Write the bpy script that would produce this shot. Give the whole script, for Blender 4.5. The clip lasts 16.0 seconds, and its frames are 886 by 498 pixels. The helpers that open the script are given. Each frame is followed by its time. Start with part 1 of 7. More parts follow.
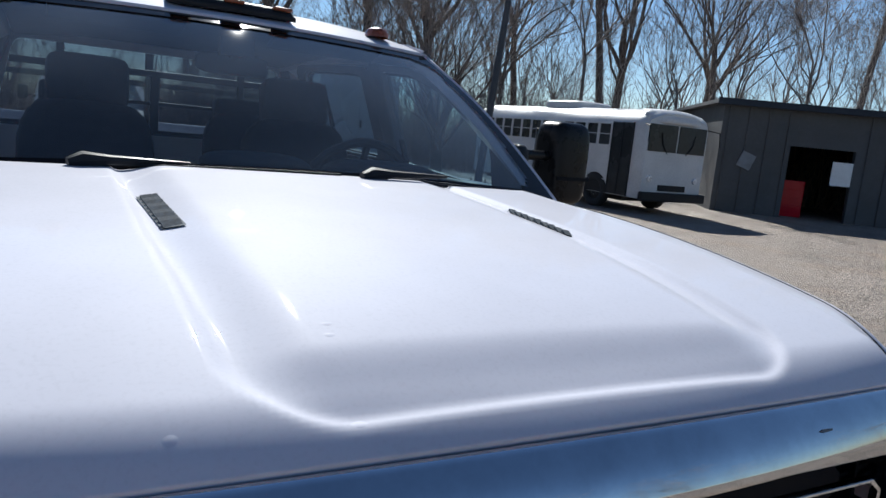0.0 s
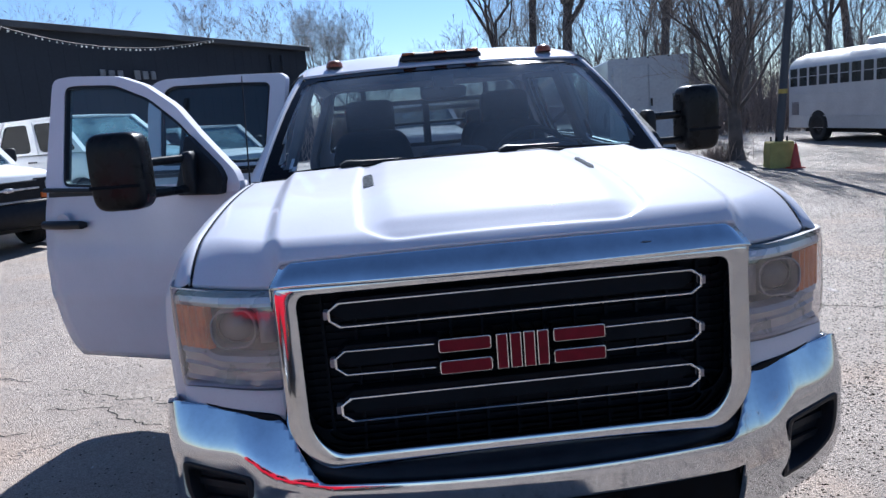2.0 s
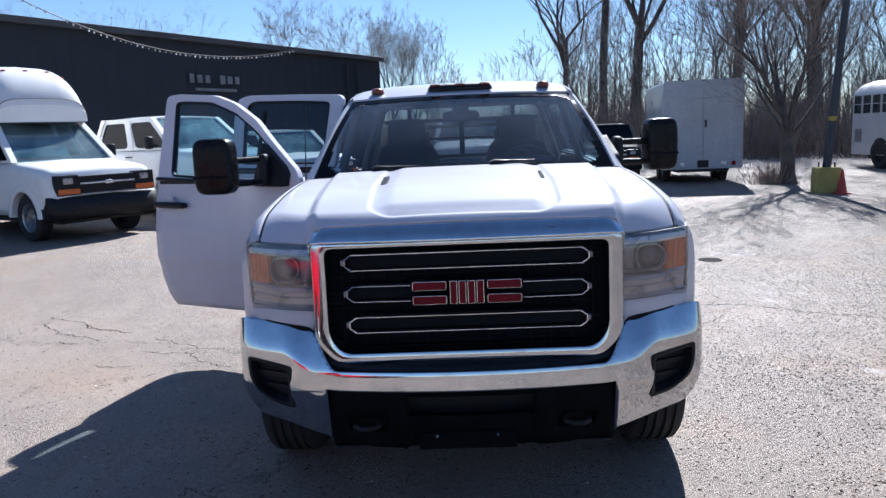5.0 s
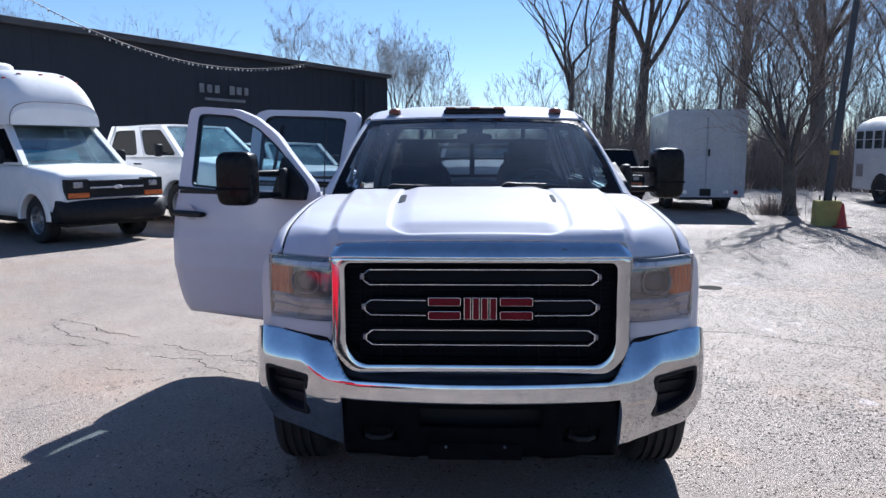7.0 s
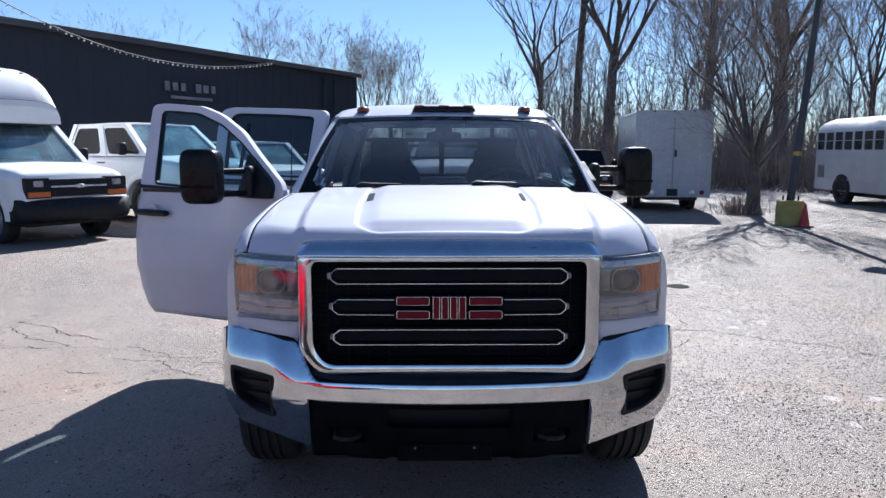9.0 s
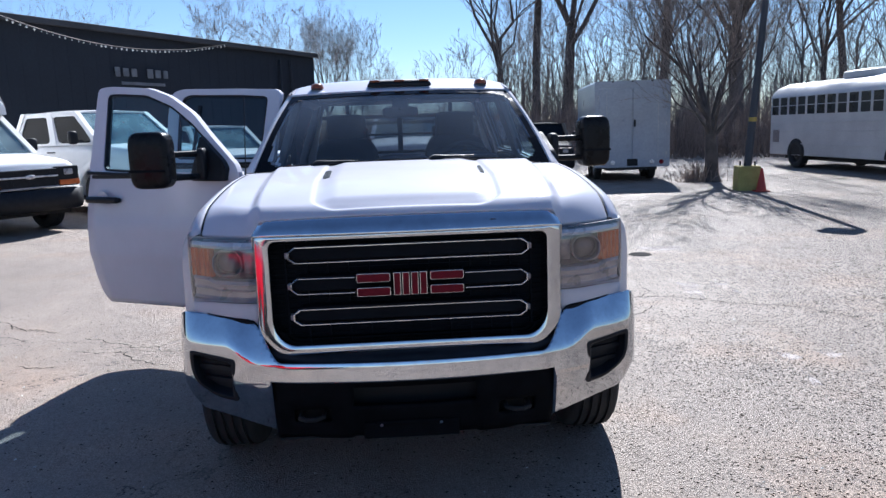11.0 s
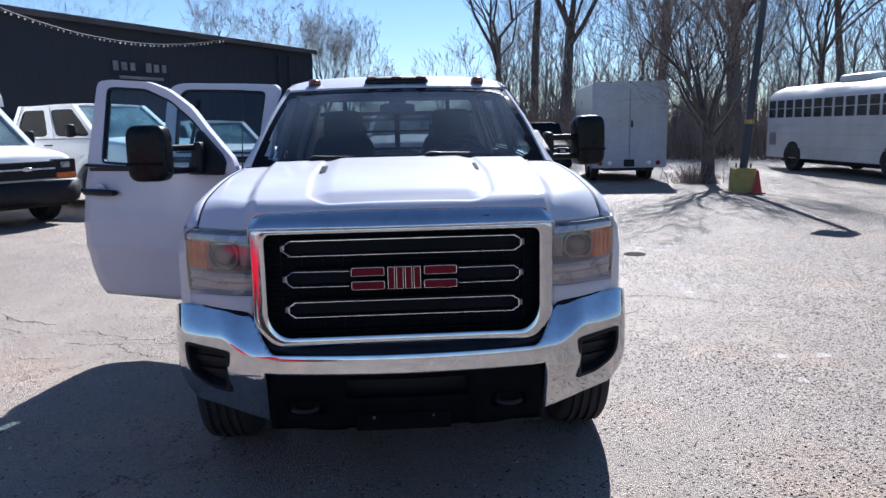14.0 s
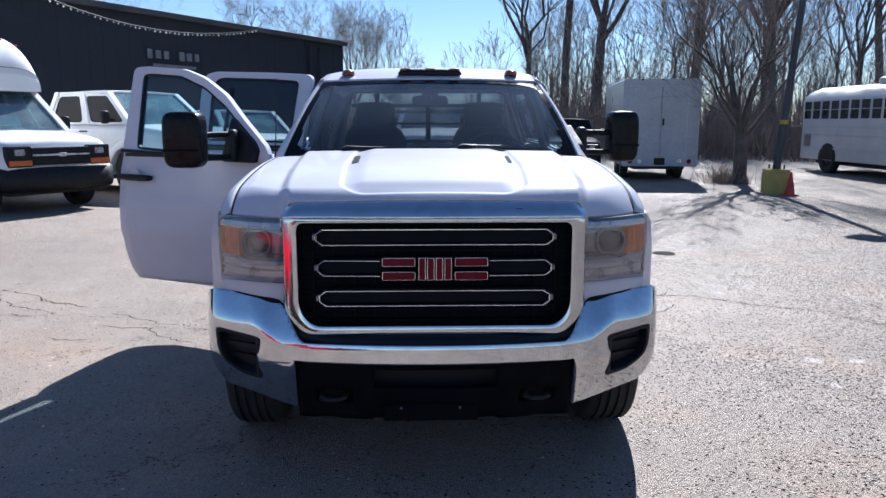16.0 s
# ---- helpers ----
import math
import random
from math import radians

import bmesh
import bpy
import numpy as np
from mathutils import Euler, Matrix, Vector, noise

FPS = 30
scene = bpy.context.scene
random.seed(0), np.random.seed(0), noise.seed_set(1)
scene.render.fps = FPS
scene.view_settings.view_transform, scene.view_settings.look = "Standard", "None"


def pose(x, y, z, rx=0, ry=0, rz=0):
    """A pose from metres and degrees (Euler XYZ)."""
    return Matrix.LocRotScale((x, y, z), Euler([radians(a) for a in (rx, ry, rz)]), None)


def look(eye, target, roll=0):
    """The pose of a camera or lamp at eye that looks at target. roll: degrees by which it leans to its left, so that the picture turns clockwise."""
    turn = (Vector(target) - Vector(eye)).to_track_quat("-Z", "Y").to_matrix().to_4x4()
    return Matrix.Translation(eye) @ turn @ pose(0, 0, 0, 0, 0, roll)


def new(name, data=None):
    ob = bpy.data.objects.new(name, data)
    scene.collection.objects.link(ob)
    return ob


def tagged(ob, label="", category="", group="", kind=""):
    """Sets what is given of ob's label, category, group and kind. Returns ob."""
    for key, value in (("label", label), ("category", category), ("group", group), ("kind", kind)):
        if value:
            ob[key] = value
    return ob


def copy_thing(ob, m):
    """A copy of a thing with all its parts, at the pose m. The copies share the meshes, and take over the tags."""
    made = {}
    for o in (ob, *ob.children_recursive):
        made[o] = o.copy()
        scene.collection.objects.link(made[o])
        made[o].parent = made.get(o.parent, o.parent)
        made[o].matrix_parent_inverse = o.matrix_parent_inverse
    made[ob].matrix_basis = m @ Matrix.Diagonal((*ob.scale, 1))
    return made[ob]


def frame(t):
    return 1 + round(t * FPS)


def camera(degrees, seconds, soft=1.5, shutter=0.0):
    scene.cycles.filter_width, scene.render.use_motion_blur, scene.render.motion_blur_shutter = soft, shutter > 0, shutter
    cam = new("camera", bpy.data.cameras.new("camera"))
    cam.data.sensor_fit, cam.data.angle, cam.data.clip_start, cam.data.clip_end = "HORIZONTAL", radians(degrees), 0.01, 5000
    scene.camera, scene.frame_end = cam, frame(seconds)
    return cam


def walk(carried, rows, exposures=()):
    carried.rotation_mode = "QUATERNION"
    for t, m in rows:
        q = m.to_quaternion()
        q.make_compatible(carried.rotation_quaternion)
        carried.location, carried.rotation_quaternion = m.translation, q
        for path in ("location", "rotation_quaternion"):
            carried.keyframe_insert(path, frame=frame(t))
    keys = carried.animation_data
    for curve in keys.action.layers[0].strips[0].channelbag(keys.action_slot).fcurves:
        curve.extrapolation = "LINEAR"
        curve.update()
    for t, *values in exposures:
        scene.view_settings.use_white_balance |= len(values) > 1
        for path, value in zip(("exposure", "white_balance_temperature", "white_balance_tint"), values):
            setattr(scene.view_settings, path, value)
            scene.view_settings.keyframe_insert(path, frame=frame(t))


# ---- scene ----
cam = camera(62.8, 16.0)
PATH = [
    (0, (-0.573, -0.545, 1.653), (0.394, 1.178, 1.337), 5.6),
    (0.5, (-0.548, -0.906, 1.69), (0.183, 0.921, 1.331), -0.2),
    (1, (-0.506, -1.231, 1.718), (-0.113, 0.7, 1.372), -3.9),
    (1.5, (-0.345, -1.539, 1.672), (-0.192, 0.418, 1.285), -2.5),
    (2, (-0.298, -1.884, 1.677), (-0.186, 0.081, 1.324), -4.7),
    (2.5, (-0.3, -2.178, 1.695), (-0.18, -0.212, 1.35), -3.8),
    (3, (-0.079, -2.419, 1.685), (0.005, -0.447, 1.359), -3.4),
    (3.5, (0.032, -2.562, 1.689), (0.04, -0.587, 1.371), -3.9),
    (4, (0.009, -2.713, 1.701), (-0.016, -0.738, 1.384), -3.7),
    (6.5, (0.001, -3.113, 1.706), (-0.084, -1.137, 1.414), -0.8),
    (7, (-0.064, -3.098, 1.726), (-0.126, -1.117, 1.459), -0.2),
    (7.5, (-0.058, -3.087, 1.716), (-0.102, -1.105, 1.457), 0.4),
    (8, (-0.055, -3.075, 1.71), (-0.086, -1.093, 1.446), 0.5),
    (8.5, (-0.05, -3.069, 1.709), (-0.064, -1.087, 1.443), 0.3),
    (9, (-0.058, -3.062, 1.715), (-0.038, -1.08, 1.448), 0.0),
    (9.5, (-0.049, -3.04, 1.704), (0.009, -1.06, 1.429), -0.3),
    (12, (-0.025, -3.031, 1.689), (0.106, -1.065, 1.343), -2.6),
    (12.5, (-0.023, -3.035, 1.695), (0.112, -1.07, 1.35), -2.7),
    (13, (-0.018, -3.039, 1.694), (0.118, -1.073, 1.353), -2.5),
    (13.5, (-0.015, -3.053, 1.688), (0.116, -1.086, 1.353), -1.9),
    (14, (-0.019, -3.072, 1.682), (0.102, -1.104, 1.351), -1.2),
    (14.5, (-0.031, -3.068, 1.675), (0.073, -1.099, 1.344), -0.6),
    (15, (-0.046, -3.062, 1.674), (0.037, -1.092, 1.34), -0.2),
    (15.5, (-0.052, -3.057, 1.671), (0.013, -1.087, 1.331), -0.0),
    (16, (-0.048, -3.064, 1.672), (0.005, -1.094, 1.326), 0.0),
]
walk(cam, [(t, look(eye, target, roll)) for t, eye, target, roll in PATH], exposures=[(0.0, 0.84, 5550, 9), (0.5, 0.83, 5400, 10), (1.0, 0.95, 5240, 11), (1.5, 1.13, 5120, 12), (2.0, 1.20, 5160, 13), (3.5, 1.20, 5250, 14), (9.5, 1.20, 5250, 14), (12.0, 1.20, 5270, 14), (16.0, 1.20, 5270, 14)])

# ---- light ----
SUN_AZ, SUN_EL = 15.8, 38.0          # degrees to the right of straight ahead, and up
world = bpy.data.worlds.new("sky")
scene.world = world
world.use_nodes = True
wn = world.node_tree
sky = wn.nodes.new("ShaderNodeTexSky")
sky.sky_type = 'NISHITA'
sky.sun_disc = False
sky.sun_elevation, sky.sun_rotation = radians(SUN_EL), radians(SUN_AZ)
sky.air_density, sky.dust_density, sky.ozone_density = 1.0, 0.0, 2.0
bg = wn.nodes["Background"]
bg.inputs["Strength"].default_value = 0.0465
wn.links.new(sky.outputs[0], bg.inputs["Color"])
sun_dir = Vector((math.sin(radians(SUN_AZ)) * math.cos(radians(SUN_EL)), math.cos(radians(SUN_AZ)) * math.cos(radians(SUN_EL)), math.sin(radians(SUN_EL))))
sun = new("sun", bpy.data.lights.new("sun", 'SUN'))
sun.data.energy, sun.data.angle, sun.data.color = 5.0, radians(0.53), (1.0, 0.905, 0.745)
sun.matrix_world = look(sun_dir * 60, (0, 0, 0))


# ---- materials ----
def nodes(name):
    m = bpy.data.materials.new(name)
    m.use_nodes = True
    nt = m.node_tree
    return m, nt, nt.nodes["Principled BSDF"]


def noise_tex(nt, scale, detail=4.0, rough=0.55, coord="Object", stretch=None):
    tc = nt.nodes.new("ShaderNodeTexCoord")
    n = nt.nodes.new("ShaderNodeTexNoise")
    n.inputs["Scale"].default_value = scale
    n.inputs["Detail"].default_value = detail
    n.inputs["Roughness"].default_value = rough
    if stretch:
        mp = nt.nodes.new("ShaderNodeMapping")
        mp.inputs["Scale"].default_value = stretch
        nt.links.new(tc.outputs[coord], mp.inputs["Vector"])
        nt.links.new(mp.outputs[0], n.inputs["Vector"])
    else:
        nt.links.new(tc.outputs[coord], n.inputs["Vector"])
    return n


def ramp(nt, src, stops):
    r = nt.nodes.new("ShaderNodeValToRGB")
    el = r.color_ramp.elements
    while len(el) < len(stops):
        el.new(0.5)
    for e, (p, c) in zip(el, stops):
        e.position = p
        e.color = (*c, 1) if not isinstance(c, (int, float)) else (c, c, c, 1)
    nt.links.new(src, r.inputs[0])
    return r


def mixrgb(nt, fac, a, b, mode='MIX'):
    m = nt.nodes.new("ShaderNodeMix")
    m.data_type, m.blend_type = 'RGBA', mode
    for sock, v in ((m.inputs[0], fac), (m.inputs[6], a), (m.inputs[7], b)):
        if isinstance(v, bpy.types.NodeSocket):
            nt.links.new(v, sock)
        elif isinstance(v, (int, float)):
            sock.default_value = v
        else:
            sock.default_value = (*v, 1)
    return m.outputs[2]


def bump(nt, p, height, strength, dist=0.01):
    b = nt.nodes.new("ShaderNodeBump")
    b.inputs["Strength"].default_value = strength
    b.inputs["Distance"].default_value = dist
    nt.links.new(height, b.inputs["Height"])
    nt.links.new(b.outputs[0], p.inputs["Normal"])


def surface(name, c1, c2, scale, rough=0.5, metal=0.0, bump_s=0.0, coat=0.0, fine=None, rvar=0.1, spec=0.5):
    """Two-tone noise with a second finer grain, for most surfaces."""
    m, nt, p = nodes(name)
    n1 = noise_tex(nt, scale, 5)
    r1 = ramp(nt, n1.outputs[0], [(0.35, c1), (0.68, c2)])
    n2 = noise_tex(nt, fine or scale * 14, 3)
    r2 = ramp(nt, n2.outputs[0], [(0.3, 0.86), (0.7, 1.0)])
    nt.links.new(mixrgb(nt, 1.0, r1.outputs[0], r2.outputs[0], 'MULTIPLY'), p.inputs["Base Color"])
    rr = ramp(nt, n1.outputs[0], [(0.3, max(0.02, rough - rvar)), (0.7, min(1.0, rough + rvar))])
    nt.links.new(rr.outputs[0], p.inputs["Roughness"])
    p.inputs["Metallic"].default_value = metal
    p.inputs["Specular IOR Level"].default_value = spec
    p.inputs["Coat Weight"].default_value = coat
    p.inputs["Coat Roughness"].default_value = 0.04
    if bump_s:
        bump(nt, p, n2.outputs[0], bump_s)
    return m


def car_paint(name, c, rough=0.55, coat=0.5):
    m, nt, p = nodes(name)
    n1 = noise_tex(nt, 3.0, 6, 0.65)
    r1 = ramp(nt, n1.outputs[0], [(0.3, tuple(v * 0.93 for v in c)), (0.65, c)])
    dust_haze = noise_tex(nt, 160.0, 2)
    r2 = ramp(nt, dust_haze.outputs[0], [(0.25, 0.94), (0.5, 1.0)])
    nt.links.new(mixrgb(nt, 1.0, r1.outputs[0], r2.outputs[0], 'MULTIPLY'), p.inputs["Base Color"])
    p.inputs["Roughness"].default_value = rough
    p.inputs["Coat Weight"].default_value = coat
    p.inputs["Specular IOR Level"].default_value = 0.02
    cr = ramp(nt, n1.outputs[0], [(0.3, 0.02), (0.75, 0.055)])
    nt.links.new(cr.outputs[0], p.inputs["Coat Roughness"])
    return m


def chrome_mat(name="chrome", k=1.0):
    m, nt, p = nodes(name)
    n1 = noise_tex(nt, 9.0, 6, 0.7)
    p.inputs["Metallic"].default_value = 1.0
    r1 = ramp(nt, n1.outputs[0], [(0.3, (0.50 * k, 0.53 * k, 0.57 * k)), (0.6, (0.62 * k, 0.65 * k, 0.69 * k))])
    nt.links.new(r1.outputs[0], p.inputs["Base Color"])
    r2 = ramp(nt, n1.outputs[0], [(0.35, 0.05), (0.8, 0.10)])
    nt.links.new(r2.outputs[0], p.inputs["Roughness"])
    n2 = noise_tex(nt, 4.0, 2)
    bump(nt, p, n2.outputs[0], 0.02, 0.02)
    return m


def pane_mat(name, tint, haze=0.0, gloss=0.07, dust_haze=(0.72, 0.70, 0.72), rough=0.02):
    """A thin pane: clear body with Fresnel gloss, a dusty film and painted haze."""
    m, nt, p = nodes(name)
    out = nt.nodes["Material Output"]
    tr = nt.nodes.new("ShaderNodeBsdfTransparent")
    tr.inputs[0].default_value = (*tint, 1)
    gl = nt.nodes.new("ShaderNodeBsdfGlossy")
    gl.inputs["Roughness"].default_value = rough
    df = nt.nodes.new("ShaderNodeBsdfDiffuse")
    df.inputs[0].default_value = (*dust_haze, 1)
    lw = nt.nodes.new("ShaderNodeLayerWeight")
    lw.inputs[0].default_value = 0.5
    pw = nt.nodes.new("ShaderNodeMath")
    pw.operation = 'POWER'
    nt.links.new(lw.outputs["Facing"], pw.inputs[0])
    pw.inputs[1].default_value = 5.0
    fr = nt.nodes.new("ShaderNodeMath")
    fr.operation = 'MULTIPLY_ADD'
    nt.links.new(pw.outputs[0], fr.inputs[0])
    fr.inputs[1].default_value, fr.inputs[2].default_value = 0.92, gloss
    n = noise_tex(nt, 1.3, 3, 0.5)
    hz = ramp(nt, n.outputs[0], [(0.34, haze * 0.25), (0.66, min(0.95, haze * 1.7))])
    m1 = nt.nodes.new("ShaderNodeMixShader")
    nt.links.new(hz.outputs[0], m1.inputs[0])
    nt.links.new(tr.outputs[0], m1.inputs[1])
    nt.links.new(df.outputs[0], m1.inputs[2])
    m2 = nt.nodes.new("ShaderNodeMixShader")
    nt.links.new(fr.outputs[0], m2.inputs[0])
    nt.links.new(m1.outputs[0], m2.inputs[1])
    nt.links.new(gl.outputs[0], m2.inputs[2])
    nt.links.new(m2.outputs[0], out.inputs[0])
    return m


def asphalt_mat():
    m, nt, p = nodes("asphalt")
    big = noise_tex(nt, 0.22, 6, 0.6)
    mid = noise_tex(nt, 1.7, 6, 0.62)
    c_big = ramp(nt, big.outputs[0], [(0.30, (0.280, 0.227, 0.185)), (0.5, (0.341, 0.278, 0.227)), (0.72, (0.397, 0.323, 0.266))])
    c_mid = ramp(nt, mid.outputs[0], [(0.3, 0.86), (0.7, 1.08)])
    base = mixrgb(nt, 1.0, c_big.outputs[0], c_mid.outputs[0], 'MULTIPLY')
    # faint rusty tint in broad patches
    tint = noise_tex(nt, 0.8, 4, 0.6)
    tr_ = ramp(nt, tint.outputs[0], [(0.5, (1.0, 1.0, 1.0)), (0.72, (1.10, 0.98, 0.87))])
    base = mixrgb(nt, 1.0, base, tr_.outputs[0], 'MULTIPLY')
    # aggregate: pale and dark stones, the shade between them put in too
    tc = nt.nodes.new("ShaderNodeTexCoord")
    vo = nt.nodes.new("ShaderNodeTexVoronoi")
    vo.inputs["Scale"].default_value = 150.0
    nt.links.new(tc.outputs["Object"], vo.inputs["Vector"])
    st = ramp(nt, vo.outputs["Color"], [(0.34, 0.16), (0.44, 0.76), (0.54, 1.06), (0.85, 1.40)])
    worn = noise_tex(nt, 0.45, 4, 0.6)
    # the aggregate is laid more open towards the driver's side of the truck
    place = nt.nodes.new("ShaderNodeSeparateXYZ")
    nt.links.new(tc.outputs["Object"], place.inputs[0])
    lay = nt.nodes.new("ShaderNodeMath")
    lay.operation = 'MULTIPLY_ADD'
    nt.links.new(place.outputs[0], lay.inputs[0])
    lay.inputs[1].default_value = 0.085
    nt.links.new(worn.outputs[0], lay.inputs[2])
    rough_zone = ramp(nt, lay.outputs[0], [(0.42, 0.30), (0.82, 0.90)])
    base = mixrgb(nt, rough_zone.outputs[0], base, mixrgb(nt, 1.0, base, st.outputs[0], 'MULTIPLY'))
    # open pits where the binder has gone, their small shadows painted into the colour
    vp = nt.nodes.new("ShaderNodeTexVoronoi")
    vp.inputs["Scale"].default_value = 92.0
    nt.links.new(tc.outputs["Object"], vp.inputs["Vector"])
    one = nt.nodes.new("ShaderNodeSeparateXYZ")
    nt.links.new(vp.outputs["Color"], one.inputs[0])
    more = ramp(nt, lay.outputs[0], [(0.46, 0.0), (0.88, 0.17)])
    left = nt.nodes.new("ShaderNodeMath")
    left.operation = 'SUBTRACT'
    nt.links.new(one.outputs[0], left.inputs[0])
    nt.links.new(more.outputs[0], left.inputs[1])
    pit = ramp(nt, left.outputs[0], [(0.004, 0.05), (0.014, 1.0), (0.6, 1.0), (0.95, 1.18)])
    base = mixrgb(nt, 1.0, base, pit.outputs[0], 'MULTIPLY')
    # cracks along warped cell borders
    warp = noise_tex(nt, 1.1, 5, 0.7)
    add = nt.nodes.new("ShaderNodeVectorMath")
    add.operation = 'MULTIPLY_ADD'
    nt.links.new(warp.outputs["Color"], add.inputs[0])
    add.inputs[1].default_value = (1.5, 1.5, 0)
    nt.links.new(tc.outputs["Object"], add.inputs[2])
    ce = nt.nodes.new("ShaderNodeTexVoronoi")
    ce.feature = 'DISTANCE_TO_EDGE'
    ce.inputs["Scale"].default_value = 0.42
    nt.links.new(add.outputs[0], ce.inputs["Vector"])
    cr = ramp(nt, ce.outputs["Distance"], [(0.0, 1.0), (0.0018, 0.9), (0.0042, 0.0)])
    gate = ramp(nt, big.outputs[0], [(0.42, 0.0), (0.50, 0.9)])
    crack = mixrgb(nt, 1.0, cr.outputs[0], gate.outputs[0], 'MULTIPLY')
    # a finer net of hairline cracks in patches
    hair = nt.nodes.new("ShaderNodeTexVoronoi")
    hair.feature = 'DISTANCE_TO_EDGE'
    hair.inputs["Scale"].default_value = 1.15
    nt.links.new(add.outputs[0], hair.inputs["Vector"])
    hc = ramp(nt, hair.outputs["Distance"], [(0.0, 1.0), (0.002, 0.8), (0.006, 0.0)])
    hg = ramp(nt, tint.outputs[0], [(0.52, 0.0), (0.60, 0.6)])
    crack = mixrgb(nt, 1.0, crack, mixrgb(nt, 1.0, hc.outputs[0], hg.outputs[0], 'MULTIPLY'), 'LIGHTEN')
    base = mixrgb(nt, crack, base, (0.035, 0.033, 0.032))
    # dust and dirt blown over the far part of the lot
    sep = nt.nodes.new("ShaderNodeSeparateXYZ")
    nt.links.new(tc.outputs["Object"], sep.inputs[0])
    sm = nt.nodes.new("ShaderNodeMath")
    sm.operation = 'MULTIPLY_ADD'
    nt.links.new(big.outputs[0], sm.inputs[0])
    sm.inputs[1].default_value = 9.0
    nt.links.new(sep.outputs[1], sm.inputs[2])
    far = nt.nodes.new("ShaderNodeMapRange")
    far.inputs[1].default_value, far.inputs[2].default_value = 15.0, 26.0
    nt.links.new(sm.outputs[0], far.inputs[0])
    soil = ramp(nt, mid.outputs[0], [(0.3, (0.28, 0.235, 0.195)), (0.7, (0.46, 0.395, 0.335))])
    base = mixrgb(nt, far.outputs[0], base, soil.outputs[0])
    nt.links.new(base, p.inputs["Base Color"])
    p.inputs["Roughness"].default_value = 0.67
    sp = ramp(nt, pit.outputs[0], [(0.05, 0.0), (0.9, 0.65)])
    nt.links.new(sp.outputs[0], p.inputs["Specular IOR Level"])
    hb = mixrgb(nt, 0.35, vo.outputs["Distance"], mid.outputs[0])
    hb = mixrgb(nt, crack, hb, (0, 0, 0))
    bump(nt, p, hb, 1.0, 0.018)
    return m


WHITE = car_paint("white_paint", (0.555, 0.555, 0.615))
FRAMEWHITE = car_paint("chalky_white_paint", (0.63, 0.63, 0.70), 0.7, 0.0)
FLEET = car_paint("fleet_white", (0.82, 0.82, 0.82))
CHROME = chrome_mat()
# same chrome, its darker reflections put into the colour for the grille surround
DIMCHROME = chrome_mat("dim_chrome", 0.92)
# black plastic set paler, the veil of glare over it put into the colour
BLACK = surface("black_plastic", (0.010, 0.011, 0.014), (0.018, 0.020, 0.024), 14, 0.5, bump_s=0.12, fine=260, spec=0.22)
SHELL = surface("mirror_plastic", (0.006, 0.0065, 0.0075), (0.012, 0.0125, 0.014), 14, 0.30, bump_s=0.05, fine=260, spec=0.14)
FRIT = surface("black_glass_band", (0.005, 0.005, 0.006), (0.008, 0.008, 0.009), 10, 0.04, spec=0.06)
# grille black lifted a little for the same veil
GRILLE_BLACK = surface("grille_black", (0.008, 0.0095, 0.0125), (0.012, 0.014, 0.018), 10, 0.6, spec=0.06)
VALANCE = surface("valance_black", (0.004, 0.0046, 0.006), (0.008, 0.009, 0.011), 12, 0.7, spec=0.05)
INNER = surface("cabin_trim", (0.018, 0.019, 0.021), (0.035, 0.036, 0.04), 9, 0.75, bump_s=0.2, fine=180)
SEAT = surface("seat_cloth", (0.016, 0.017, 0.02), (0.03, 0.031, 0.036), 30, 0.9, bump_s=0.3, fine=300)
RUBBER = surface("tyre_rubber", (0.014, 0.014, 0.015), (0.04, 0.038, 0.036), 7, 0.85, bump_s=0.25, fine=120)
STEEL = surface("wheel_steel", (0.35, 0.36, 0.38), (0.5, 0.51, 0.53), 12, 0.35, metal=0.9)
UNDER = surface("chassis_black", (0.008, 0.008, 0.008), (0.02, 0.019, 0.018), 8, 0.8)
# bluish haze adds a veil of glare to the windscreen, beside some dust
GLASS = pane_mat("window_glass", (0.70, 0.78, 0.85), 0.055, 0.045, (0.62, 0.68, 0.76))
TINT = pane_mat("tinted_glass", (0.10, 0.135, 0.16), 0.004, 0.015)
LENS = pane_mat("hazed_lens", (0.90, 0.88, 0.89), 0.045, 0.15, rough=0.09)
# pale cyan haze paints the sky's reflection into the parked windscreens
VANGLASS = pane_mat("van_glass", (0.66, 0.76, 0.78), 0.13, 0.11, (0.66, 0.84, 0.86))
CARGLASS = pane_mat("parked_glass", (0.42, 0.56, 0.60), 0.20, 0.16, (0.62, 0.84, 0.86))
DOORGLASS = pane_mat("door_glass", (0.50, 0.70, 0.76), 0.03, 0.06)
REARGLASS = pane_mat("rear_door_glass", (0.34, 0.45, 0.50), 0.01, 0.06)
LAMP_DARK = surface("lamp_recess", (0.035, 0.036, 0.04), (0.07, 0.07, 0.078), 16, 0.4)
# grey that puts the dimness of glass and cabin shade into white pillars
PILLAR = surface("dimmed_pillar", (0.10, 0.105, 0.12), (0.15, 0.155, 0.17), 9, 0.8)
AMBER = surface("amber_lens", (0.46, 0.09, 0.006), (0.62, 0.15, 0.015), 30, 0.35, coat=0.3)
DARKAMBER = surface("dark_amber", (0.16, 0.035, 0.01), (0.30, 0.08, 0.02), 30, 0.3, coat=0.3)
LAMP_GREY = surface("lamp_housing", (0.22, 0.195, 0.20), (0.32, 0.285, 0.29), 16, 0.4, metal=0.2)
LAMP_MID = surface("lamp_bezel", (0.10, 0.10, 0.11), (0.17, 0.165, 0.18), 16, 0.4)
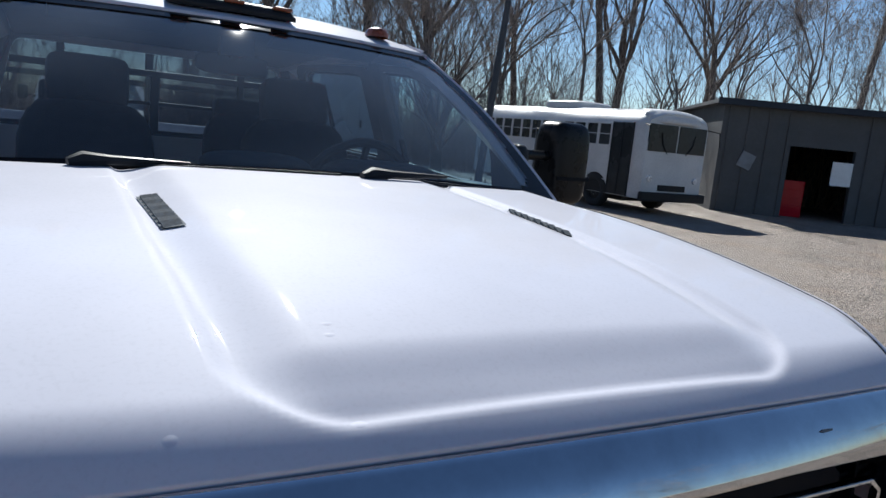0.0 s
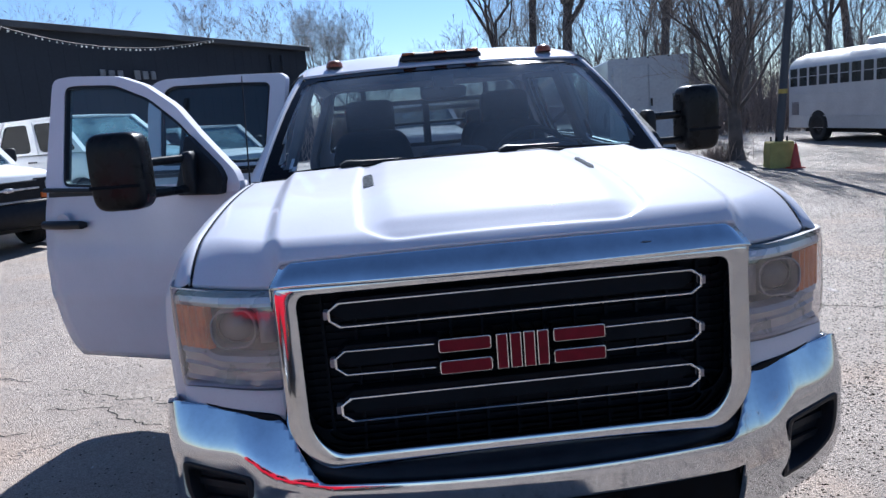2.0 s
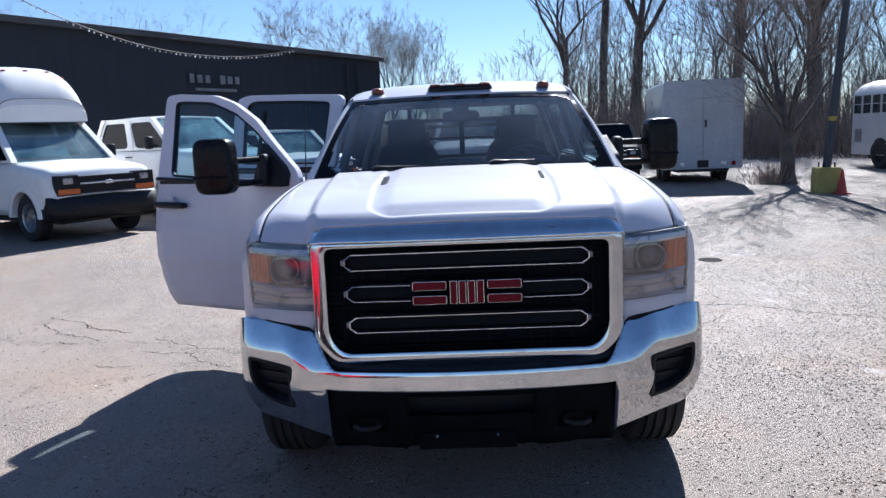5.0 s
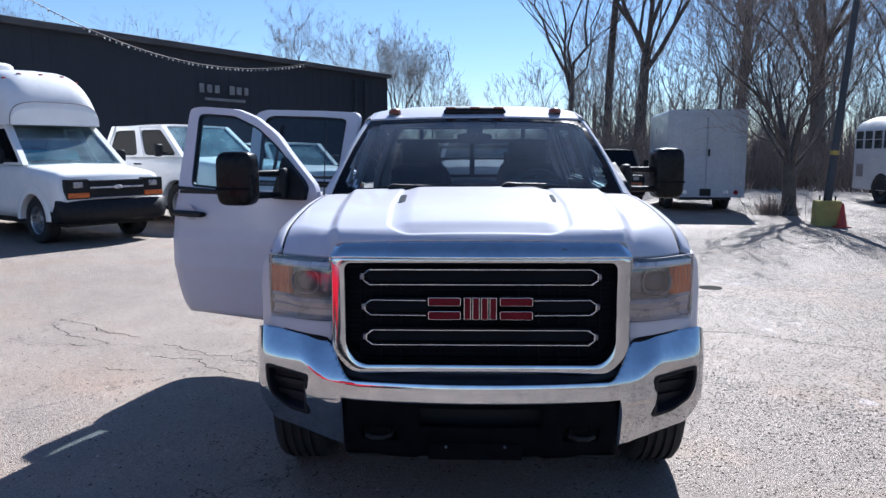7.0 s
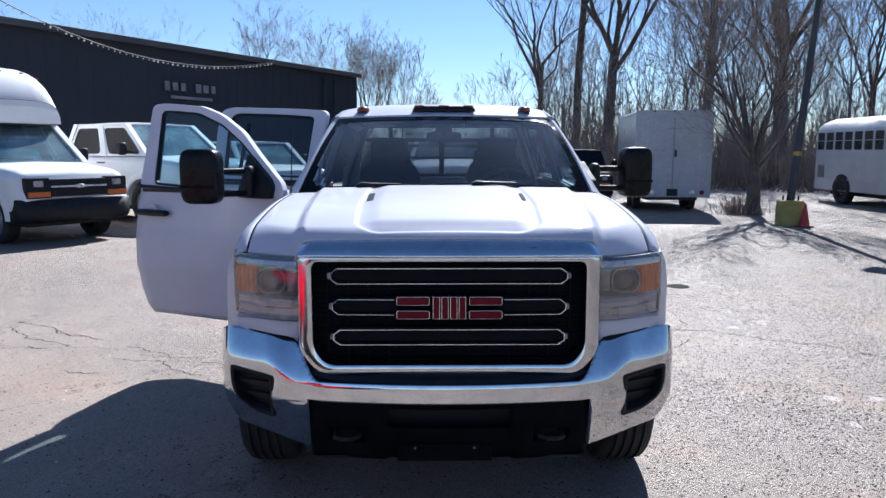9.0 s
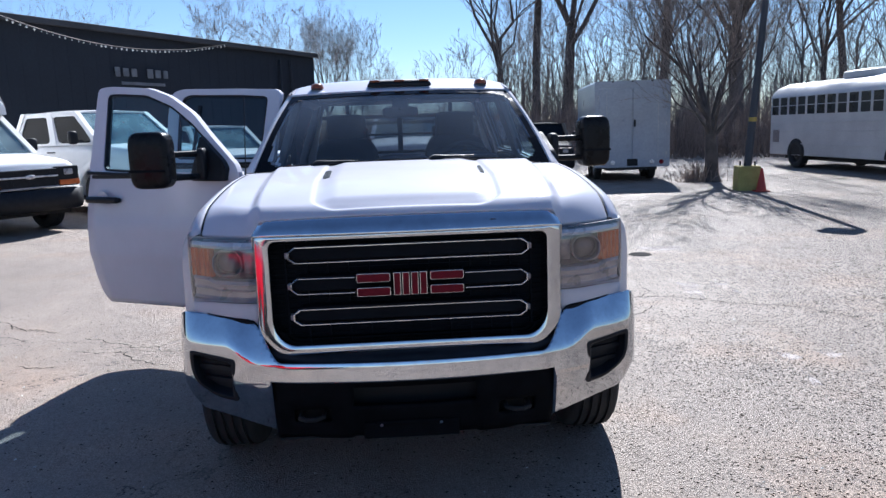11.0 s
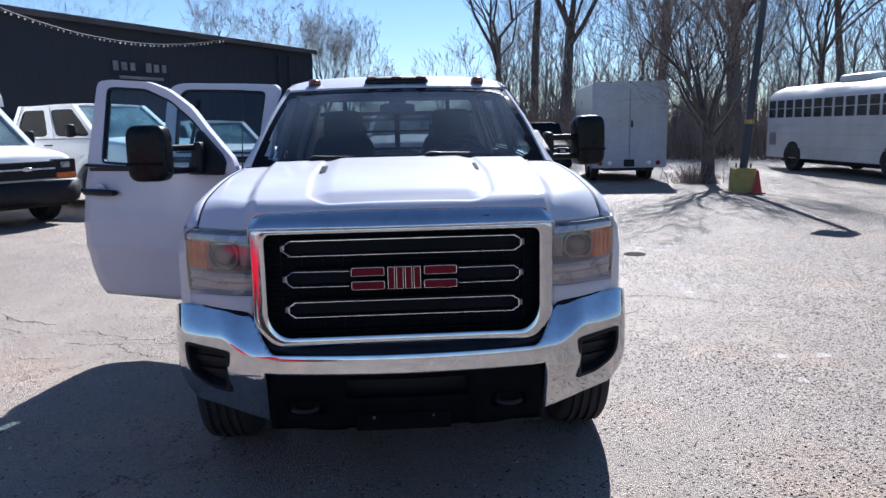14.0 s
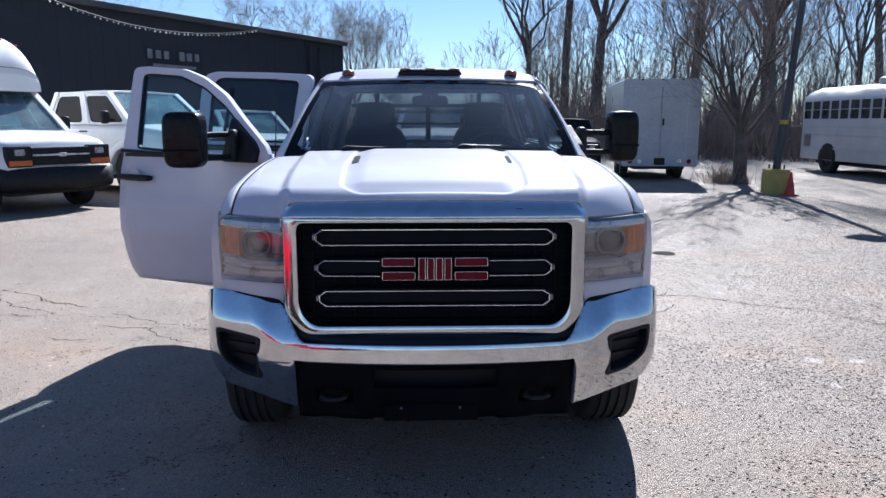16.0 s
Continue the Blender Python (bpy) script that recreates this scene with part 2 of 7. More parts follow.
LAMP_SILVER = surface("lamp_silver", (0.34, 0.335, 0.35), (0.46, 0.45, 0.47), 14, 0.32, metal=0.3)
LAMP_CHROME = surface("lamp_reflector", (0.60, 0.59, 0.61), (0.74, 0.73, 0.75), 12, 0.3, metal=0.45)
RED_ENAMEL = surface("red_enamel", (0.12, 0.003, 0.011), (0.17, 0.005, 0.016), 25, 0.5, spec=0.15)
VENT = surface("vent_plastic", (0.05, 0.06, 0.07), (0.15, 0.165, 0.18), 120, 0.85, spec=0.1)
MIRROR = surface("mirror_glass", (0.85, 0.86, 0.88), (0.9, 0.9, 0.92), 3, 0.03, metal=1.0, rvar=0.0)
DARKWALL = surface("charcoal_wall", (0.022, 0.028, 0.040), (0.032, 0.040, 0.054), 0.6, 0.75, bump_s=0.05, fine=9, spec=0.3)
GREYWALL = surface("grey_metal_wall", (0.045, 0.047, 0.052), (0.075, 0.078, 0.084), 0.8, 0.6, bump_s=0.1, fine=9)
BUSWHITE = surface("bus_white", (0.50, 0.50, 0.51), (0.62, 0.62, 0.62), 0.9, 0.45, coat=0.2, fine=20)
# white trailer given the grey-blue of its shaded rear as its colour
TRAILERWHITE = surface("trailer_shade_white", (0.29, 0.32, 0.38), (0.35, 0.385, 0.45), 0.8, 0.35, coat=0.3, fine=16)
CONCRETE = surface("yellow_painted_concrete", (0.31, 0.27, 0.08), (0.44, 0.385, 0.13), 2.5, 0.85, bump_s=0.5, fine=40)
ORANGE = surface("orange_vinyl", (0.34, 0.03, 0.018), (0.44, 0.05, 0.026), 6, 0.5)
POLE = surface("dark_pole", (0.03, 0.034, 0.042), (0.055, 0.06, 0.07), 2.0, 0.6, bump_s=0.2)
YELLOW = surface("yellow_tape", (0.36, 0.26, 0.04), (0.45, 0.33, 0.06), 8, 0.5)
SIGN = surface("pale_letters", (0.15, 0.16, 0.18), (0.22, 0.24, 0.27), 3, 0.5)
BARK = surface("bark", (0.060, 0.052, 0.048), (0.14, 0.120, 0.108), 3.0, 0.95, bump_s=0.7, fine=26)
TWIG = surface("twig", (0.16, 0.135, 0.12), (0.28, 0.238, 0.21), 2.0, 0.95)
BRUSH = surface("brush", (0.26, 0.20, 0.165), (0.42, 0.335, 0.28), 1.0, 0.95)
PAPER = surface("white_notice", (0.7, 0.7, 0.7), (0.8, 0.8, 0.8), 5, 0.7)
SHADE_BLUE = surface("blue_sunshade", (0.05, 0.50, 0.58), (0.08, 0.62, 0.70), 6, 0.6)
REDPAINT = car_paint("red_paint", (0.42, 0.008, 0.02))
DARKPAINT = car_paint("black_paint", (0.015, 0.016, 0.018))
ASPHALT = asphalt_mat()


def worn_paint():
    """Road paint rubbed through to the asphalt in flecks."""
    m, nt, p = nodes("worn_road_paint")
    n1, n2 = noise_tex(nt, 40.0, 5, 0.7), noise_tex(nt, 5.0, 3)
    r1 = ramp(nt, n2.outputs[0], [(0.35, (0.52, 0.47, 0.44)), (0.65, (0.68, 0.62, 0.59))])
    nt.links.new(r1.outputs[0], p.inputs["Base Color"])
    a = ramp(nt, mixrgb(nt, 0.5, n1.outputs[0], n2.outputs[0]), [(0.40, 0.0), (0.58, 0.46)])
    nt.links.new(a.outputs[0], p.inputs["Alpha"])
    p.inputs["Roughness"].default_value = 0.9
    return m


PAINTMARK = worn_paint()
def grit_mat():
    m, nt, p = nodes("grit")
    g = nt.nodes.new("ShaderNodeNewGeometry")
    r = ramp(nt, g.outputs["Random Per Island"], [(0.0, (0.03, 0.03, 0.03)), (0.5, (0.12, 0.11, 0.10)), (0.75, (0.45, 0.42, 0.40)), (1.0, (0.75, 0.73, 0.70))])
    nt.links.new(r.outputs[0], p.inputs["Base Color"])
    p.inputs["Roughness"].default_value = 0.9
    return m


GRIT = grit_mat()
CASTIRON = surface("cast_iron", (0.02, 0.02, 0.02), (0.04, 0.038, 0.036), 9, 0.95, spec=0.05)
BEADS = surface("white_bulbs", (0.55, 0.55, 0.53), (0.75, 0.75, 0.72), 6, 0.3)


# ---- mesh helpers ----
def part(name, bm, mat, parent, label="", smooth=True, bevel=0.0, solid=0.0, normals=True):
    """Link a bmesh as one mesh object under a thing or part."""
    if normals:
        bmesh.ops.recalc_face_normals(bm, faces=bm.faces)
    me = bpy.data.meshes.new(name)
    bm.to_mesh(me)
    bm.free()
    if smooth:
        for f in me.polygons:
            f.use_smooth = True
    me.materials.append(mat)
    ob = new(name, me)
    if solid:
        md = ob.modifiers.new("thick", 'SOLIDIFY')
        md.thickness, md.offset = solid, -1
    if bevel:
        md = ob.modifiers.new("edge", 'BEVEL')
        md.width, md.segments, md.limit_method, md.angle_limit = bevel, 2, 'ANGLE', radians(35)
        md.harden_normals = False
    if smooth and not solid:
        me.set_sharp_from_angle(angle=radians(38))
    ob.parent = parent
    if label:
        tagged(ob, label)
    return ob


def thing(name, label, category, group="", at=None):
    ob = new(name)
    ob.empty_display_size = 0.2
    tagged(ob, label, category, group)
    if at is not None:
        ob.matrix_basis = at
    return ob


def grid(bm, rows, closed=False):
    vs = [[bm.verts.new(p) for p in r] for r in rows]
    for a, b in zip(vs, vs[1:]):
        n = len(a)
        for i in range(n if closed else n - 1):
            j = (i + 1) % n
            try:
                bm.faces.new((a[i], a[j], b[j], b[i]))
            except ValueError:
                pass
    return vs


def box(bm, c, s, rot=None):
    m = Matrix.Translation(c) @ (rot.to_4x4() if rot else Matrix()) @ Matrix.Diagonal((s[0], s[1], s[2], 1))
    return bmesh.ops.create_cube(bm, size=1.0, matrix=m)["verts"]


def prism(bm, poly, y0, y1):
    """A polygon in (x, z), drawn through from y0 to y1."""
    a = [bm.verts.new((x, y0, z)) for x, z in poly]
    b = [bm.verts.new((x, y1, z)) for x, z in poly]
    bm.faces.new(a)
    bm.faces.new(b[::-1])
    n = len(poly)
    for i in range(n):
        j = (i + 1) % n
        bm.faces.new((a[i], b[i], b[j], a[j]))


def prism_x(bm, poly, x0, x1):
    """A polygon in (y, z), drawn through from x0 to x1."""
    a = [bm.verts.new((x0, y, z)) for y, z in poly]
    b = [bm.verts.new((x1, y, z)) for y, z in poly]
    bm.faces.new(a)
    bm.faces.new(b[::-1])
    n = len(poly)
    for i in range(n):
        j = (i + 1) % n
        bm.faces.new((a[i], b[i], b[j], a[j]))


def tube(bm, pts, r, seg=8, closed=False, caps=True):
    pts = [Vector(p) for p in pts]
    n = len(pts)
    rows = []
    for i, p in enumerate(pts):
        if closed:
            d = pts[(i + 1) % n] - pts[i - 1]
        else:
            d = pts[min(i + 1, n - 1)] - pts[max(i - 1, 0)]
        d.normalize()
        ref = Vector((0, 0, 1)) if abs(d.z) < 0.9 else Vector((1, 0, 0))
        a = d.cross(ref).normalized()
        b = d.cross(a)
        rr = r[i] if isinstance(r, (list, tuple)) else r
        rows.append([p + rr * (math.cos(k * 2 * math.pi / seg) * a + math.sin(k * 2 * math.pi / seg) * b) for k in range(seg)])
    if closed:
        rows.append(rows[0])
    vs = grid(bm, rows, closed=True)
    if caps and not closed:
        bm.faces.new(vs[0][::-1])
        bm.faces.new(vs[-1])
    if closed:
        bmesh.ops.remove_doubles(bm, verts=bm.verts, dist=1e-5)
    return vs


def lathe(bm, profile, centre, axis='x', seg=32):
    """Turn (along, radius) pairs about an axis."""
    rows = []
    for a, r in profile:
        row = []
        for k in range(seg):
            c, s = math.cos(2 * math.pi * k / seg) * r, math.sin(2 * math.pi * k / seg) * r
            v = {'x': (a, c, s), 'y': (c, a, s), 'z': (c, s, a)}[axis]
            row.append(Vector(centre) + Vector(v))
        rows.append(row)
    return grid(bm, rows, closed=True)


def smooth01(a, b, x):
    t = min(1.0, max(0.0, (x - a) / (b - a)))
    return t * t * (3 - 2 * t)


def rounded(poly, r, n=5):
    """Round the corners of a closed polygon of (u, v) points; r may differ by corner."""
    out = []
    m = len(poly)
    for i in range(m):
        p0, p1, p2 = Vector(poly[i - 1]), Vector(poly[i]), Vector(poly[(i + 1) % m])
        rr = r[i] if isinstance(r, (list, tuple)) else r
        d0, d1 = (p0 - p1), (p2 - p1)
        k = min(rr, 0.48 * d0.length, 0.48 * d1.length)
        a, b = p1 + d0.normalized() * k, p1 + d1.normalized() * k
        for j in range(n + 1):
            t = j / n
            q = (1 - t) ** 2 * a + 2 * t * (1 - t) * p1 + t * t * b
            out.append((q.x, q.y))
    return out


def shrink(poly, d):
    """Offset a closed counter-clockwise polygon inwards by d."""
    out = []
    m = len(poly)
    for i in range(m):
        p0, p1, p2 = Vector(poly[i - 1]), Vector(poly[i]), Vector(poly[(i + 1) % m])
        a, b = (p1 - p0), (p2 - p1)
        if a.length < 1e-9:
            a = b
        if b.length < 1e-9:
            b = a
        na, nb = Vector((-a.y, a.x)).normalized(), Vector((-b.y, b.x)).normalized()
        q = na + nb
        q = q / max(0.35, q.length_squared / 2)
        out.append((p1.x + q.x * d, p1.y + q.y * d))
    return out


def ring(bm, outer, inner, y0, y1):
    """A flat frame between two like-numbered polygons in (x, z), from y0 to y1."""
    rows = [[(x, y0, z) for x, z in outer], [(x, y0, z) for x, z in inner], [(x, y1, z) for x, z in inner], [(x, y1, z) for x, z in outer]]
    rows = [[Vector(p) for p in r] for r in rows]
    n = len(outer)
    vs = [[bm.verts.new(p) for p in r] for r in rows]
    for k in range(4):
        a, b = vs[k], vs[(k + 1) % 4]
        for i in range(n):
            j = (i + 1) % n
            bm.faces.new((a[i], a[j], b[j], b[i]))


def wheel(parent, x, y, r, w, side, rim_mat, spokes=8, name="wheel"):
    """Tyre with grooved tread and a rim; side is +1 or -1 for the outer face."""
    bm = bmesh.new()
    h = w / 2
    prof = [(-h * 0.8, r * 0.62), (-h * 0.98, r * 0.70), (-h, r * 0.82), (-h * 0.93, r * 0.94), (-h * 0.8, r * 0.985)]
    for g in (-0.5, -0.17, 0.17, 0.5):
        prof += [(h * (g - 0.07), r), (h * (g - 0.06), r - 0.014), (h * (g + 0.06), r - 0.014), (h * (g + 0.07), r)]
    prof += [(h * 0.8, r * 0.985), (h * 0.93, r * 0.94), (h, r * 0.82), (h * 0.98, r * 0.70), (h * 0.8, r * 0.62)]
    lathe(bm, prof, (x, y, r), 'x', 48)
    tyre = part("tyre", bm, RUBBER, parent, "worn black rubber tyre with long tread grooves")
    bm = bmesh.new()
    prof = [(-h * 0.8, r * 0.62), (-h * 0.5, r * 0.57), (h * 0.1, r * 0.55), (h * 0.2, r * 0.5), (h * 0.35, r * 0.3), (h * 0.45, r * 0.2), (h * 0.62, r * 0.18), (h * 0.64, 0.001)]
    lathe(bm, [(a * side, q) for a, q in prof], (x, y, r), 'x', 32)
    lathe(bm, [(a * side, q) for a, q in ((h * 0.15, r * 0.53), (h * 0.7, r * 0.57), (h * 0.8, r * 0.625))], (x, y, r), 'x', 32)
    part("rim", bm, rim_mat, tyre)
    bm = bmesh.new()
    for k in range(spokes):
        a = 2 * math.pi * k / spokes
        tube(bm, [(x + side * h * 0.36, y + math.cos(a) * r * 0.27, r + math.sin(a) * r * 0.27), (x + side * h * 0.55, y + math.cos(a) * r * 0.27, r + math.sin(a) * r * 0.27)], r * 0.035, 6)
    tagged(part("lug_nuts", bm, CHROME, tyre), kind="stuff")
    return tyre


# ---- ground ----
bm = bmesh.new()
bmesh.ops.create_grid(bm, x_segments=1, y_segments=1, size=700)
ground = part("ground", bm, ASPHALT, None, smooth=False)
tagged(ground, "sun-bleached cracked grey asphalt lot with dusty far edge", "ground", kind="structure")

# ---- the white pickup truck ----
truck = thing("pickup_truck", "white crew-cab heavy-duty pickup with chrome grille and bumper, passenger doors open", "pickup truck")
AXLE, TYRE_R = 0.92, 0.415

ZC = np.polyfit([0, .05, .1, .2, .4, .63, .9, 1.1, 1.3], [1.352, 1.369, 1.384, 1.413, 1.446, 1.471, 1.491, 1.503, 1.512], 5)
ZJ = np.polyfit([.22, .4, .52, .72, .9, 1.1, 1.3], [1.332, 1.367, 1.393, 1.424, 1.440, 1.453, 1.464], 3)


def hood_front(ax):
    return 0.034 + 0.028 * (min(ax, 0.62) / 0.62) ** 2 + 0.150 * max(0.0, (ax - 0.62) / 0.30) ** 1.5


def hood_top(ax, y):
    """Raised middle, a narrow step down along its edge, then a nearly level shelf that rounds off to the fender."""
    top = float(np.polyval(ZC, y)) - 0.012 * (min(ax, 0.68) / 0.68) ** 2
    xu = 0.622 + 0.085 * max(0.0, min(1.3, y) / 1.1) ** 0.9
    shelf = top - 0.031
    joint = min(float(np.polyval(ZJ, max(y, 0.12))), shelf - 0.003)
    t = max(0.0, (ax - xu - 0.058) / (0.912 - xu - 0.058))
    low = shelf - (shelf - joint) * (0.35 * t + 0.65 * t ** 2.4)
    return top + (low - top) * smooth01(xu, xu + 0.058, ax)


def hood_z(x, y):
    ax = abs(x)
    top = hood_top(ax, y)
    # field with a narrow level border, then a gentle rise inwards; open towards the windscreen
    qx, qy = max(ax - 0.322 + 0.055 * max(0.0, 0.60 - y), 0.0), max(0.188 - y, 0.0)
    d = 0.114 - math.hypot(qx, qy)
    top += -0.0075 * smooth01(-0.010, 0.010, d) + 0.0155 * smooth01(0.012, 0.112, d)
    # rounded leading edge
    yf = hood_front(ax)
    zf = 1.345 - 0.012 * (min(ax, 0.62) / 0.62) ** 2 - 0.066 * smooth01(0.626, 0.664, ax) - 0.004 * max(0, ax - 0.67)
    r = 0.075 + 0.075 * smooth01(0.62, 0.72, ax) + 0.05 * smooth01(0.72, 0.9, ax)
    s = min(1.0, max(0.0, (y - yf) / r))
    return top - (hood_top(ax, yf) - zf) * (1 - s) ** 2


def smoothstep_cols(n, lo, hi, gather):
    return [lo + (hi - lo) * (i / n) ** gather for i in range(n + 1)]


def build_hood():
    bm = bmesh.new()
    hx = [0.58 * i / 66 for i in range(67)] + [0.58 + 0.22 * i / 50 for i in range(1, 51)] + [0.80 + 0.109 * i / 14 for i in range(1, 15)]
    xs = [-q for q in hx[:0:-1]] + hx
    rows = []
    for v in smoothstep_cols(110, 0.0, 1.0, 1.35):
        row = []
        for x in xs:
            yf = hood_front(abs(x))
            back = 1.235 + 0.10 * (x / 0.9) ** 2
            y = yf + (back - yf) * v
            row.append((x, y, hood_z(x, y)))
        rows.append(row)
    # folded front lip
    rows.insert(0, [(x, y + 0.012, z - 0.018) for x, y, z in rows[0]])
    grid(bm, rows)
    hood = part("hood", bm, WHITE, truck, "white hood with raised centre, rolled border and small dents", solid=0.008)
    # louvred vents beside the raised field
    for s, w in ((-1, 0.038), (1, 0.022)):
        bm = bmesh.new()
        for k in range(9):
            y = 0.655 + 0.027 * k
            x = s * (0.392 + 0.035 * (y - 0.6))
            z = hood_z(x, y) + 0.006
            box(bm, (x, y, z - 0.002), (0.8 * w, 0.019, 0.005), Euler((radians(26 - 5 * (k % 2)), radians(s * 9), radians(-s * 4))).to_matrix())
        bed = [(s * (0.393 - w / 2), 0.640), (s * (0.393 + w / 2), 0.643), (s * (0.404 + w / 2), 0.898), (s * (0.404 - w / 2), 0.898)]
        vs = [bm.verts.new((x, y, hood_z(x, y) + 0.0025)) for x, y in bed]
        bm.faces.new(vs)
        part("hood_vent", bm, VENT, hood, "grey louvred hood vent", smooth=False)
    # dings
    for x, y, r in ((-0.474, 0.082, 0.005), (-0.30, 0.075, 0.006), (0.13, 0.078, 0.005), (-0.29, 0.20, 0.005), (-0.285, 0.225, 0.005)):
        bm = bmesh.new()
        rows = [[(x + r * q * math.cos(k * math.pi / 8), y + 0.7 * r * q * math.sin(k * math.pi / 8), hood_z(x + r * q * math.cos(k * math.pi / 8), y + 0.7 * r * q * math.sin(k * math.pi / 8)) + h) for k in range(16)] for q, h in ((1.6, -0.0001), (1.2, 0.0001), (0.9, 0.0002), (0.6, 0.0003), (0.3, 0.00035), (0.02, 0.00035))]
        grid(bm, rows, closed=True)
        part("ding", bm, WHITE, hood)
    return hood


def fender_flare(y):
    return 0.090 * smooth01(0.29, 0.48, y) * (1 - 0.75 * smooth01(1.15, 1.42, y))


def build_fender(s):
    bm = bmesh.new()
    sect = [(0.9175, -0.012, 0.212), (0.9178, -0.001, 0.212), (0.935, -0.003, 0.208), (0.955, -0.014, 0.212), (0.972, -0.034, 0.220), (0.985, -0.07, 0.262), (0.992, -0.13, 0.31), (0.995, -0.20, 0.34), (0.998, -0.30, 0.34)]
    ys = [i / 40 for i in range(41)]
    rows = []
    for ax, dz, y0 in sect:
        row = []
        for u in ys:
            y = y0 + (1.43 - y0) * u
            flare = fender_flare(y)
            row.append((s * (ax + flare * min(1, max(0.0, -dz - 0.02) * 5)), y, hood_z(0.912, max(y, hood_front(0.912))) + dz))
        rows.append(row)
    for z in (0.93, 0.86, 0.78, 0.70, 0.62, 0.55, 0.47):
        row = []
        for u in ys:
            y = 0.30 + 1.13 * u
            flare = fender_flare(y)
            row.append((s * (0.999 + flare), y, z))
        rows.append(row)
    vs = grid(bm, rows)
    kill = [f for f in bm.faces if math.hypot(f.calc_center_median().y - AXLE, f.calc_center_median().z - TYRE_R) < 0.52]
    bmesh.ops.delete(bm, geom=kill, context='FACES')
    f = part("fender", bm, WHITE, truck, solid=0.006)
    # arch lining
    bm = bmesh.new()
    rows = []
    for x in (0.62, 0.8, 0.985):
        rows.append([(s * x, AXLE + 0.53 * math.cos(math.pi * k / 18), TYRE_R + 0.53 * math.sin(math.pi * k / 18)) for k in range(19)])
    grid(bm, rows)
    part("arch_liner", bm, UNDER, f, solid=0.01)
    # white panel between headlight and bumper
    bm = bmesh.new()
    rows = []
    for k in range(21):
        u = k / 20
        ax, y = lamp_xy(u)
        ax = ax + 0.006 * smooth01(0.8, 1.0, u)
        zt = 0.974 - 0.014 * smooth01(0.5, 1.0, u)
        rows.append([(s * ax, y + 0.026 * (1 - 0.6 * u) + dy, zt + dz) for dz, dy in ((0.010, 0.020), (0.0, 0.004), (-0.005, 0.0), (-0.03, 0.0), (-0.065, 0.001), (-0.105, 0.002))])
    ax, y = lamp_xy(1.0)
    for du, dx in ((0.06, 0.022), (0.12, 0.060), (0.20, 0.085)):
        rows.append([(s * (ax + dx), y + du, 0.960 + dz) for dz in (0.010, 0.0, -0.005, -0.03, -0.065, -0.105)])
    grid(bm, rows)
    part("headlight_filler", bm, WHITE, f, solid=0.006)
    # dark strip put in for the shadow gap above the bumper
    bm = bmesh.new()
    rows = []
    for k in range(15):
        ax, y = lamp_xy(k / 14)
        z = bumper_top(ax)
        rows.append([(s * ax, y + 0.020 + dy, z + dz) for dz, dy in ((0.007, 0.004), (0.004, -0.004), (-0.03, 0.0))])
    grid(bm, rows)
    part("bumper_gap_strip", bm, GRILLE_BLACK, f)


def build_hood_gap(s):
    """Dark joint between hood and fender."""
    bm = bmesh.new()
    rows = []
    for k in range(41):
        y = 0.222 + 1.08 * k / 40
        z = hood_z(0.912, y)
        rows.append([(s * 0.9095, y, z - 0.006), (s * 0.9105, y, z + 0.0012), (s * 0.9165, y, z + 0.0008), (s * 0.9175, y, z - 0.006)])
    grid(bm, rows)
    part("hood_gap", bm, GRILLE_BLACK, truck)


def lamp_xy(u):
    """Plan curve of the headlight: u from its inner to its outer end."""
    if u < 0.85:
        k = u / 0.85
        return 0.660 + 0.316 * k, 0.050 + 0.155 * k ** 1.7
    k = (u - 0.85) / 0.15
    return 0.976 + 0.020 * k, 0.205 + 0.115 * k


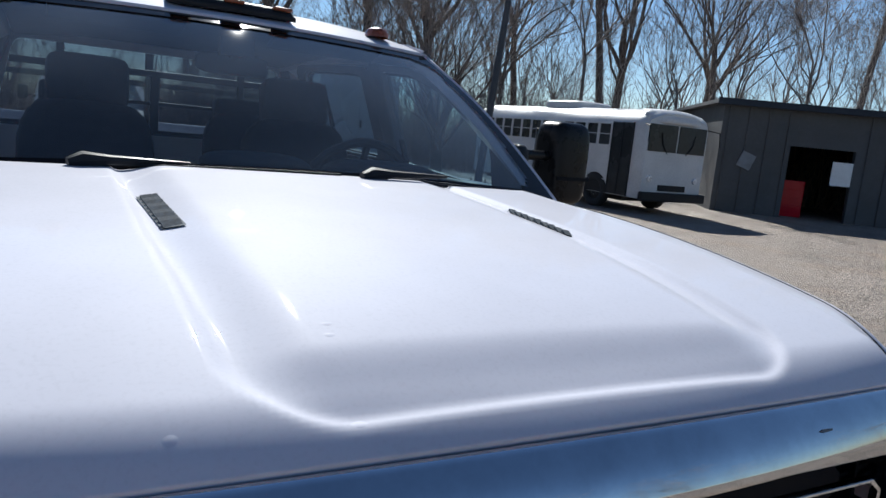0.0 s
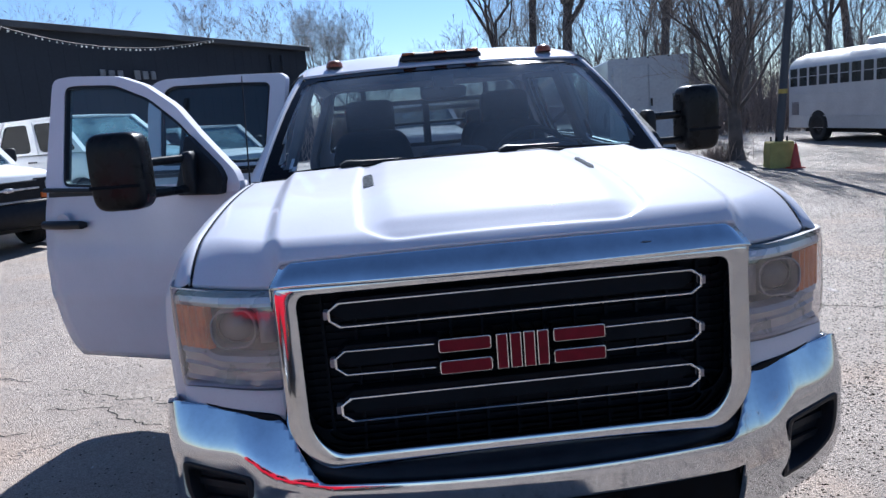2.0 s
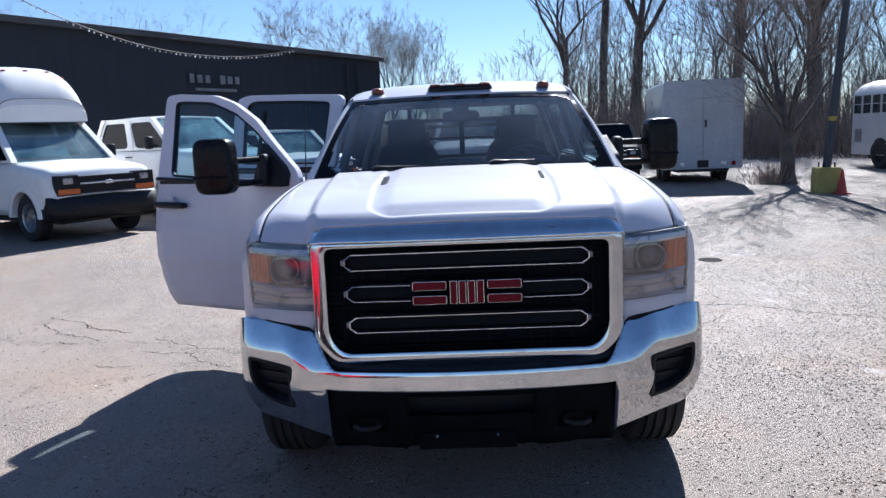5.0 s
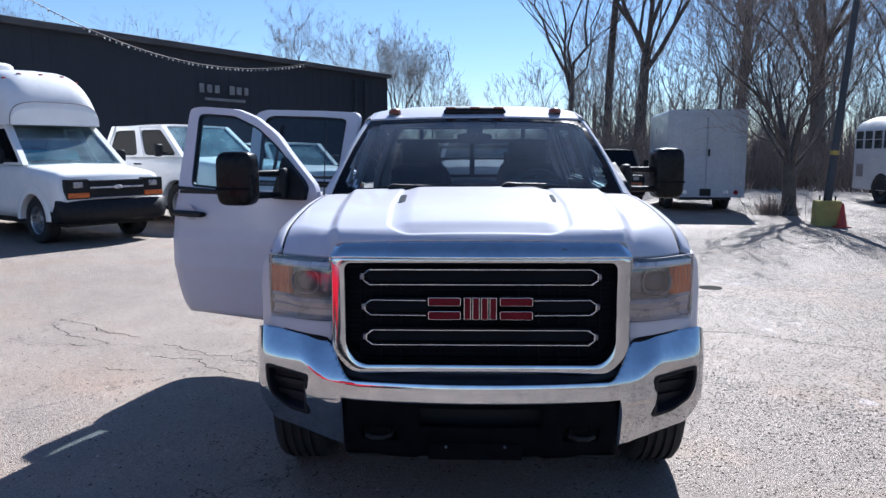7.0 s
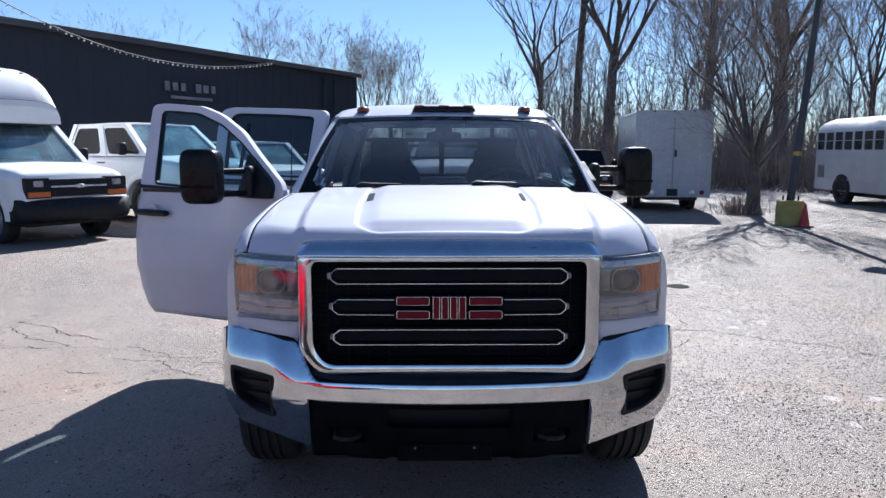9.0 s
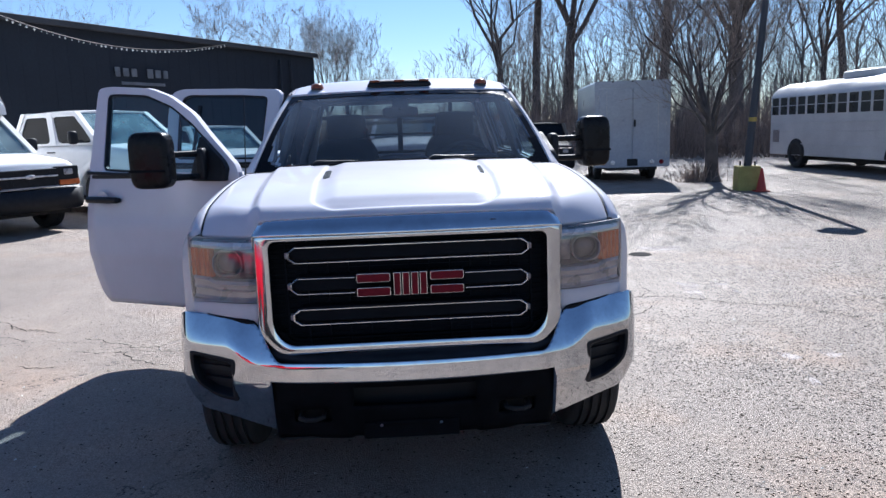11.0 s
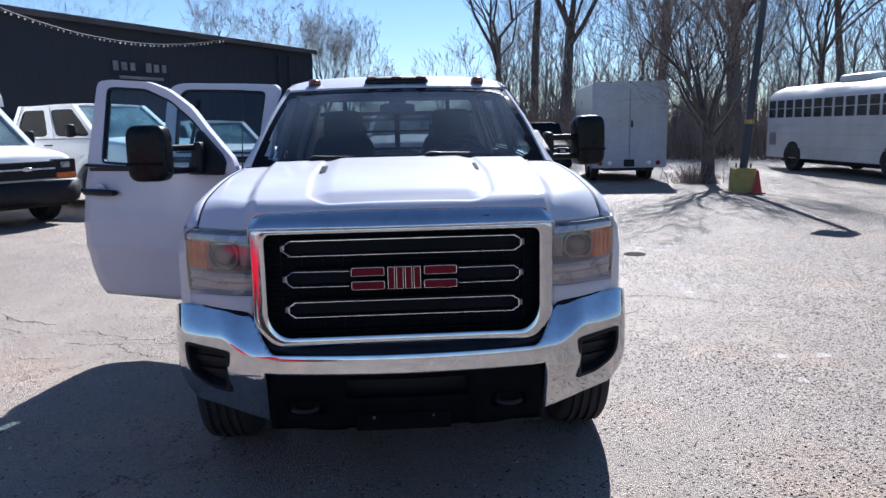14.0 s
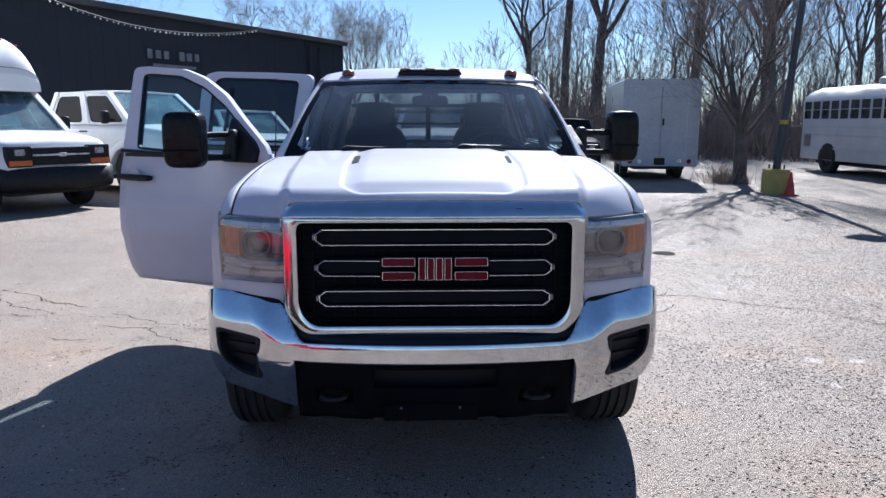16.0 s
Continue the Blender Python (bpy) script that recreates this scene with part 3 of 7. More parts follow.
def build_headlight(s):
    light = new("headlight")
    light.parent = truck
    tagged(light, "hazy headlight unit with amber corner and square projector")

    def pt(u, z, back=0.0):
        ax, y = lamp_xy(u)
        return (s * (ax - back * 0.25 * (u > 0.5)), y + back, z)

    def top(u):
        return 1.257 + 0.008 * u

    def low(u):
        return 0.974 - 0.014 * smooth01(0.5, 1.0, u)

    n = 28
    bm = bmesh.new()
    rows = []
    for k in range(13):
        v = k / 12
        bul = 0.016 * (1 - (2 * v - 1) ** 4)
        rows.append([(p[0], p[1] + 0.012 - bul, p[2]) for p in (pt(i / n, top(i / n) * (1 - v) + low(i / n) * v) for i in range(n + 1))])
    grid(bm, rows)
    part("lens", bm, LENS, light, "sun-hazed clear lens")
    bm = bmesh.new()
    rows = []
    for k in range(9):
        v = k / 8
        rows.append([pt(i / n, top(i / n) * (1 - v) + low(i / n) * v, 0.075) for i in range(n + 1)])
    grid(bm, rows)
    part("housing", bm, LAMP_DARK, light)
    # rim closing lens to housing
    bm = bmesh.new()
    us = [i / n for i in range(n + 1)] + [i / n for i in range(n, -1, -1)]
    loop = [pt(i / n, top(i / n) - 0.003) for i in range(n + 1)] + [pt(i / n, low(i / n)) for i in range(n, -1, -1)]
    grid(bm, [[(p[0], p[1] + 0.010, p[2]) for p in loop], [(p[0] * (0.998 - 0.045 * smooth01(0.55, 1.0, u)), p[1] + 0.085 - 0.045 * smooth01(0.55, 1.0, u), p[2] - 0.008 * (k <= n)) for k, (p, u) in enumerate(zip(loop, us))]], closed=True)
    part("lamp_rim", bm, LAMP_MID, light)
    # amber corner
    bm = bmesh.new()
    rows = []
    for k in range(6):
        z = 1.206 - 0.124 * k / 5
        rows.append([pt(0.585 + 0.40 * i / 12, z, 0.022 + 0.007 * (i % 2)) for i in range(13)])
    grid(bm, rows)
    part("turn_signal", bm, AMBER, light, "amber corner reflector", smooth=False, solid=0.02)
    # stepped lower reflector: inner part lower than the outer
    bm = bmesh.new()
    rows = []
    for i in range(25):
        u = 0.02 + 0.96 * i / 24
        rise = 0.016 * smooth01(0.52, 0.66, u)
        rows.append([pt(u, z + rise * q, b) for z, b, q in ((1.072, 0.072, 1), (1.066, 0.030, 1), (1.052, 0.020, 1), (1.046, 0.030, 1), (1.030, 0.034, 0.5), (1.024, 0.026, 0.4), (1.018, 0.034, 0.3), (0.994, 0.036, 0), (0.984, 0.024, 0), (0.976, 0.07, 0))])
    grid(bm, rows)
    part("lower_strip", bm, LAMP_SILVER, light)
    # upper trim bar
    bm = bmesh.new()
    rows = [[pt(0.02 + 0.94 * i / 16, z, b) for i in range(17)] for z, b in ((1.242, 0.07), (1.238, 0.020), (1.222, 0.014), (1.210, 0.022), (1.206, 0.07))]
    grid(bm, rows)
    part("upper_strip", bm, LAMP_CHROME, light)
    # pale panel beside the projector
    bm = bmesh.new()
    grid(bm, [[pt(u, z, 0.050) for u in (0.03, 0.07, 0.11, 0.15)] for z in (1.19, 1.15, 1.10)])
    part("side_reflector", bm, LAMP_GREY, light, solid=0.01)
    # projector
    cx, cy = lamp_xy(0.34)
    cz = 1.146
    bm = bmesh.new()
    out = rounded([(-0.040, -0.056), (0.040, -0.056), (0.064, -0.026), (0.064, 0.026), (0.040, 0.056), (-0.040, 0.056), (-0.064, 0.026), (-0.064, -0.026)], 0.022)
    out = [(s * cx + x, cz + z) for x, z in out]
    inn = [(s * cx + (x - s * cx) * 0.89, cz + (z - cz) * 0.89) for x, z in out]
    ring(bm, out, inn, cy + 0.022, cy + 0.075)
    part("bezel", bm, LAMP_GREY, light, bevel=0.003)
    bm = bmesh.new()
    bmesh.ops.create_uvsphere(bm, u_segments=24, v_segments=14, radius=1, matrix=Matrix.Translation((s * cx, cy + 0.07, cz)) @ Matrix.Diagonal((0.05, 0.035, 0.046, 1)))
    part("projector", bm, surface("projector_glass", (0.07, 0.066, 0.072), (0.12, 0.112, 0.12), 10, 0.14, coat=0.5), light)


# chrome surround: outline of the opening in (x, z)
OPEN = rounded([(-0.530, 0.800), (0.530, 0.800), (0.586, 0.868), (0.590, 1.243), (-0.590, 1.243), (-0.586, 0.868)], [0.05, 0.05, 0.05, 0.035, 0.035, 0.05], 5)
SURR = rounded([(-0.572, 0.752), (0.572, 0.752), (0.660, 0.850), (0.662, 1.276), (-0.662, 1.276), (-0.660, 0.850)], [0.05, 0.05, 0.05, 0.028, 0.028, 0.05], 5)


def build_grille():
    g = new("grille")
    g.parent = truck
    tagged(g, "black grille with three outlined bars in a chrome surround")

    def lerp_poly(t):
        return [(a[0] * (1 - t) + b[0] * t, a[1] * (1 - t) + b[1] * t) for a, b in zip(SURR, OPEN)]

    def bow(x):
        return 0.035 * (x / 0.62) ** 2

    bm = bmesh.new()
    rows = []
    for t, y in ((-0.16, 0.085), (-0.12, 0.050), (-0.06, 0.024), (0.02, 0.004), (0.09, -0.010), (0.16, -0.0205), (0.18, -0.0222), (0.20, -0.0226), (0.90, -0.0218), (0.94, -0.0205), (0.98, -0.015), (1.01, 0.01), (1.03, 0.06), (1.04, 0.10)):
        rows.append([(x, y + bow(x) + 0.06 * (z - 1.1), z) for x, z in lerp_poly(t)])
    grid(bm, rows, closed=True)
    part("chrome_surround", bm, DIMCHROME, g, "polished chrome frame")
    # sloping chrome lip below the hood edge
    bm = bmesh.new()
    rows = []
    for k in range(9):
        t = k / 8
        half = 0.660 - 0.030 * t
        y = -0.018 + 0.050 * t - 0.006 * math.sin(math.pi * t)
        z = 1.266 + 0.073 * t + 0.004 * math.sin(math.pi * t)
        row = []
        for i in range(41):
            x = half * (2 * i / 40 - 1)
            e = smooth01(0.60, 0.66, abs(x))
            row.append((x, y + bow(x) * (1 - 0.2 * t) + 0.01 * e * t, z - 0.014 * e * t - 0.010 * t * (x / 0.65) ** 2))
        rows.append(row)
    rows.append([(x, y + 0.02, z - 0.012) for x, y, z in rows[-1]])
    grid(bm, rows)
    part("chrome_lip", bm, CHROME, g, "wide chrome lip under the hood edge", solid=0.006)
    def lip(x, t):
        return Vector((x, -0.018 + 0.050 * t - 0.006 * math.sin(math.pi * t) + bow(x) * (1 - 0.2 * t), 1.266 + 0.073 * t + 0.004 * math.sin(math.pi * t) - 0.010 * t * (x / 0.65) ** 2)) + Vector((0, -0.0012, 0.0012))
    bm = bmesh.new()
    bm.faces.new([bm.verts.new(lip(x, t)) for x, t in ((0.345, 0.50), (0.355, 0.47), (0.374, 0.48), (0.375, 0.51), (0.355, 0.53))])
    part("lip_mark", bm, LAMP_MID, g, "small dark mark on the chrome", smooth=False)
    for s in (-1, 1):
        bm = bmesh.new()
        rows = [[(s * 0.632, 0.08, 1.300), (s * 0.632, 0.045, 1.285)], [(s * 0.662, 0.085, 1.282), (s * 0.664, 0.045, 1.266)], [(s * 0.664, 0.09, 1.20), (s * 0.665, 0.05, 1.20)]]
        grid(bm, rows)
        part("corner_cap", bm, CHROME, g, solid=0.006)
    # dark backing, slats and ribs
    bm = bmesh.new()
    prism(bm, [(x * 1.02, 1.02 + (z - 1.02) * 1.03) for x, z in OPEN], 0.135, 0.17)
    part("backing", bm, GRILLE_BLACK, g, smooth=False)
    bm = bmesh.new()
    for k in range(20):
        z = 0.815 + 0.0222 * k
        box(bm, (0, 0.125, z), (1.17, 0.012, 0.005))
    for k in range(13):
        box(bm, (-0.54 + 0.09 * k, 0.118, 1.02), (0.008, 0.02, 0.43))
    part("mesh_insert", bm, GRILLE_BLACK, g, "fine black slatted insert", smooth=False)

    def hexbar(half, hz, n=1):
        return [(-half, -0.4 * hz), (-half + 0.028, -hz), (half - 0.028, -hz), (half, -0.4 * hz), (half, 0.4 * hz), (half - 0.028, hz), (-half + 0.028, hz), (-half, 0.4 * hz)]

    for zc, half in ((1.184, 0.512), (1.050, 0.507), (0.916, 0.503)):
        bm = bmesh.new()
        prism(bm, [(x, zc + z) for x, z in hexbar(half - 0.004, 0.032)], 0.05, 0.11)
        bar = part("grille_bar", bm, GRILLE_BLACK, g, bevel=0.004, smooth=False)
        for v in bar.data.vertices:
            v.co.y += bow(v.co.x) * 0.6
        def outline(bm):
            for v in bm.verts:
                v.co.y += bow(v.co.x) * 0.6
            part("bar_outline", bm, CHROME, bar, "thin bright outline of the bar", smooth=False, bevel=0.0015)
        if abs(zc - 1.05) < 0.01:
            cut = 0.236
            for s in (-1, 1):
                q = [(s * cut, 0.0355), (s * (half - 0.028), 0.0355), (s * half, 0.0142), (s * half, -0.0142), (s * (half - 0.028), -0.0355), (s * cut, -0.0355)]
                r_ = [(s * cut, 0.0305), (s * (half - 0.031), 0.0305), (s * (half - 0.007), 0.0122), (s * (half - 0.007), -0.0122), (s * (half - 0.031), -0.0305), (s * cut, -0.0305)]
                bm = bmesh.new()
                rows = [[Vector((x, y, zc + z)) for x, z in p] for p, y in ((q, 0.004), (q, -0.010), (r_, -0.010), (r_, 0.004))]
                vs = [[bm.verts.new(p) for p in row] for row in rows]
                for a, b in zip(vs, vs[1:] + vs[:1]):
                    for k in range(len(a) - 1):
                        bm.faces.new((a[k], a[k + 1], b[k + 1], b[k]))
                outline(bm)
        else:
            bm = bmesh.new()
            ring(bm, [(x, zc + z) for x, z in hexbar(half, 0.0355)], [(x, zc + z) for x, z in hexbar(half - 0.007, 0.0305)], -0.010, 0.004)
            outline(bm)
        for s in (-1, 1):
            bm = bmesh.new()
            box(bm, (s * (half + 0.005), 0.012 + bow(half) * 0.6, zc), (0.016, 0.03, 0.024))
            part("bar_tab", bm, LAMP_GREY, bar, smooth=False, bevel=0.003)
    # emblem: plain red bars with bright rims
    emblem = new("emblem")
    emblem.parent = g
    tagged(emblem, "red enamel emblem of plain bars with bright rims")
    return g, emblem


def build_emblem(emblem):
    """Plain bars: two lying pairs with four upright ones between them."""
    zc = 1.0525

    def slab(poly):
        poly = [(x, zc + z) for x, z in poly]
        bm = bmesh.new()
        prism(bm, shrink(poly, -0.0022), -0.032, 0.05)
        rim = part("rim", bm, CHROME, emblem, "bright metal rim", smooth=False, bevel=0.0012)
        bm = bmesh.new()
        prism(bm, shrink(poly, 0.0010), -0.0355, -0.030)
        part("enamel", bm, RED_ENAMEL, rim, smooth=False)
    for s in (-1, 1):
        a, b = (0.086, 0.224)
        for z0, z1 in ((0.013, 0.047), (-0.047, -0.013)):
            poly = rounded([(a, z0), (b, z0), (b, z1), (a, z1)], 0.006, 3)
            slab(poly if s > 0 else [(-x, z) for x, z in poly][::-1])
    for x0 in (-0.0555, -0.0185, 0.0185, 0.0555):
        slab([(x0 - 0.0135, -0.047), (x0 + 0.0135, -0.047), (x0 + 0.0135, 0.047), (x0 - 0.0135, 0.047)])


def bumper_y(ax):
    if ax < 0.55:
        return -0.112 + 0.05 * (ax / 0.55) ** 2
    if ax < 0.95:
        k = (ax - 0.55) / 0.40
        return -0.062 + 0.15 * k + 0.055 * k * k
    k = (ax - 0.95) / 0.085
    return 0.143 + 0.055 * k + 0.12 * k ** 4


def bumper_top(ax):
    a = 0.736
    b = 0.892 + 0.030 * min(1.0, max(0.0, (ax - 0.68) / 0.30))
    return a + (b - a) * smooth01(0.56, 0.70, ax) - 0.045 * smooth01(0.975, 1.05, ax)


def bumper_low(ax):
    if ax < 0.615:
        return 0.652
    return 0.405 + 0.075 * ((ax - 0.615) / 0.37) + 0.13 * smooth01(0.93, 1.035, ax)


def build_bumper():
    b = new("front_bumper")
    b.parent = truck
    tagged(b, "chrome front bumper with black pockets and valance")
    half = [0.0, .08, .16, .24, .32, .38, .43, .47, .51, .535, .55, .565, .58, .595, .61, .616, .63, .645, .66, .675, .70, .72] + [0.74 + 0.008 * k for k in range(27)] + [.956, .964, .972, .98, .99, 1.0, 1.01, 1.018, 1.025, 1.03, 1.035]
    xs = [-h for h in half[:0:-1]] + half
    zs = [0.38 + 0.0075 * k for k in range(77)]

    poly = rounded([(0.776, 0.535), (0.872, 0.546), (0.945, 0.603), (0.966, 0.665), (0.968, 0.754), (0.776, 0.732)], [0.018, 0.03, 0.03, 0.03, 0.02, 0.018], 4)

    def sc(q):
        return [(0.88 + (x - 0.88) * q, 0.65 + (z - 0.65) * q) for x, z in poly]
    hole_edge = sc(0.90)

    def pocket(ax, z):
        inside = False
        for (x0, z0), (x1, z1) in zip(hole_edge, hole_edge[1:] + hole_edge[:1]):
            if (z0 > z) != (z1 > z) and ax < x0 + (x1 - x0) * (z - z0) / (z1 - z0):
                inside = not inside
        return inside

    def widen(ax):
        return 1 + 0.034 * smooth01(0.80, 1.035, ax)

    def skin_y(ax, q):
        y = bumper_y(ax)
        # upper facet above a ridge that sweeps down to the middle, face below it, tucked under at the foot
        ridge = 0.710 + 0.066 * smooth01(0.67, 0.82, ax)
        up, dn = max(0, q - ridge), max(0, 0.64 - q)
        y += (0.55 - 0.18 * smooth01(0.88, 1.02, ax)) * up * up / (up + 0.045)
        y += 0.46 * dn * dn / (dn + 0.06)
        return y
    bm = bmesh.new()
    rows = []
    for z in zs:
        row = []
        for x in xs:
            ax = abs(x)
            zt, zb = bumper_top(ax), bumper_low(ax)
            q = min(max(z, zb), zt)
            row.append((x * widen(ax), skin_y(ax, q), q))
        rows.append(row)
    grid(bm, rows)
    kill = []
    for f in bm.faces:
        c = f.calc_center_median()
        if pocket(abs(c.x) / widen(abs(c.x) / 1.012), c.z):
            kill.append(f)
    bmesh.ops.delete(bm, geom=kill, context='FACES')
    bmesh.ops.dissolve_degenerate(bm, dist=1e-5, edges=bm.edges)
    part("chrome_face", bm, CHROME, b, "polished chrome bumper skin", solid=0.012)
    # side returns
    for s in (-1, 1):
        bm = bmesh.new()
        rows = [[(s * 1.070, 0.318 + 0.1 * (z < .6), z) for z in (0.62, 0.7, 0.8, 0.870)], [(s * 1.062, 0.44, z) for z in (0.62, 0.7, 0.8, 0.870)]]
        grid(bm, rows)
        part("bumper_end", bm, CHROME, b, solid=0.01)
        # pocket insert
        bm = bmesh.new()

        def on(p, dy):
            ax, z = p
            return (s * ax * widen(ax), skin_y(ax, z) + dy, z)
        grid(bm, [[on(p, dy) for p in sc(q)] for q, dy in ((1.04, 0.006), (1.01, -0.005), (0.94, -0.007), (0.86, -0.004), (0.80, 0.006), (0.70, 0.045), (0.66, 0.055))], closed=True)
        vs = [bm.verts.new(on(p, 0.055)) for p in sc(0.66)]
        bm.faces.new(vs)
        for z in (0.62, 0.675):
            rows = [[on((x, z + dz), dy) for x in (0.80, 0.86, 0.92, 0.955)] for dz, dy in ((0.012, 0.052), (0.010, 0.042), (-0.010, 0.040), (-0.014, 0.052))]
            grid(bm, rows)
        part("fog_pocket", bm, BLACK, b, "black moulded fog-lamp blank")
    # black filler between grille and bumper
    bm = bmesh.new()
    rows = []
    for t, y, z in ((0, 0.10, 0.775), (0.3, 0.02, 0.770), (0.6, -0.05, 0.752), (1.0, -0.075, 0.735), (1.05, -0.07, 0.70)):
        rows.append([(x, y + 0.058 * (x / 0.55) ** 2, z + (0.03 * smooth01(0.42, 0.62, abs(x)))) for x in [0.63 * (2 * i / 24 - 1) for i in range(25)]])
    grid(bm, rows)
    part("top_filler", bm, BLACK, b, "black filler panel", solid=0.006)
    for s in (-1, 1):
        bm = bmesh.new()
        grid(bm, [[(s * 0.54, 0.085, 0.735), (s * 0.585, 0.095, 0.80), (s * 0.645, 0.105, 0.90)], [(s * 0.56, 0.14, 0.735), (s * 0.61, 0.14, 0.82), (s * 0.67, 0.14, 0.93)]])
        part("side_filler", bm, BLACK, b, solid=0.006)
    # lower valance with openings
    bm = bmesh.new()
    xs = [-0.612 + 0.0204 * k for k in range(61)]
    zs = [0.36, 0.385, 0.41, 0.44, 0.47, 0.495, 0.51, 0.53, 0.56, 0.59, 0.605, 0.625, 0.648, 0.66]

    def hole(x, z):
        ax = abs(x)
        return (ax < 0.275 and 0.51 < z < 0.60) or (0.36 < ax < 0.53 and 0.44 < z < 0.51)
    grid(bm, [[(x, -0.062 + 0.06 * (x / 0.6) ** 2 + 0.30 * max(0, 0.56 - z) + 0.02 * (abs(x) < 0.285), z) for x in xs] for z in zs])
    bmesh.ops.delete(bm, geom=[f for f in bm.faces if hole(f.calc_center_median().x, f.calc_center_median().z)], context='FACES')
    part("valance", bm, VALANCE, b, "black lower valance with open ducts", solid=0.025)
    bm = bmesh.new()
    box(bm, (0, 0.10, 0.52), (1.2, 0.02, 0.28))
    part("duct_backing", bm, UNDER, b, smooth=False)
    bm = bmesh.new()
    box(bm, (-0.02, 0.015, 0.395), (0.42, 0.05, 0.075))
    box(bm, (-0.02, -0.012, 0.43), (0.30, 0.012, 0.02))
    lb = part("mount_bracket", bm, VALANCE, b, "black bracket under the valance", smooth=False, bevel=0.006)
    for x in (-0.15, 0.11):
        bm = bmesh.new()
        lathe(bm, [(-0.016, 0.001), (-0.016, 0.007), (-0.008, 0.010), (0.0, 0.010)], (x, -0.008, 0.425), 'y', 10)
        part("bolt", bm, CHROME, lb)
    for s in (-1, 1):
        bm = bmesh.new()
        tube(bm, [(s * 0.40, 0.06, 0.475), (s * 0.40, -0.02, 0.475), (s * 0.43, -0.045, 0.475), (s * 0.47, -0.045, 0.475), (s * 0.50, -0.02, 0.475), (s * 0.50, 0.06, 0.475)], 0.011, 8)
        part("tow_hook", bm, UNDER, b)
    # skid pan
    bm = bmesh.new()
    rows = [[(x, y, z) for x in (-0.6, -0.3, 0, 0.3, 0.6)] for y, z in ((0.03, 0.37), (0.12, 0.335), (0.5, 0.32), (1.3, 0.34))]
    grid(bm, rows)
    part("skid_pan", bm, UNDER, b, solid=0.01)


# windscreen surface
def shield(u, v):
    """u from -1 to 1 across, v from 0 at the cowl to 1 at the roof."""
    xb, xt = 0.885 * u, 0.735 * u
    yb, yt = 1.225 + 0.125 * u * u, 2.045 + 0.055 * u * u
    zb, zt = 1.500 - 0.035 * abs(u) ** 2, 1.952 - 0.016 * u * u
    w = 0.030 * math.sin(math.pi * v)
    return Vector((xb + (xt - xb) * v, yb + (yt - yb) * v - 0.35 * w, zb + (zt - zb) * v + w))


def roof_z(x, y):
    k = (y - 2.05) / 2.1
    z = 1.962 + 0.102 * math.sin(min(1.0, max(0.0, (y - 2.04) / 0.50)) * math.pi / 2) - 0.05 * max(0, k - 0.55) ** 1.5 * 2
    e = min(1.0, max(0.0, (y - 2.045) / 0.30))
    return z - (1 - e) * 0.014 * (x / 0.735) ** 2 - e * 0.045 * (abs(x) / 0.75) ** 4


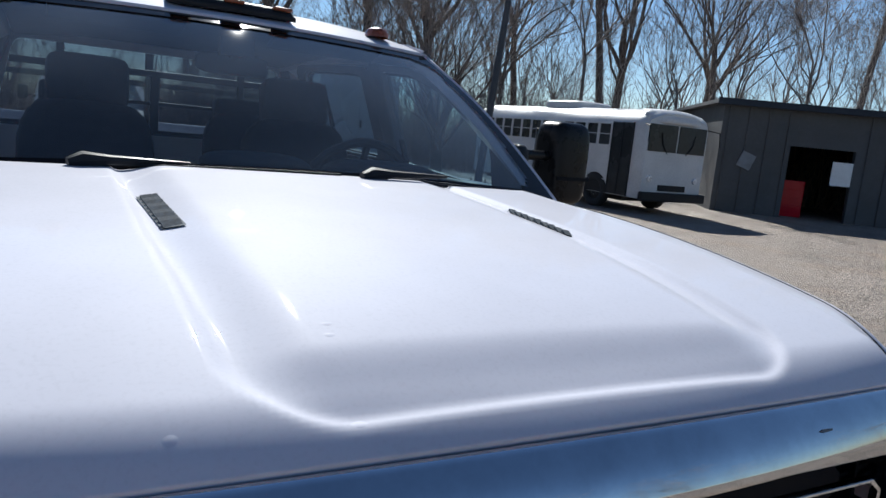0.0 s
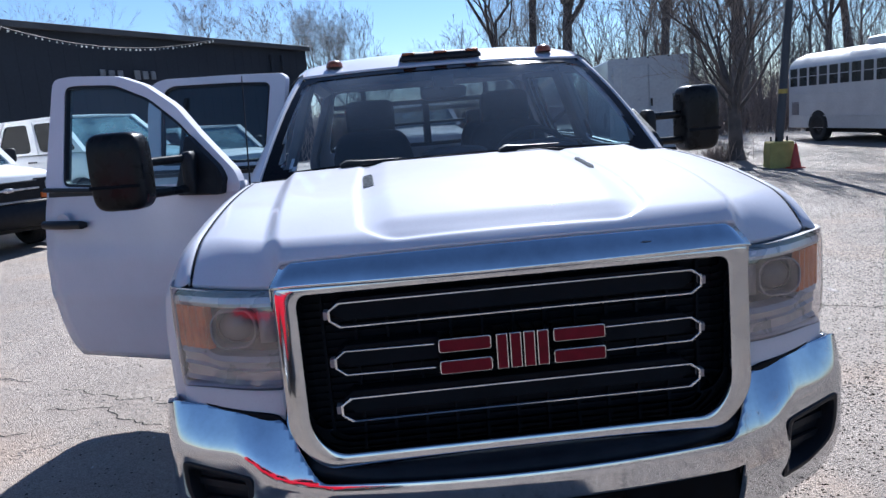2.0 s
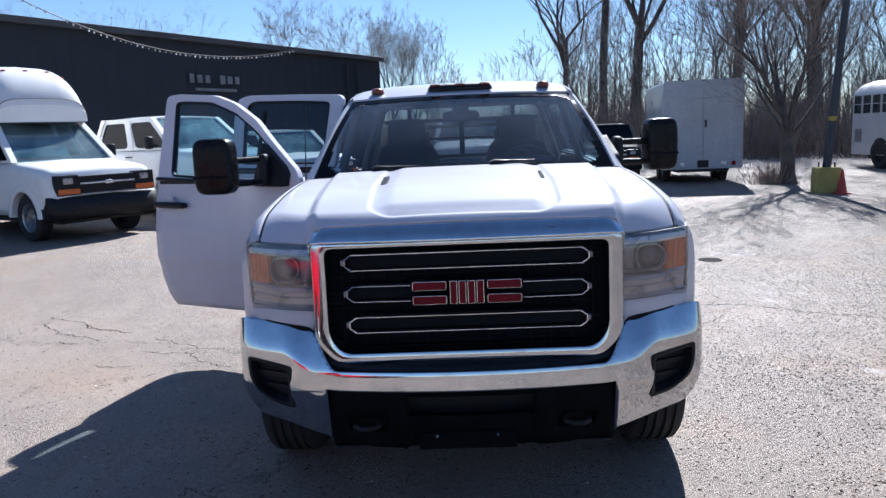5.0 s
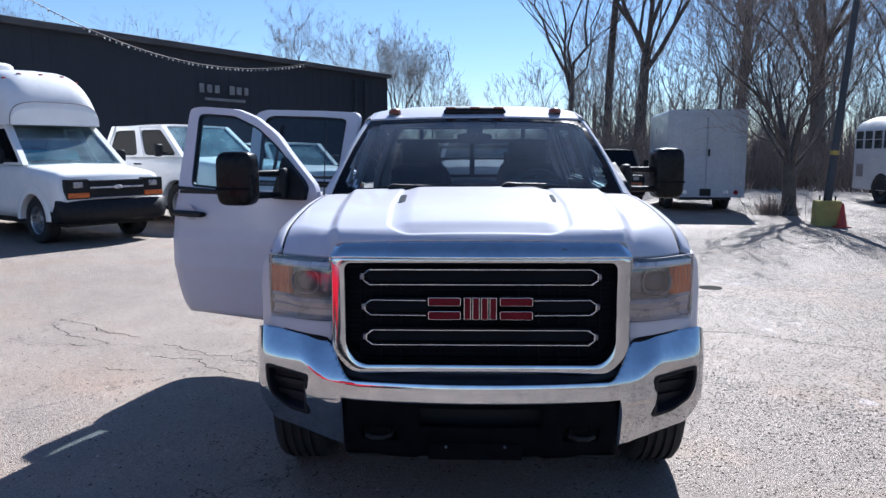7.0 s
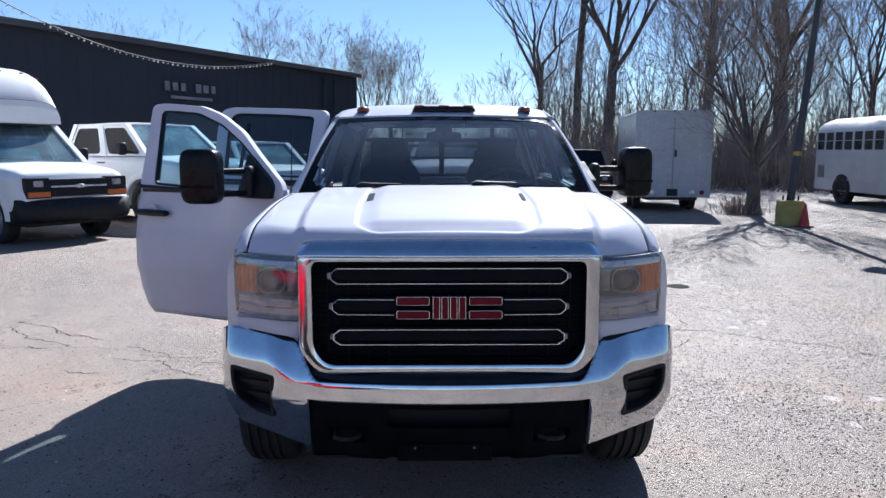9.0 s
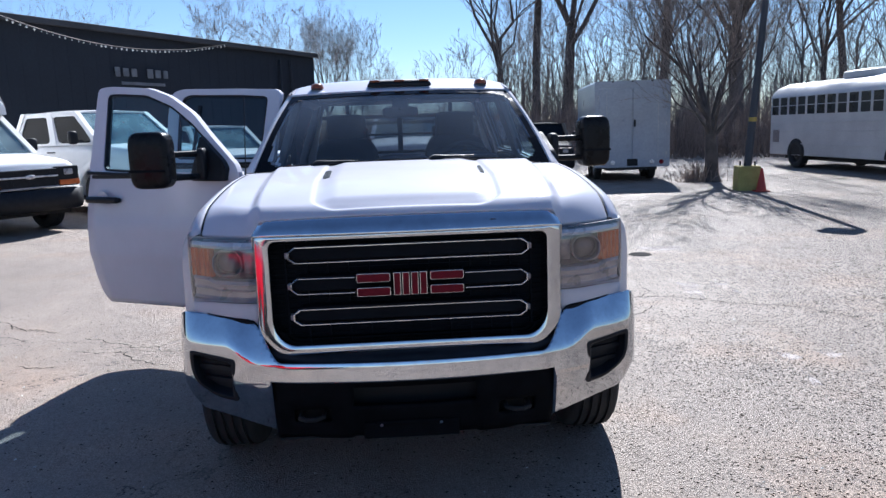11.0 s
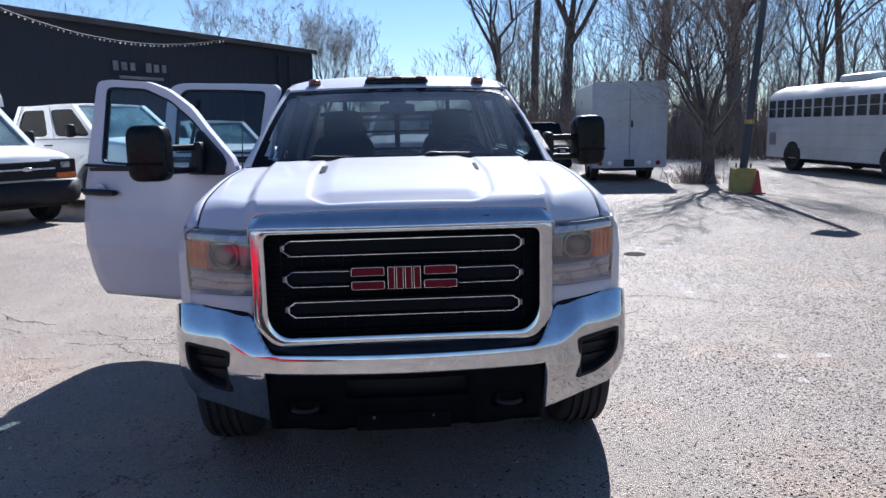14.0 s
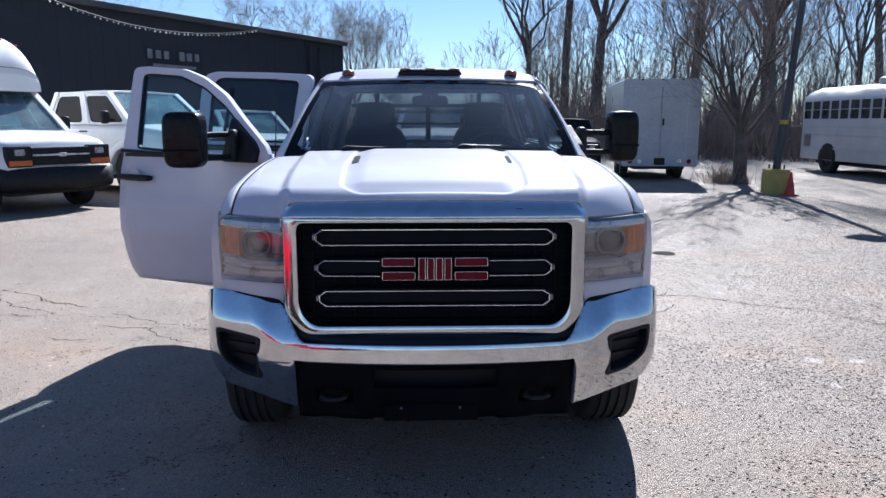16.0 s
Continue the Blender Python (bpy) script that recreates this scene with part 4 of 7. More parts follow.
def build_cab():
    # windscreen: clear pane and black border
    nu, nv = 120, 48
    glass, seal = bmesh.new(), bmesh.new()
    for bmx, inside in ((glass, True), (seal, False)):
        vs = [[bmx.verts.new(shield(2 * i / nu - 1, j / nv) + (Vector((0, 0, 0)) if inside else Vector((0, -0.003, 0.003)))) for i in range(nu + 1)] for j in range(nv + 1)]
        for j in range(nv):
            for i in range(nu):
                u, v = abs(2 * (i + 0.5) / nu - 1), (j + 0.5) / nv
                side, foot, head = (1 - u) * (0.88 - 0.15 * v) - 0.030 - 0.035 * (1 - v) ** 2, 0.95 * v - 0.045, 0.95 * (1 - v) - 0.062
                a, b = max(0.0, 0.09 - side), max(0.0, 0.09 - min(foot, head))
                border = min(side, foot, head) < 0 or math.hypot(a, b) > 0.09
                if border != inside:
                    bmx.faces.new((vs[j][i], vs[j][i + 1], vs[j + 1][i + 1], vs[j + 1][i]))
        bmesh.ops.delete(bmx, geom=[v for v in bmx.verts if not v.link_faces], context='VERTS')
    ws = part("windscreen", glass, GLASS, truck, "dusty windscreen with a glare veil painted as haze")
    part("windscreen_border", seal, FRIT, ws, "black edge band")
    for u, v, w, h in ((-0.865, 0.115, 0.016, 0.075), (-0.845, 0.075, 0.020, 0.030)):
        bm = bmesh.new()
        pts = [shield(u + du * w, v + dv * h) + Vector((0, 0.006, -0.006)) for du, dv in ((-0.5, -0.5), (0.5, -0.5), (0.5, 0.5), (-0.5, 0.5))]
        bm.faces.new([bm.verts.new(p) for p in pts])
        part("sticker", bm, PAPER, ws, "small pale sticker", smooth=False, solid=0.001)
    # pillars running on into the roof rails
    for s in (-1, 1):
        bm = bmesh.new()
        rows = []
        for v in [k / 14 for k in range(15)]:
            p = shield(s, v)
            o = Vector((s * (0.985 - 0.205 * v), 1.50 + 0.68 * v, 1.44 + 0.505 * v))
            q = [p + Vector((0, 0.004, -0.004)), p + Vector((s * 0.012, 0.0, 0.006)), p.lerp(o, 0.35) + Vector((s * 0.012, -0.006, 0.010)), p.lerp(o, 0.75) + Vector((s * 0.008, 0.0, 0.004)), o, o + Vector((-s * 0.03, 0.01, -0.02)), p + Vector((-s * 0.02, 0.05, -0.03))]
            rows.append(q)
        grid(bm, rows, closed=True)
        part("front_pillar", bm, WHITE, truck)
        bm = bmesh.new()
        rows = []
        for y in (2.10, 2.25, 2.5, 3.0, 3.5, 3.9, 4.14):
            z = roof_z(0.75, y)
            rows.append([(s * 0.735, y, z + 0.002), (s * 0.765, y, z - 0.012), (s * 0.80, y, z - 0.045), (s * 0.82, y, z - 0.085), (s * 0.79, y, z - 0.10), (s * 0.735, y, z - 0.07)])
        grid(bm, rows, closed=True)
        part("roof_rail", bm, WHITE, truck)
        # middle and rear posts, sill; white metal greyed for the cabin's shade
        bm = bmesh.new()
        for y0, w in ((2.60, 0.11), (4.02, 0.20)):
            rows = [[(s * x, y0 - w / 2, z), (s * x, y0 + w / 2, z), (s * (x - 0.06), y0 + w / 2, z), (s * (x - 0.06), y0 - w / 2, z)] for x, z in ((0.965, 0.58), (0.975, 1.0), (0.955, 1.45), (0.79, 1.93))]
            vs = grid(bm, rows, closed=True)
        box(bm, (s * 0.93, 2.75, 0.54), (0.12, 2.75, 0.14))
        box(bm, (s * 0.925, 1.43, 1.0), (0.10, 0.10, 0.9))
        part("door_frame", bm, PILLAR, truck, bevel=0.01)
    # roof
    bm = bmesh.new()
    ys = [2.045, 2.06, 2.09, 2.13, 2.2, 2.3, 2.45, 2.65, 2.9, 3.2, 3.5, 3.8, 4.0, 4.1, 4.15]
    rows = []
    for y in ys:
        row = []
        for i in range(31):
            x = 0.755 * (2 * i / 30 - 1)
            yy = y + 0.055 * (x / 0.735) ** 2 * (1 - min(1, (y - 2.045) / 0.5))
            row.append((x, yy, roof_z(x, y)))
        rows.append(row)
    rows.append([(x, y + 0.01, z - 0.06) for x, y, z in rows[-1]])
    grid(bm, rows)
    roof = part("roof", bm, WHITE, truck, solid=0.02)
    bm = bmesh.new()
    rows = [[(x, y, roof_z(x, y) - 0.05) for x in (-0.72, -0.4, 0, 0.4, 0.72)] for y in (2.12, 2.5, 3.0, 3.5, 4.1)]
    grid(bm, rows)
    part("headliner", bm, surface("headliner", (0.07, 0.07, 0.075), (0.10, 0.10, 0.105), 12, 0.95), roof)
    # clearance lamps
    for x in (-0.572, 0.572):
        bm = bmesh.new()
        y = 2.175 + 0.02
        z = roof_z(x, y)
        rows = [[(x + 0.045 * sx * math.cos(a), y + 0.06 * sx * math.sin(a), z + h) for a in [k * math.pi / 8 for k in range(16)]] for sx, h in ((1.0, -0.004), (0.98, 0.012), (0.8, 0.026), (0.4, 0.033), (0.02, 0.034))]
        grid(bm, rows, closed=True)
        part("clearance_lamp", bm, DARKAMBER, roof, "small amber roof lamp")
    bm = bmesh.new()
    rows = []
    for i in range(25):
        x = -0.218 + 0.436 * i / 24
        e = min(1.0, (0.218 - abs(x)) / 0.02 + 0.25)
        z = roof_z(x, 2.17)
        rows.append([(x, 2.10, z - 0.012), (x, 2.105, z + 0.012 * e), (x, 2.125, z + 0.030 * e), (x, 2.17, z + 0.036 * e), (x, 2.23, z + 0.028 * e), (x, 2.26, z - 0.002)])
    grid(bm, rows)
    strip = part("roof_lamp_strip", bm, BLACK, roof, "black lamp strip with amber ends", solid=0.004)
    for x in (-0.17, 0.0, 0.17):
        bm = bmesh.new()
        box(bm, (x, 2.122, roof_z(x, 2.17) + 0.026), (0.07, 0.045, 0.014))
        part("amber_window", bm, DARKAMBER, strip, bevel=0.006)
    # rear wall with window
    bm = bmesh.new()
    wall = rounded([(-0.93, 0.6), (0.93, 0.6), (0.93, 1.42), (0.78, 1.98), (-0.78, 1.98), (-0.93, 1.42)], 0.05)
    win = rounded([(-0.80, 1.47), (0.80, 1.47), (0.81, 1.50), (0.72, 1.940), (-0.72, 1.940), (-0.81, 1.50)], 0.06)
    ring(bm, wall, win, 4.10, 4.15)
    rear = part("rear_wall", bm, WHITE, truck, smooth=False)
    bm = bmesh.new()
    bm.faces.new([bm.verts.new((x, 4.125, z)) for x, z in win])
    part("rear_window", bm, pane_mat("privacy_glass", (0.22, 0.25, 0.27), 0.01, 0.04), rear, smooth=False)
    bm = bmesh.new()
    for x in (0.0,):
        box(bm, (x, 4.12, 1.655), (0.05, 0.03, 0.34))
    for x in (-0.495, 0.495):
        box(bm, (x, 4.12, 1.70), (0.04, 0.03, 0.48))
    box(bm, (0, 4.12, 1.825), (1.48, 0.03, 0.038))
    box(bm, (0, 4.12, 1.655), (1.00, 0.03, 0.022))
    box(bm, (0, 4.12, 1.485), (1.58, 0.03, 0.03))
    part("slider_frame", bm, BLACK, rear, smooth=False, bevel=0.005)
    # cowl and wipers
    bm = bmesh.new()
    rows = []
    for i in range(31):
        u = 2 * i / 30 - 1
        b0 = shield(u, 0.01)
        yh = 1.222 + 0.10 * (0.9 * u / 0.9) ** 2
        zh = hood_z(max(-.91, min(.91, 0.9 * u)), yh) - 0.03
        rows.append([(0.93 * u, yh, zh), (0.915 * u, 0.4 * yh + 0.6 * b0.y, 0.5 * (zh + b0.z) - 0.012), (b0.x, b0.y + 0.005, b0.z - 0.002)])
    grid(bm, rows)
    part("cowl", bm, BLACK, truck, "black cowl panel", solid=0.01)
    for x0, x1, v0, v1 in ((-0.50, 0.10, 0.020, 0.022), (0.17, 0.62, 0.026, 0.012)):
        wiper = new("wiper")
        wiper.parent = truck
        pts = [shield((x0 + (x1 - x0) * k / 8) / 0.87, v0 + (v1 - v0) * k / 8) + Vector((0, -0.012, 0.008)) for k in range(9)]
        bm = bmesh.new()
        tube(bm, pts, 0.0035, 6)
        part("wiper_blade", bm, BLACK, wiper)
        bm = bmesh.new()
        p = shield(x0 / 0.87, 0.02)
        tube(bm, [p + Vector((-0.02, -0.035, 0.01)), p + Vector((0.01, -0.028, 0.018)), p + Vector((0.07, -0.026, 0.020)), p + Vector((0.24, -0.016, 0.022))], [0.012, 0.019, 0.011, 0.004], 8)
        part("wiper_arm", bm, BLACK, wiper)
    # short aerial on the right-hand fender of the truck
    bm = bmesh.new()
    tube(bm, [(-0.925, 1.30, 1.435), (-0.93, 1.325, 1.455), (-0.925, 1.42, 1.93)], [0.012, 0.004, 0.0022], 6)
    part("aerial", bm, BLACK, truck)


def door_local(front):
    """Outlines of a door: x from the hinge, z up. Returns edge(z), window frame outer and inner outlines."""
    if front:
        def edge(z):
            return float(np.interp(z, [0.60, 0.66, 0.80, 1.0, 1.2, 1.35, 1.48], [1.165, 1.205, 1.238, 1.256, 1.264, 1.256, 1.236]))
        outer = [(0.0, 1.425), (1.232, 1.472), (1.272, 2.040), (1.150, 2.047), (0.82, 2.018), (0.635, 1.958), (0.425, 1.840), (0.26, 1.695), (0.03, 1.510)]
        inner = [(0.09, 1.432), (1.110, 1.490), (1.178, 1.992), (1.100, 1.996), (0.83, 1.974), (0.60, 1.890), (0.40, 1.765), (0.30, 1.684), (0.105, 1.535)]
    else:
        def edge(z):
            return float(np.interp(z, [0.60, 0.63, 0.66, 0.70, 0.74, 0.82, 1.0, 1.2, 1.38, 1.48], [0.80, 0.92, 1.00, 1.075, 1.115, 1.14, 1.138, 1.126, 1.116, 1.08]))
        outer = [(0.0, 1.475), (1.06, 1.490), (1.115, 1.90), (1.105, 2.062), (1.00, 2.088), (0.40, 2.062), (0.06, 2.040), (0.012, 2.010)]
        inner = [(0.125, 1.505), (0.955, 1.515), (1.00, 1.88), (0.985, 2.010), (0.92, 2.036), (0.40, 2.012), (0.16, 1.992), (0.128, 1.970)]
    return edge, outer, inner


def build_door(front, hinge, along, out, label, squash=1.0):
    al, ou = Vector((*along, 0)).normalized(), Vector((*out, 0)).normalized()
    base = Vector((*hinge, 0))

    def W(x, y, z):
        z = z if z < 1.475 else 1.475 + (z - 1.475) * squash
        return base + al * x + ou * (y - 0.34 * max(0.0, z - 1.47)) + Vector((0, 0, z))

    def place(bm):
        for v in bm.verts:
            v.co = W(*v.co)
        return bm
    door = new("front_door" if front else "rear_door")
    door.parent = truck
    tagged(door, label)
    edge, outer, inner = door_local(front)
    bm = bmesh.new()
    rows = []
    for k in range(25):
        z = 0.60 + 0.875 * k / 24
        t = (z - 0.60) / 0.875
        y = 0.012 + 0.040 * math.sin(math.pi * min(1, t * 1.05)) ** 0.8 - 0.03 * max(0, 0.12 - t) - 0.012 * smooth01(0.60, 0.68, t) + 0.010 * smooth01(0.34, 0.38, t) * (1 - smooth01(0.38, 0.5, t))
        e = edge(z)
        row = [(0.0, y - 0.03, z)] + [(0.006 + (e - 0.012) * i / 16, y, z) for i in range(17)] + [(e, y - 0.03, z)]
        rows.append(row)
    rows.insert(0, [(x, y - 0.03, z) for x, y, z in rows[0]])
    grid(bm, rows)
    part("outer_skin", place(bm), WHITE, door, "white door skin", solid=0.006)
    bm = bmesh.new()
    rows = [[(0.02, -0.05, z), (edge(z) - 0.02, -0.05, z), (edge(z) - 0.01, 0.0, z), (0.01, 0.0, z)] for z in (0.62, 0.8, 1.0, 1.2, 1.47)]
    vs = grid(bm, rows, closed=True)
    bm.faces.new(vs[0][::-1])
    bm.faces.new(vs[-1])
    part("inner_panel", place(bm), INNER, door, bevel=0.01)
    bm = bmesh.new()
    o, i_ = rounded(outer, 0.045, 5), rounded(inner, 0.04, 5)
    ring(bm, o, i_, 0.010, -0.035)
    part("window_frame", place(bm), FRAMEWHITE, door, bevel=0.004)
    bm = bmesh.new()
    bm.faces.new([bm.verts.new((x, -0.012, z)) for x, z in i_])
    part("window_pane", place(bm), DOORGLASS if front else REARGLASS, door, smooth=False)
    # grey ring laid inside the white frame, painting its shaded inner face
    bm = bmesh.new()
    ring(bm, shrink(o, 0.008), i_, -0.036, -0.044)
    part("frame_dim_ring", place(bm), PILLAR, door)
    bm = bmesh.new()
    ring(bm, i_, shrink(i_, 0.014), 0.004, -0.02)
    part("window_rubber", place(bm), BLACK, door)
    bm = bmesh.new()
    if front:
        prism(bm, [(0.30, 1.432), (1.236, 1.468), (1.236, 1.490), (0.30, 1.454)], 0.010, 0.026)
    else:
        box(bm, (0.52, 0.018, 1.476), (1.0, 0.016, 0.022))
    part("belt_moulding", place(bm), BLACK, door, bevel=0.006)
    # pull handle in its recess
    hx = 1.095 if front else 0.88
    bm = bmesh.new()
    pts = [(hx - 0.145, 0.035, 1.300), (hx - 0.13, 0.055, 1.300), (hx, 0.060, 1.302), (hx + 0.12, 0.056, 1.304), (hx + 0.145, 0.035, 1.304)]
    tube(bm, [W(*p) for p in pts], [0.012, 0.021, 0.022, 0.022, 0.016], 10)
    part("door_handle", bm, BLACK, door, "black pull handle")
    bm = bmesh.new()
    lathe(bm, [(0.0, 0.050), (0.002, 0.047), (-0.006, 0.02), (-0.007, 0.001)], (hx, 0.046, 1.312), 'y', 20)
    part("handle_cup", place(bm), WHITE, door)
    if front:
        bm = bmesh.new()
        prism(bm, rounded([(0.075, 1.492), (0.092, 1.420), (0.34, 1.424), (0.345, 1.45), (0.325, 1.60), (0.315, 1.693), (0.300, 1.688), (0.115, 1.545)], 0.018, 3), 0.047, -0.02)
        part("mirror_sail", place(bm), BLACK, door, "black mirror mounting panel", smooth=False, bevel=0.004)
    else:
        bm = bmesh.new()
        box(bm, (0.80, -0.005, 1.73), (0.022, 0.02, 0.43))
        part("quarter_divider", place(bm), BLACK, door, smooth=False)
    return door, W


def superbox(bm, c, s, e=4.0, rot=None, n=16):
    """A rounded block: a superellipsoid."""
    def f(w, m):
        return math.copysign(abs(w) ** m, w)
    rows = []
    for j in range(n + 1):
        la = -math.pi / 2 + math.pi * j / n
        row = []
        for i in range(2 * n):
            lo = 2 * math.pi * i / (2 * n)
            p = Vector((s[0] / 2 * f(math.cos(la), 2 / e) * f(math.cos(lo), 2 / e), s[1] / 2 * f(math.cos(la), 2 / e) * f(math.sin(lo), 2 / e), s[2] / 2 * f(math.sin(la), 2 / e)))
            if rot:
                p = rot @ p
            row.append(Vector(c) + p)
        rows.append(row)
    grid(bm, rows, closed=True)
    bmesh.ops.remove_doubles(bm, verts=bm.verts, dist=1e-4)


def build_mirror(parent, head, yaw, mounts, size):
    """A tow mirror: head on two arms, its glass turned to the rear."""
    m = new("tow_mirror")
    m.parent = parent
    tagged(m, "tall black tow mirror on twin arms")
    rot = Euler((0, 0, radians(yaw))).to_matrix()
    bm = bmesh.new()
    superbox(bm, head, size, 5.0, rot)
    shell = part("mirror_shell", bm, SHELL, m)
    bm = bmesh.new()
    for z in (-0.055, -0.062):
        tube(bm, [Vector(head) + rot @ Vector((x, -size[1] / 2 * 0.985, z)) for x in (-size[0] * .46, 0, size[0] * .46)], 0.004, 6)
    part("shell_seam", bm, GRILLE_BLACK, shell)
    bm = bmesh.new()
    for z, h in ((0.055, 0.16), (-0.095, 0.08)):
        box(bm, Vector(head) + rot @ Vector((0, size[1] / 2 + 0.002, z)), (size[0] * 0.78, 0.006, h), rot)
    part("mirror_pane", bm, MIRROR, m, smooth=False)
    for dz, mt in zip((0.025, -0.108), mounts):
        bm = bmesh.new()
        a, b = Vector(head) + Vector((0, 0, dz)), Vector(mt)
        tube(bm, [a, a.lerp(b, 0.5), b], 0.020, 10)
        part("mirror_arm", bm, SHELL, m)
    bm = bmesh.new()
    c = (Vector(mounts[0]) + Vector(mounts[1])) / 2
    superbox(bm, c, (0.06, 0.10, 0.20), 4.0, rot, 10)
    part("arm_bracket", bm, BLACK, m)


def build_interior():
    bm = bmesh.new()
    poly = [(1.30, 1.43), (1.52, 1.475), (1.68, 1.46), (1.80, 1.38), (1.84, 1.20), (1.78, 1.0), (1.35, 1.0)]
    prism_x(bm, poly, -0.90, 0.90)
    dash = part("dashboard", bm, INNER, truck, "dark dashboard", bevel=0.02)
    bm = bmesh.new()
    for x, w in ((0.42, 0.40), (0.0, 0.34)):
        superbox(bm, (x, 1.70, 1.485), (w, 0.20, 0.11), 3.0, None, 10)
    part("instrument_hood", bm, INNER, dash)
    # steering wheel
    st = new("steering_wheel")
    st.parent = truck
    c, tilt = Vector((0.42, 1.92, 1.42)), Euler((radians(-62), 0, 0)).to_matrix()
    bm = bmesh.new()
    tube(bm, [c + tilt @ Vector((0.195 * math.cos(2 * math.pi * k / 32), 0.195 * math.sin(2 * math.pi * k / 32), 0)) for k in range(32)], 0.016, 8, closed=True)
    part("wheel_rim", bm, INNER, st)
    bm = bmesh.new()
    superbox(bm, c, (0.16, 0.13, 0.06), 3.0, tilt, 8)
    for a in (0, math.pi, -math.pi / 2):
        tube(bm, [c, c + tilt @ Vector((0.19 * math.cos(a), 0.19 * math.sin(a), 0))], 0.014, 6)
    part("wheel_hub", bm, INNER, st)
    for x, y0, nm in ((-0.42, 2.35, "front_seat"), (0.42, 2.35, "front_seat"), (-0.45, 3.55, "rear_seat"), (0.45, 3.55, "rear_seat")):
        seat = new(nm)
        seat.parent = truck
        w = 0.50 if nm[0] == "f" else 0.43
        lean = Euler((radians(-12), 0, 0)).to_matrix()
        bm = bmesh.new()
        superbox(bm, (x, y0 + 0.28, 1.30), (w, 0.16, 0.70), 4.0, lean, 12)
        part("backrest", bm, SEAT, seat)
        bm = bmesh.new()
        superbox(bm, (x, y0, 0.98), (w, 0.52, 0.18), 4.0, None, 12)
        part("cushion", bm, SEAT, seat)
        bm = bmesh.new()
        hz = 1.712 if nm[0] == "f" else 1.66
        superbox(bm, (x, y0 + 0.38, hz), (0.30, 0.12, 0.21 if nm[0] == "f" else 0.13), 6.0, lean, 12)
        part("headrest", bm, SEAT, seat)
    bm = bmesh.new()
    superbox(bm, (0.0, 2.6, 1.22), (0.26, 0.6, 0.36), 5.0, None, 10)
    part("centre_console", bm, INNER, truck)
    bm = bmesh.new()
    superbox(bm, (0.0, 2.10, 1.815), (0.25, 0.04, 0.075), 4.0, None, 10)
    tube(bm, [(0, 2.10, 1.83), (0, 2.05, 1.88)], 0.02, 8)
    box(bm, (0, 2.045, 1.87), (0.11, 0.05, 0.06))
    part("rear_view_mirror", bm, INNER, truck)
    for x in (-0.36, 0.36):
        bm = bmesh.new()
        box(bm, (x, 2.16, 1.925), (0.42, 0.14, 0.02), Euler((radians(-18), 0, 0)).to_matrix())
        part("sun_visor", bm, surface("visor", (0.045, 0.045, 0.05), (0.07, 0.07, 0.075), 12, 0.95), truck, bevel=0.008)
    bm = bmesh.new()
    box(bm, (0, 2.8, 0.62), (1.75, 2.6, 0.06))
    box(bm, (0, 1.33, 0.95), (1.75, 0.05, 0.75))
    part("cabin_floor", bm, INNER, truck, smooth=False)


def build_rear():
    # load bed, tail and chassis
    bm = bmesh.new()
    for s in (-1, 1):
        prism_x(bm, [(4.22, 0.62), (6.35, 0.62), (6.35, 1.46), (4.22, 1.46)], s * 0.99, s * 0.90)
    box(bm, (0, 6.32, 1.06), (1.8, 0.08, 0.88))
    box(bm, (0, 4.24, 1.02), (1.8, 0.04, 0.8))
    box(bm, (0, 5.28, 0.80), (1.8, 2.1, 0.04))
    part("load_bed", bm, WHITE, truck, smooth=False, bevel=0.02)
    bm = bmesh.new()
    for s in (-1, 1):
        box(bm, (s * 0.42, 3.2, 0.50), (0.10, 6.0, 0.16))
    box(bm, (0, 0.75, 0.80), (1.22, 1.05, 0.75))
    tube(bm, [(-0.92, AXLE, TYRE_R), (0.92, AXLE, TYRE_R)], 0.07, 10)
    tube(bm, [(-0.9, 4.95, TYRE_R), (0.9, 4.95, TYRE_R)], 0.08, 10)
    part("chassis", bm, UNDER, truck, smooth=False)
    rack = new("headache_rack")
    rack.parent = truck
    tagged(rack, "black steel rack behind the cab")
    for x in (-0.82, 0.0, 0.82):
        bm = bmesh.new()
        box(bm, (x, 4.42, 1.70), (0.045, 0.05, 0.62))
        part("upright", bm, UNDER, rack, smooth=False, bevel=0.006)
    for z in (1.77, 1.98):
        bm = bmesh.new()
        box(bm, (0, 4.42, z), (1.69, 0.04, 0.035))
        part("crossbar", bm, UNDER, rack, smooth=False, bevel=0.006)
    bm = bmesh.new()
    tube(bm, [(0.86, 4.40, 1.90), (0.86, 4.40, 1.94), (0.86, 4.40, 2.05), (0.86, 4.40, 2.09)], [0.02, 0.075, 0.075, 0.04], 16)
    part("work_lamp", bm, LAMP_CHROME, rack, "pale round work lamp")


build_hood()
for side in (-1, 1):
    build_fender(side)
    build_hood_gap(side)
    build_headlight(side)
grille, emblem_ob = build_grille()
build_emblem(emblem_ob)
build_bumper()
build_cab()
build_interior()
build_rear()
for sx, yy in ((-1, AXLE), (1, AXLE), (-1, 4.95), (1, 4.95)):
    wheel(truck, sx * 0.945, yy, TYRE_R, 0.275, sx, STEEL)
OPEN_DIR, OPEN_OUT = (-0.90, 0.435), (-0.435, -0.90)
d1, W1 = build_door(True, (-0.985, 1.455), OPEN_DIR, OPEN_OUT, "open white passenger door with black handle")
d2, W2 = build_door(False, (-0.985, 2.66), (-0.90, 0.435), (-0.435, -0.90), "open white rear door with tinted window")
build_door(True, (0.935, 1.43), (0, 1), (1, 0), "closed white driver door", 0.80)
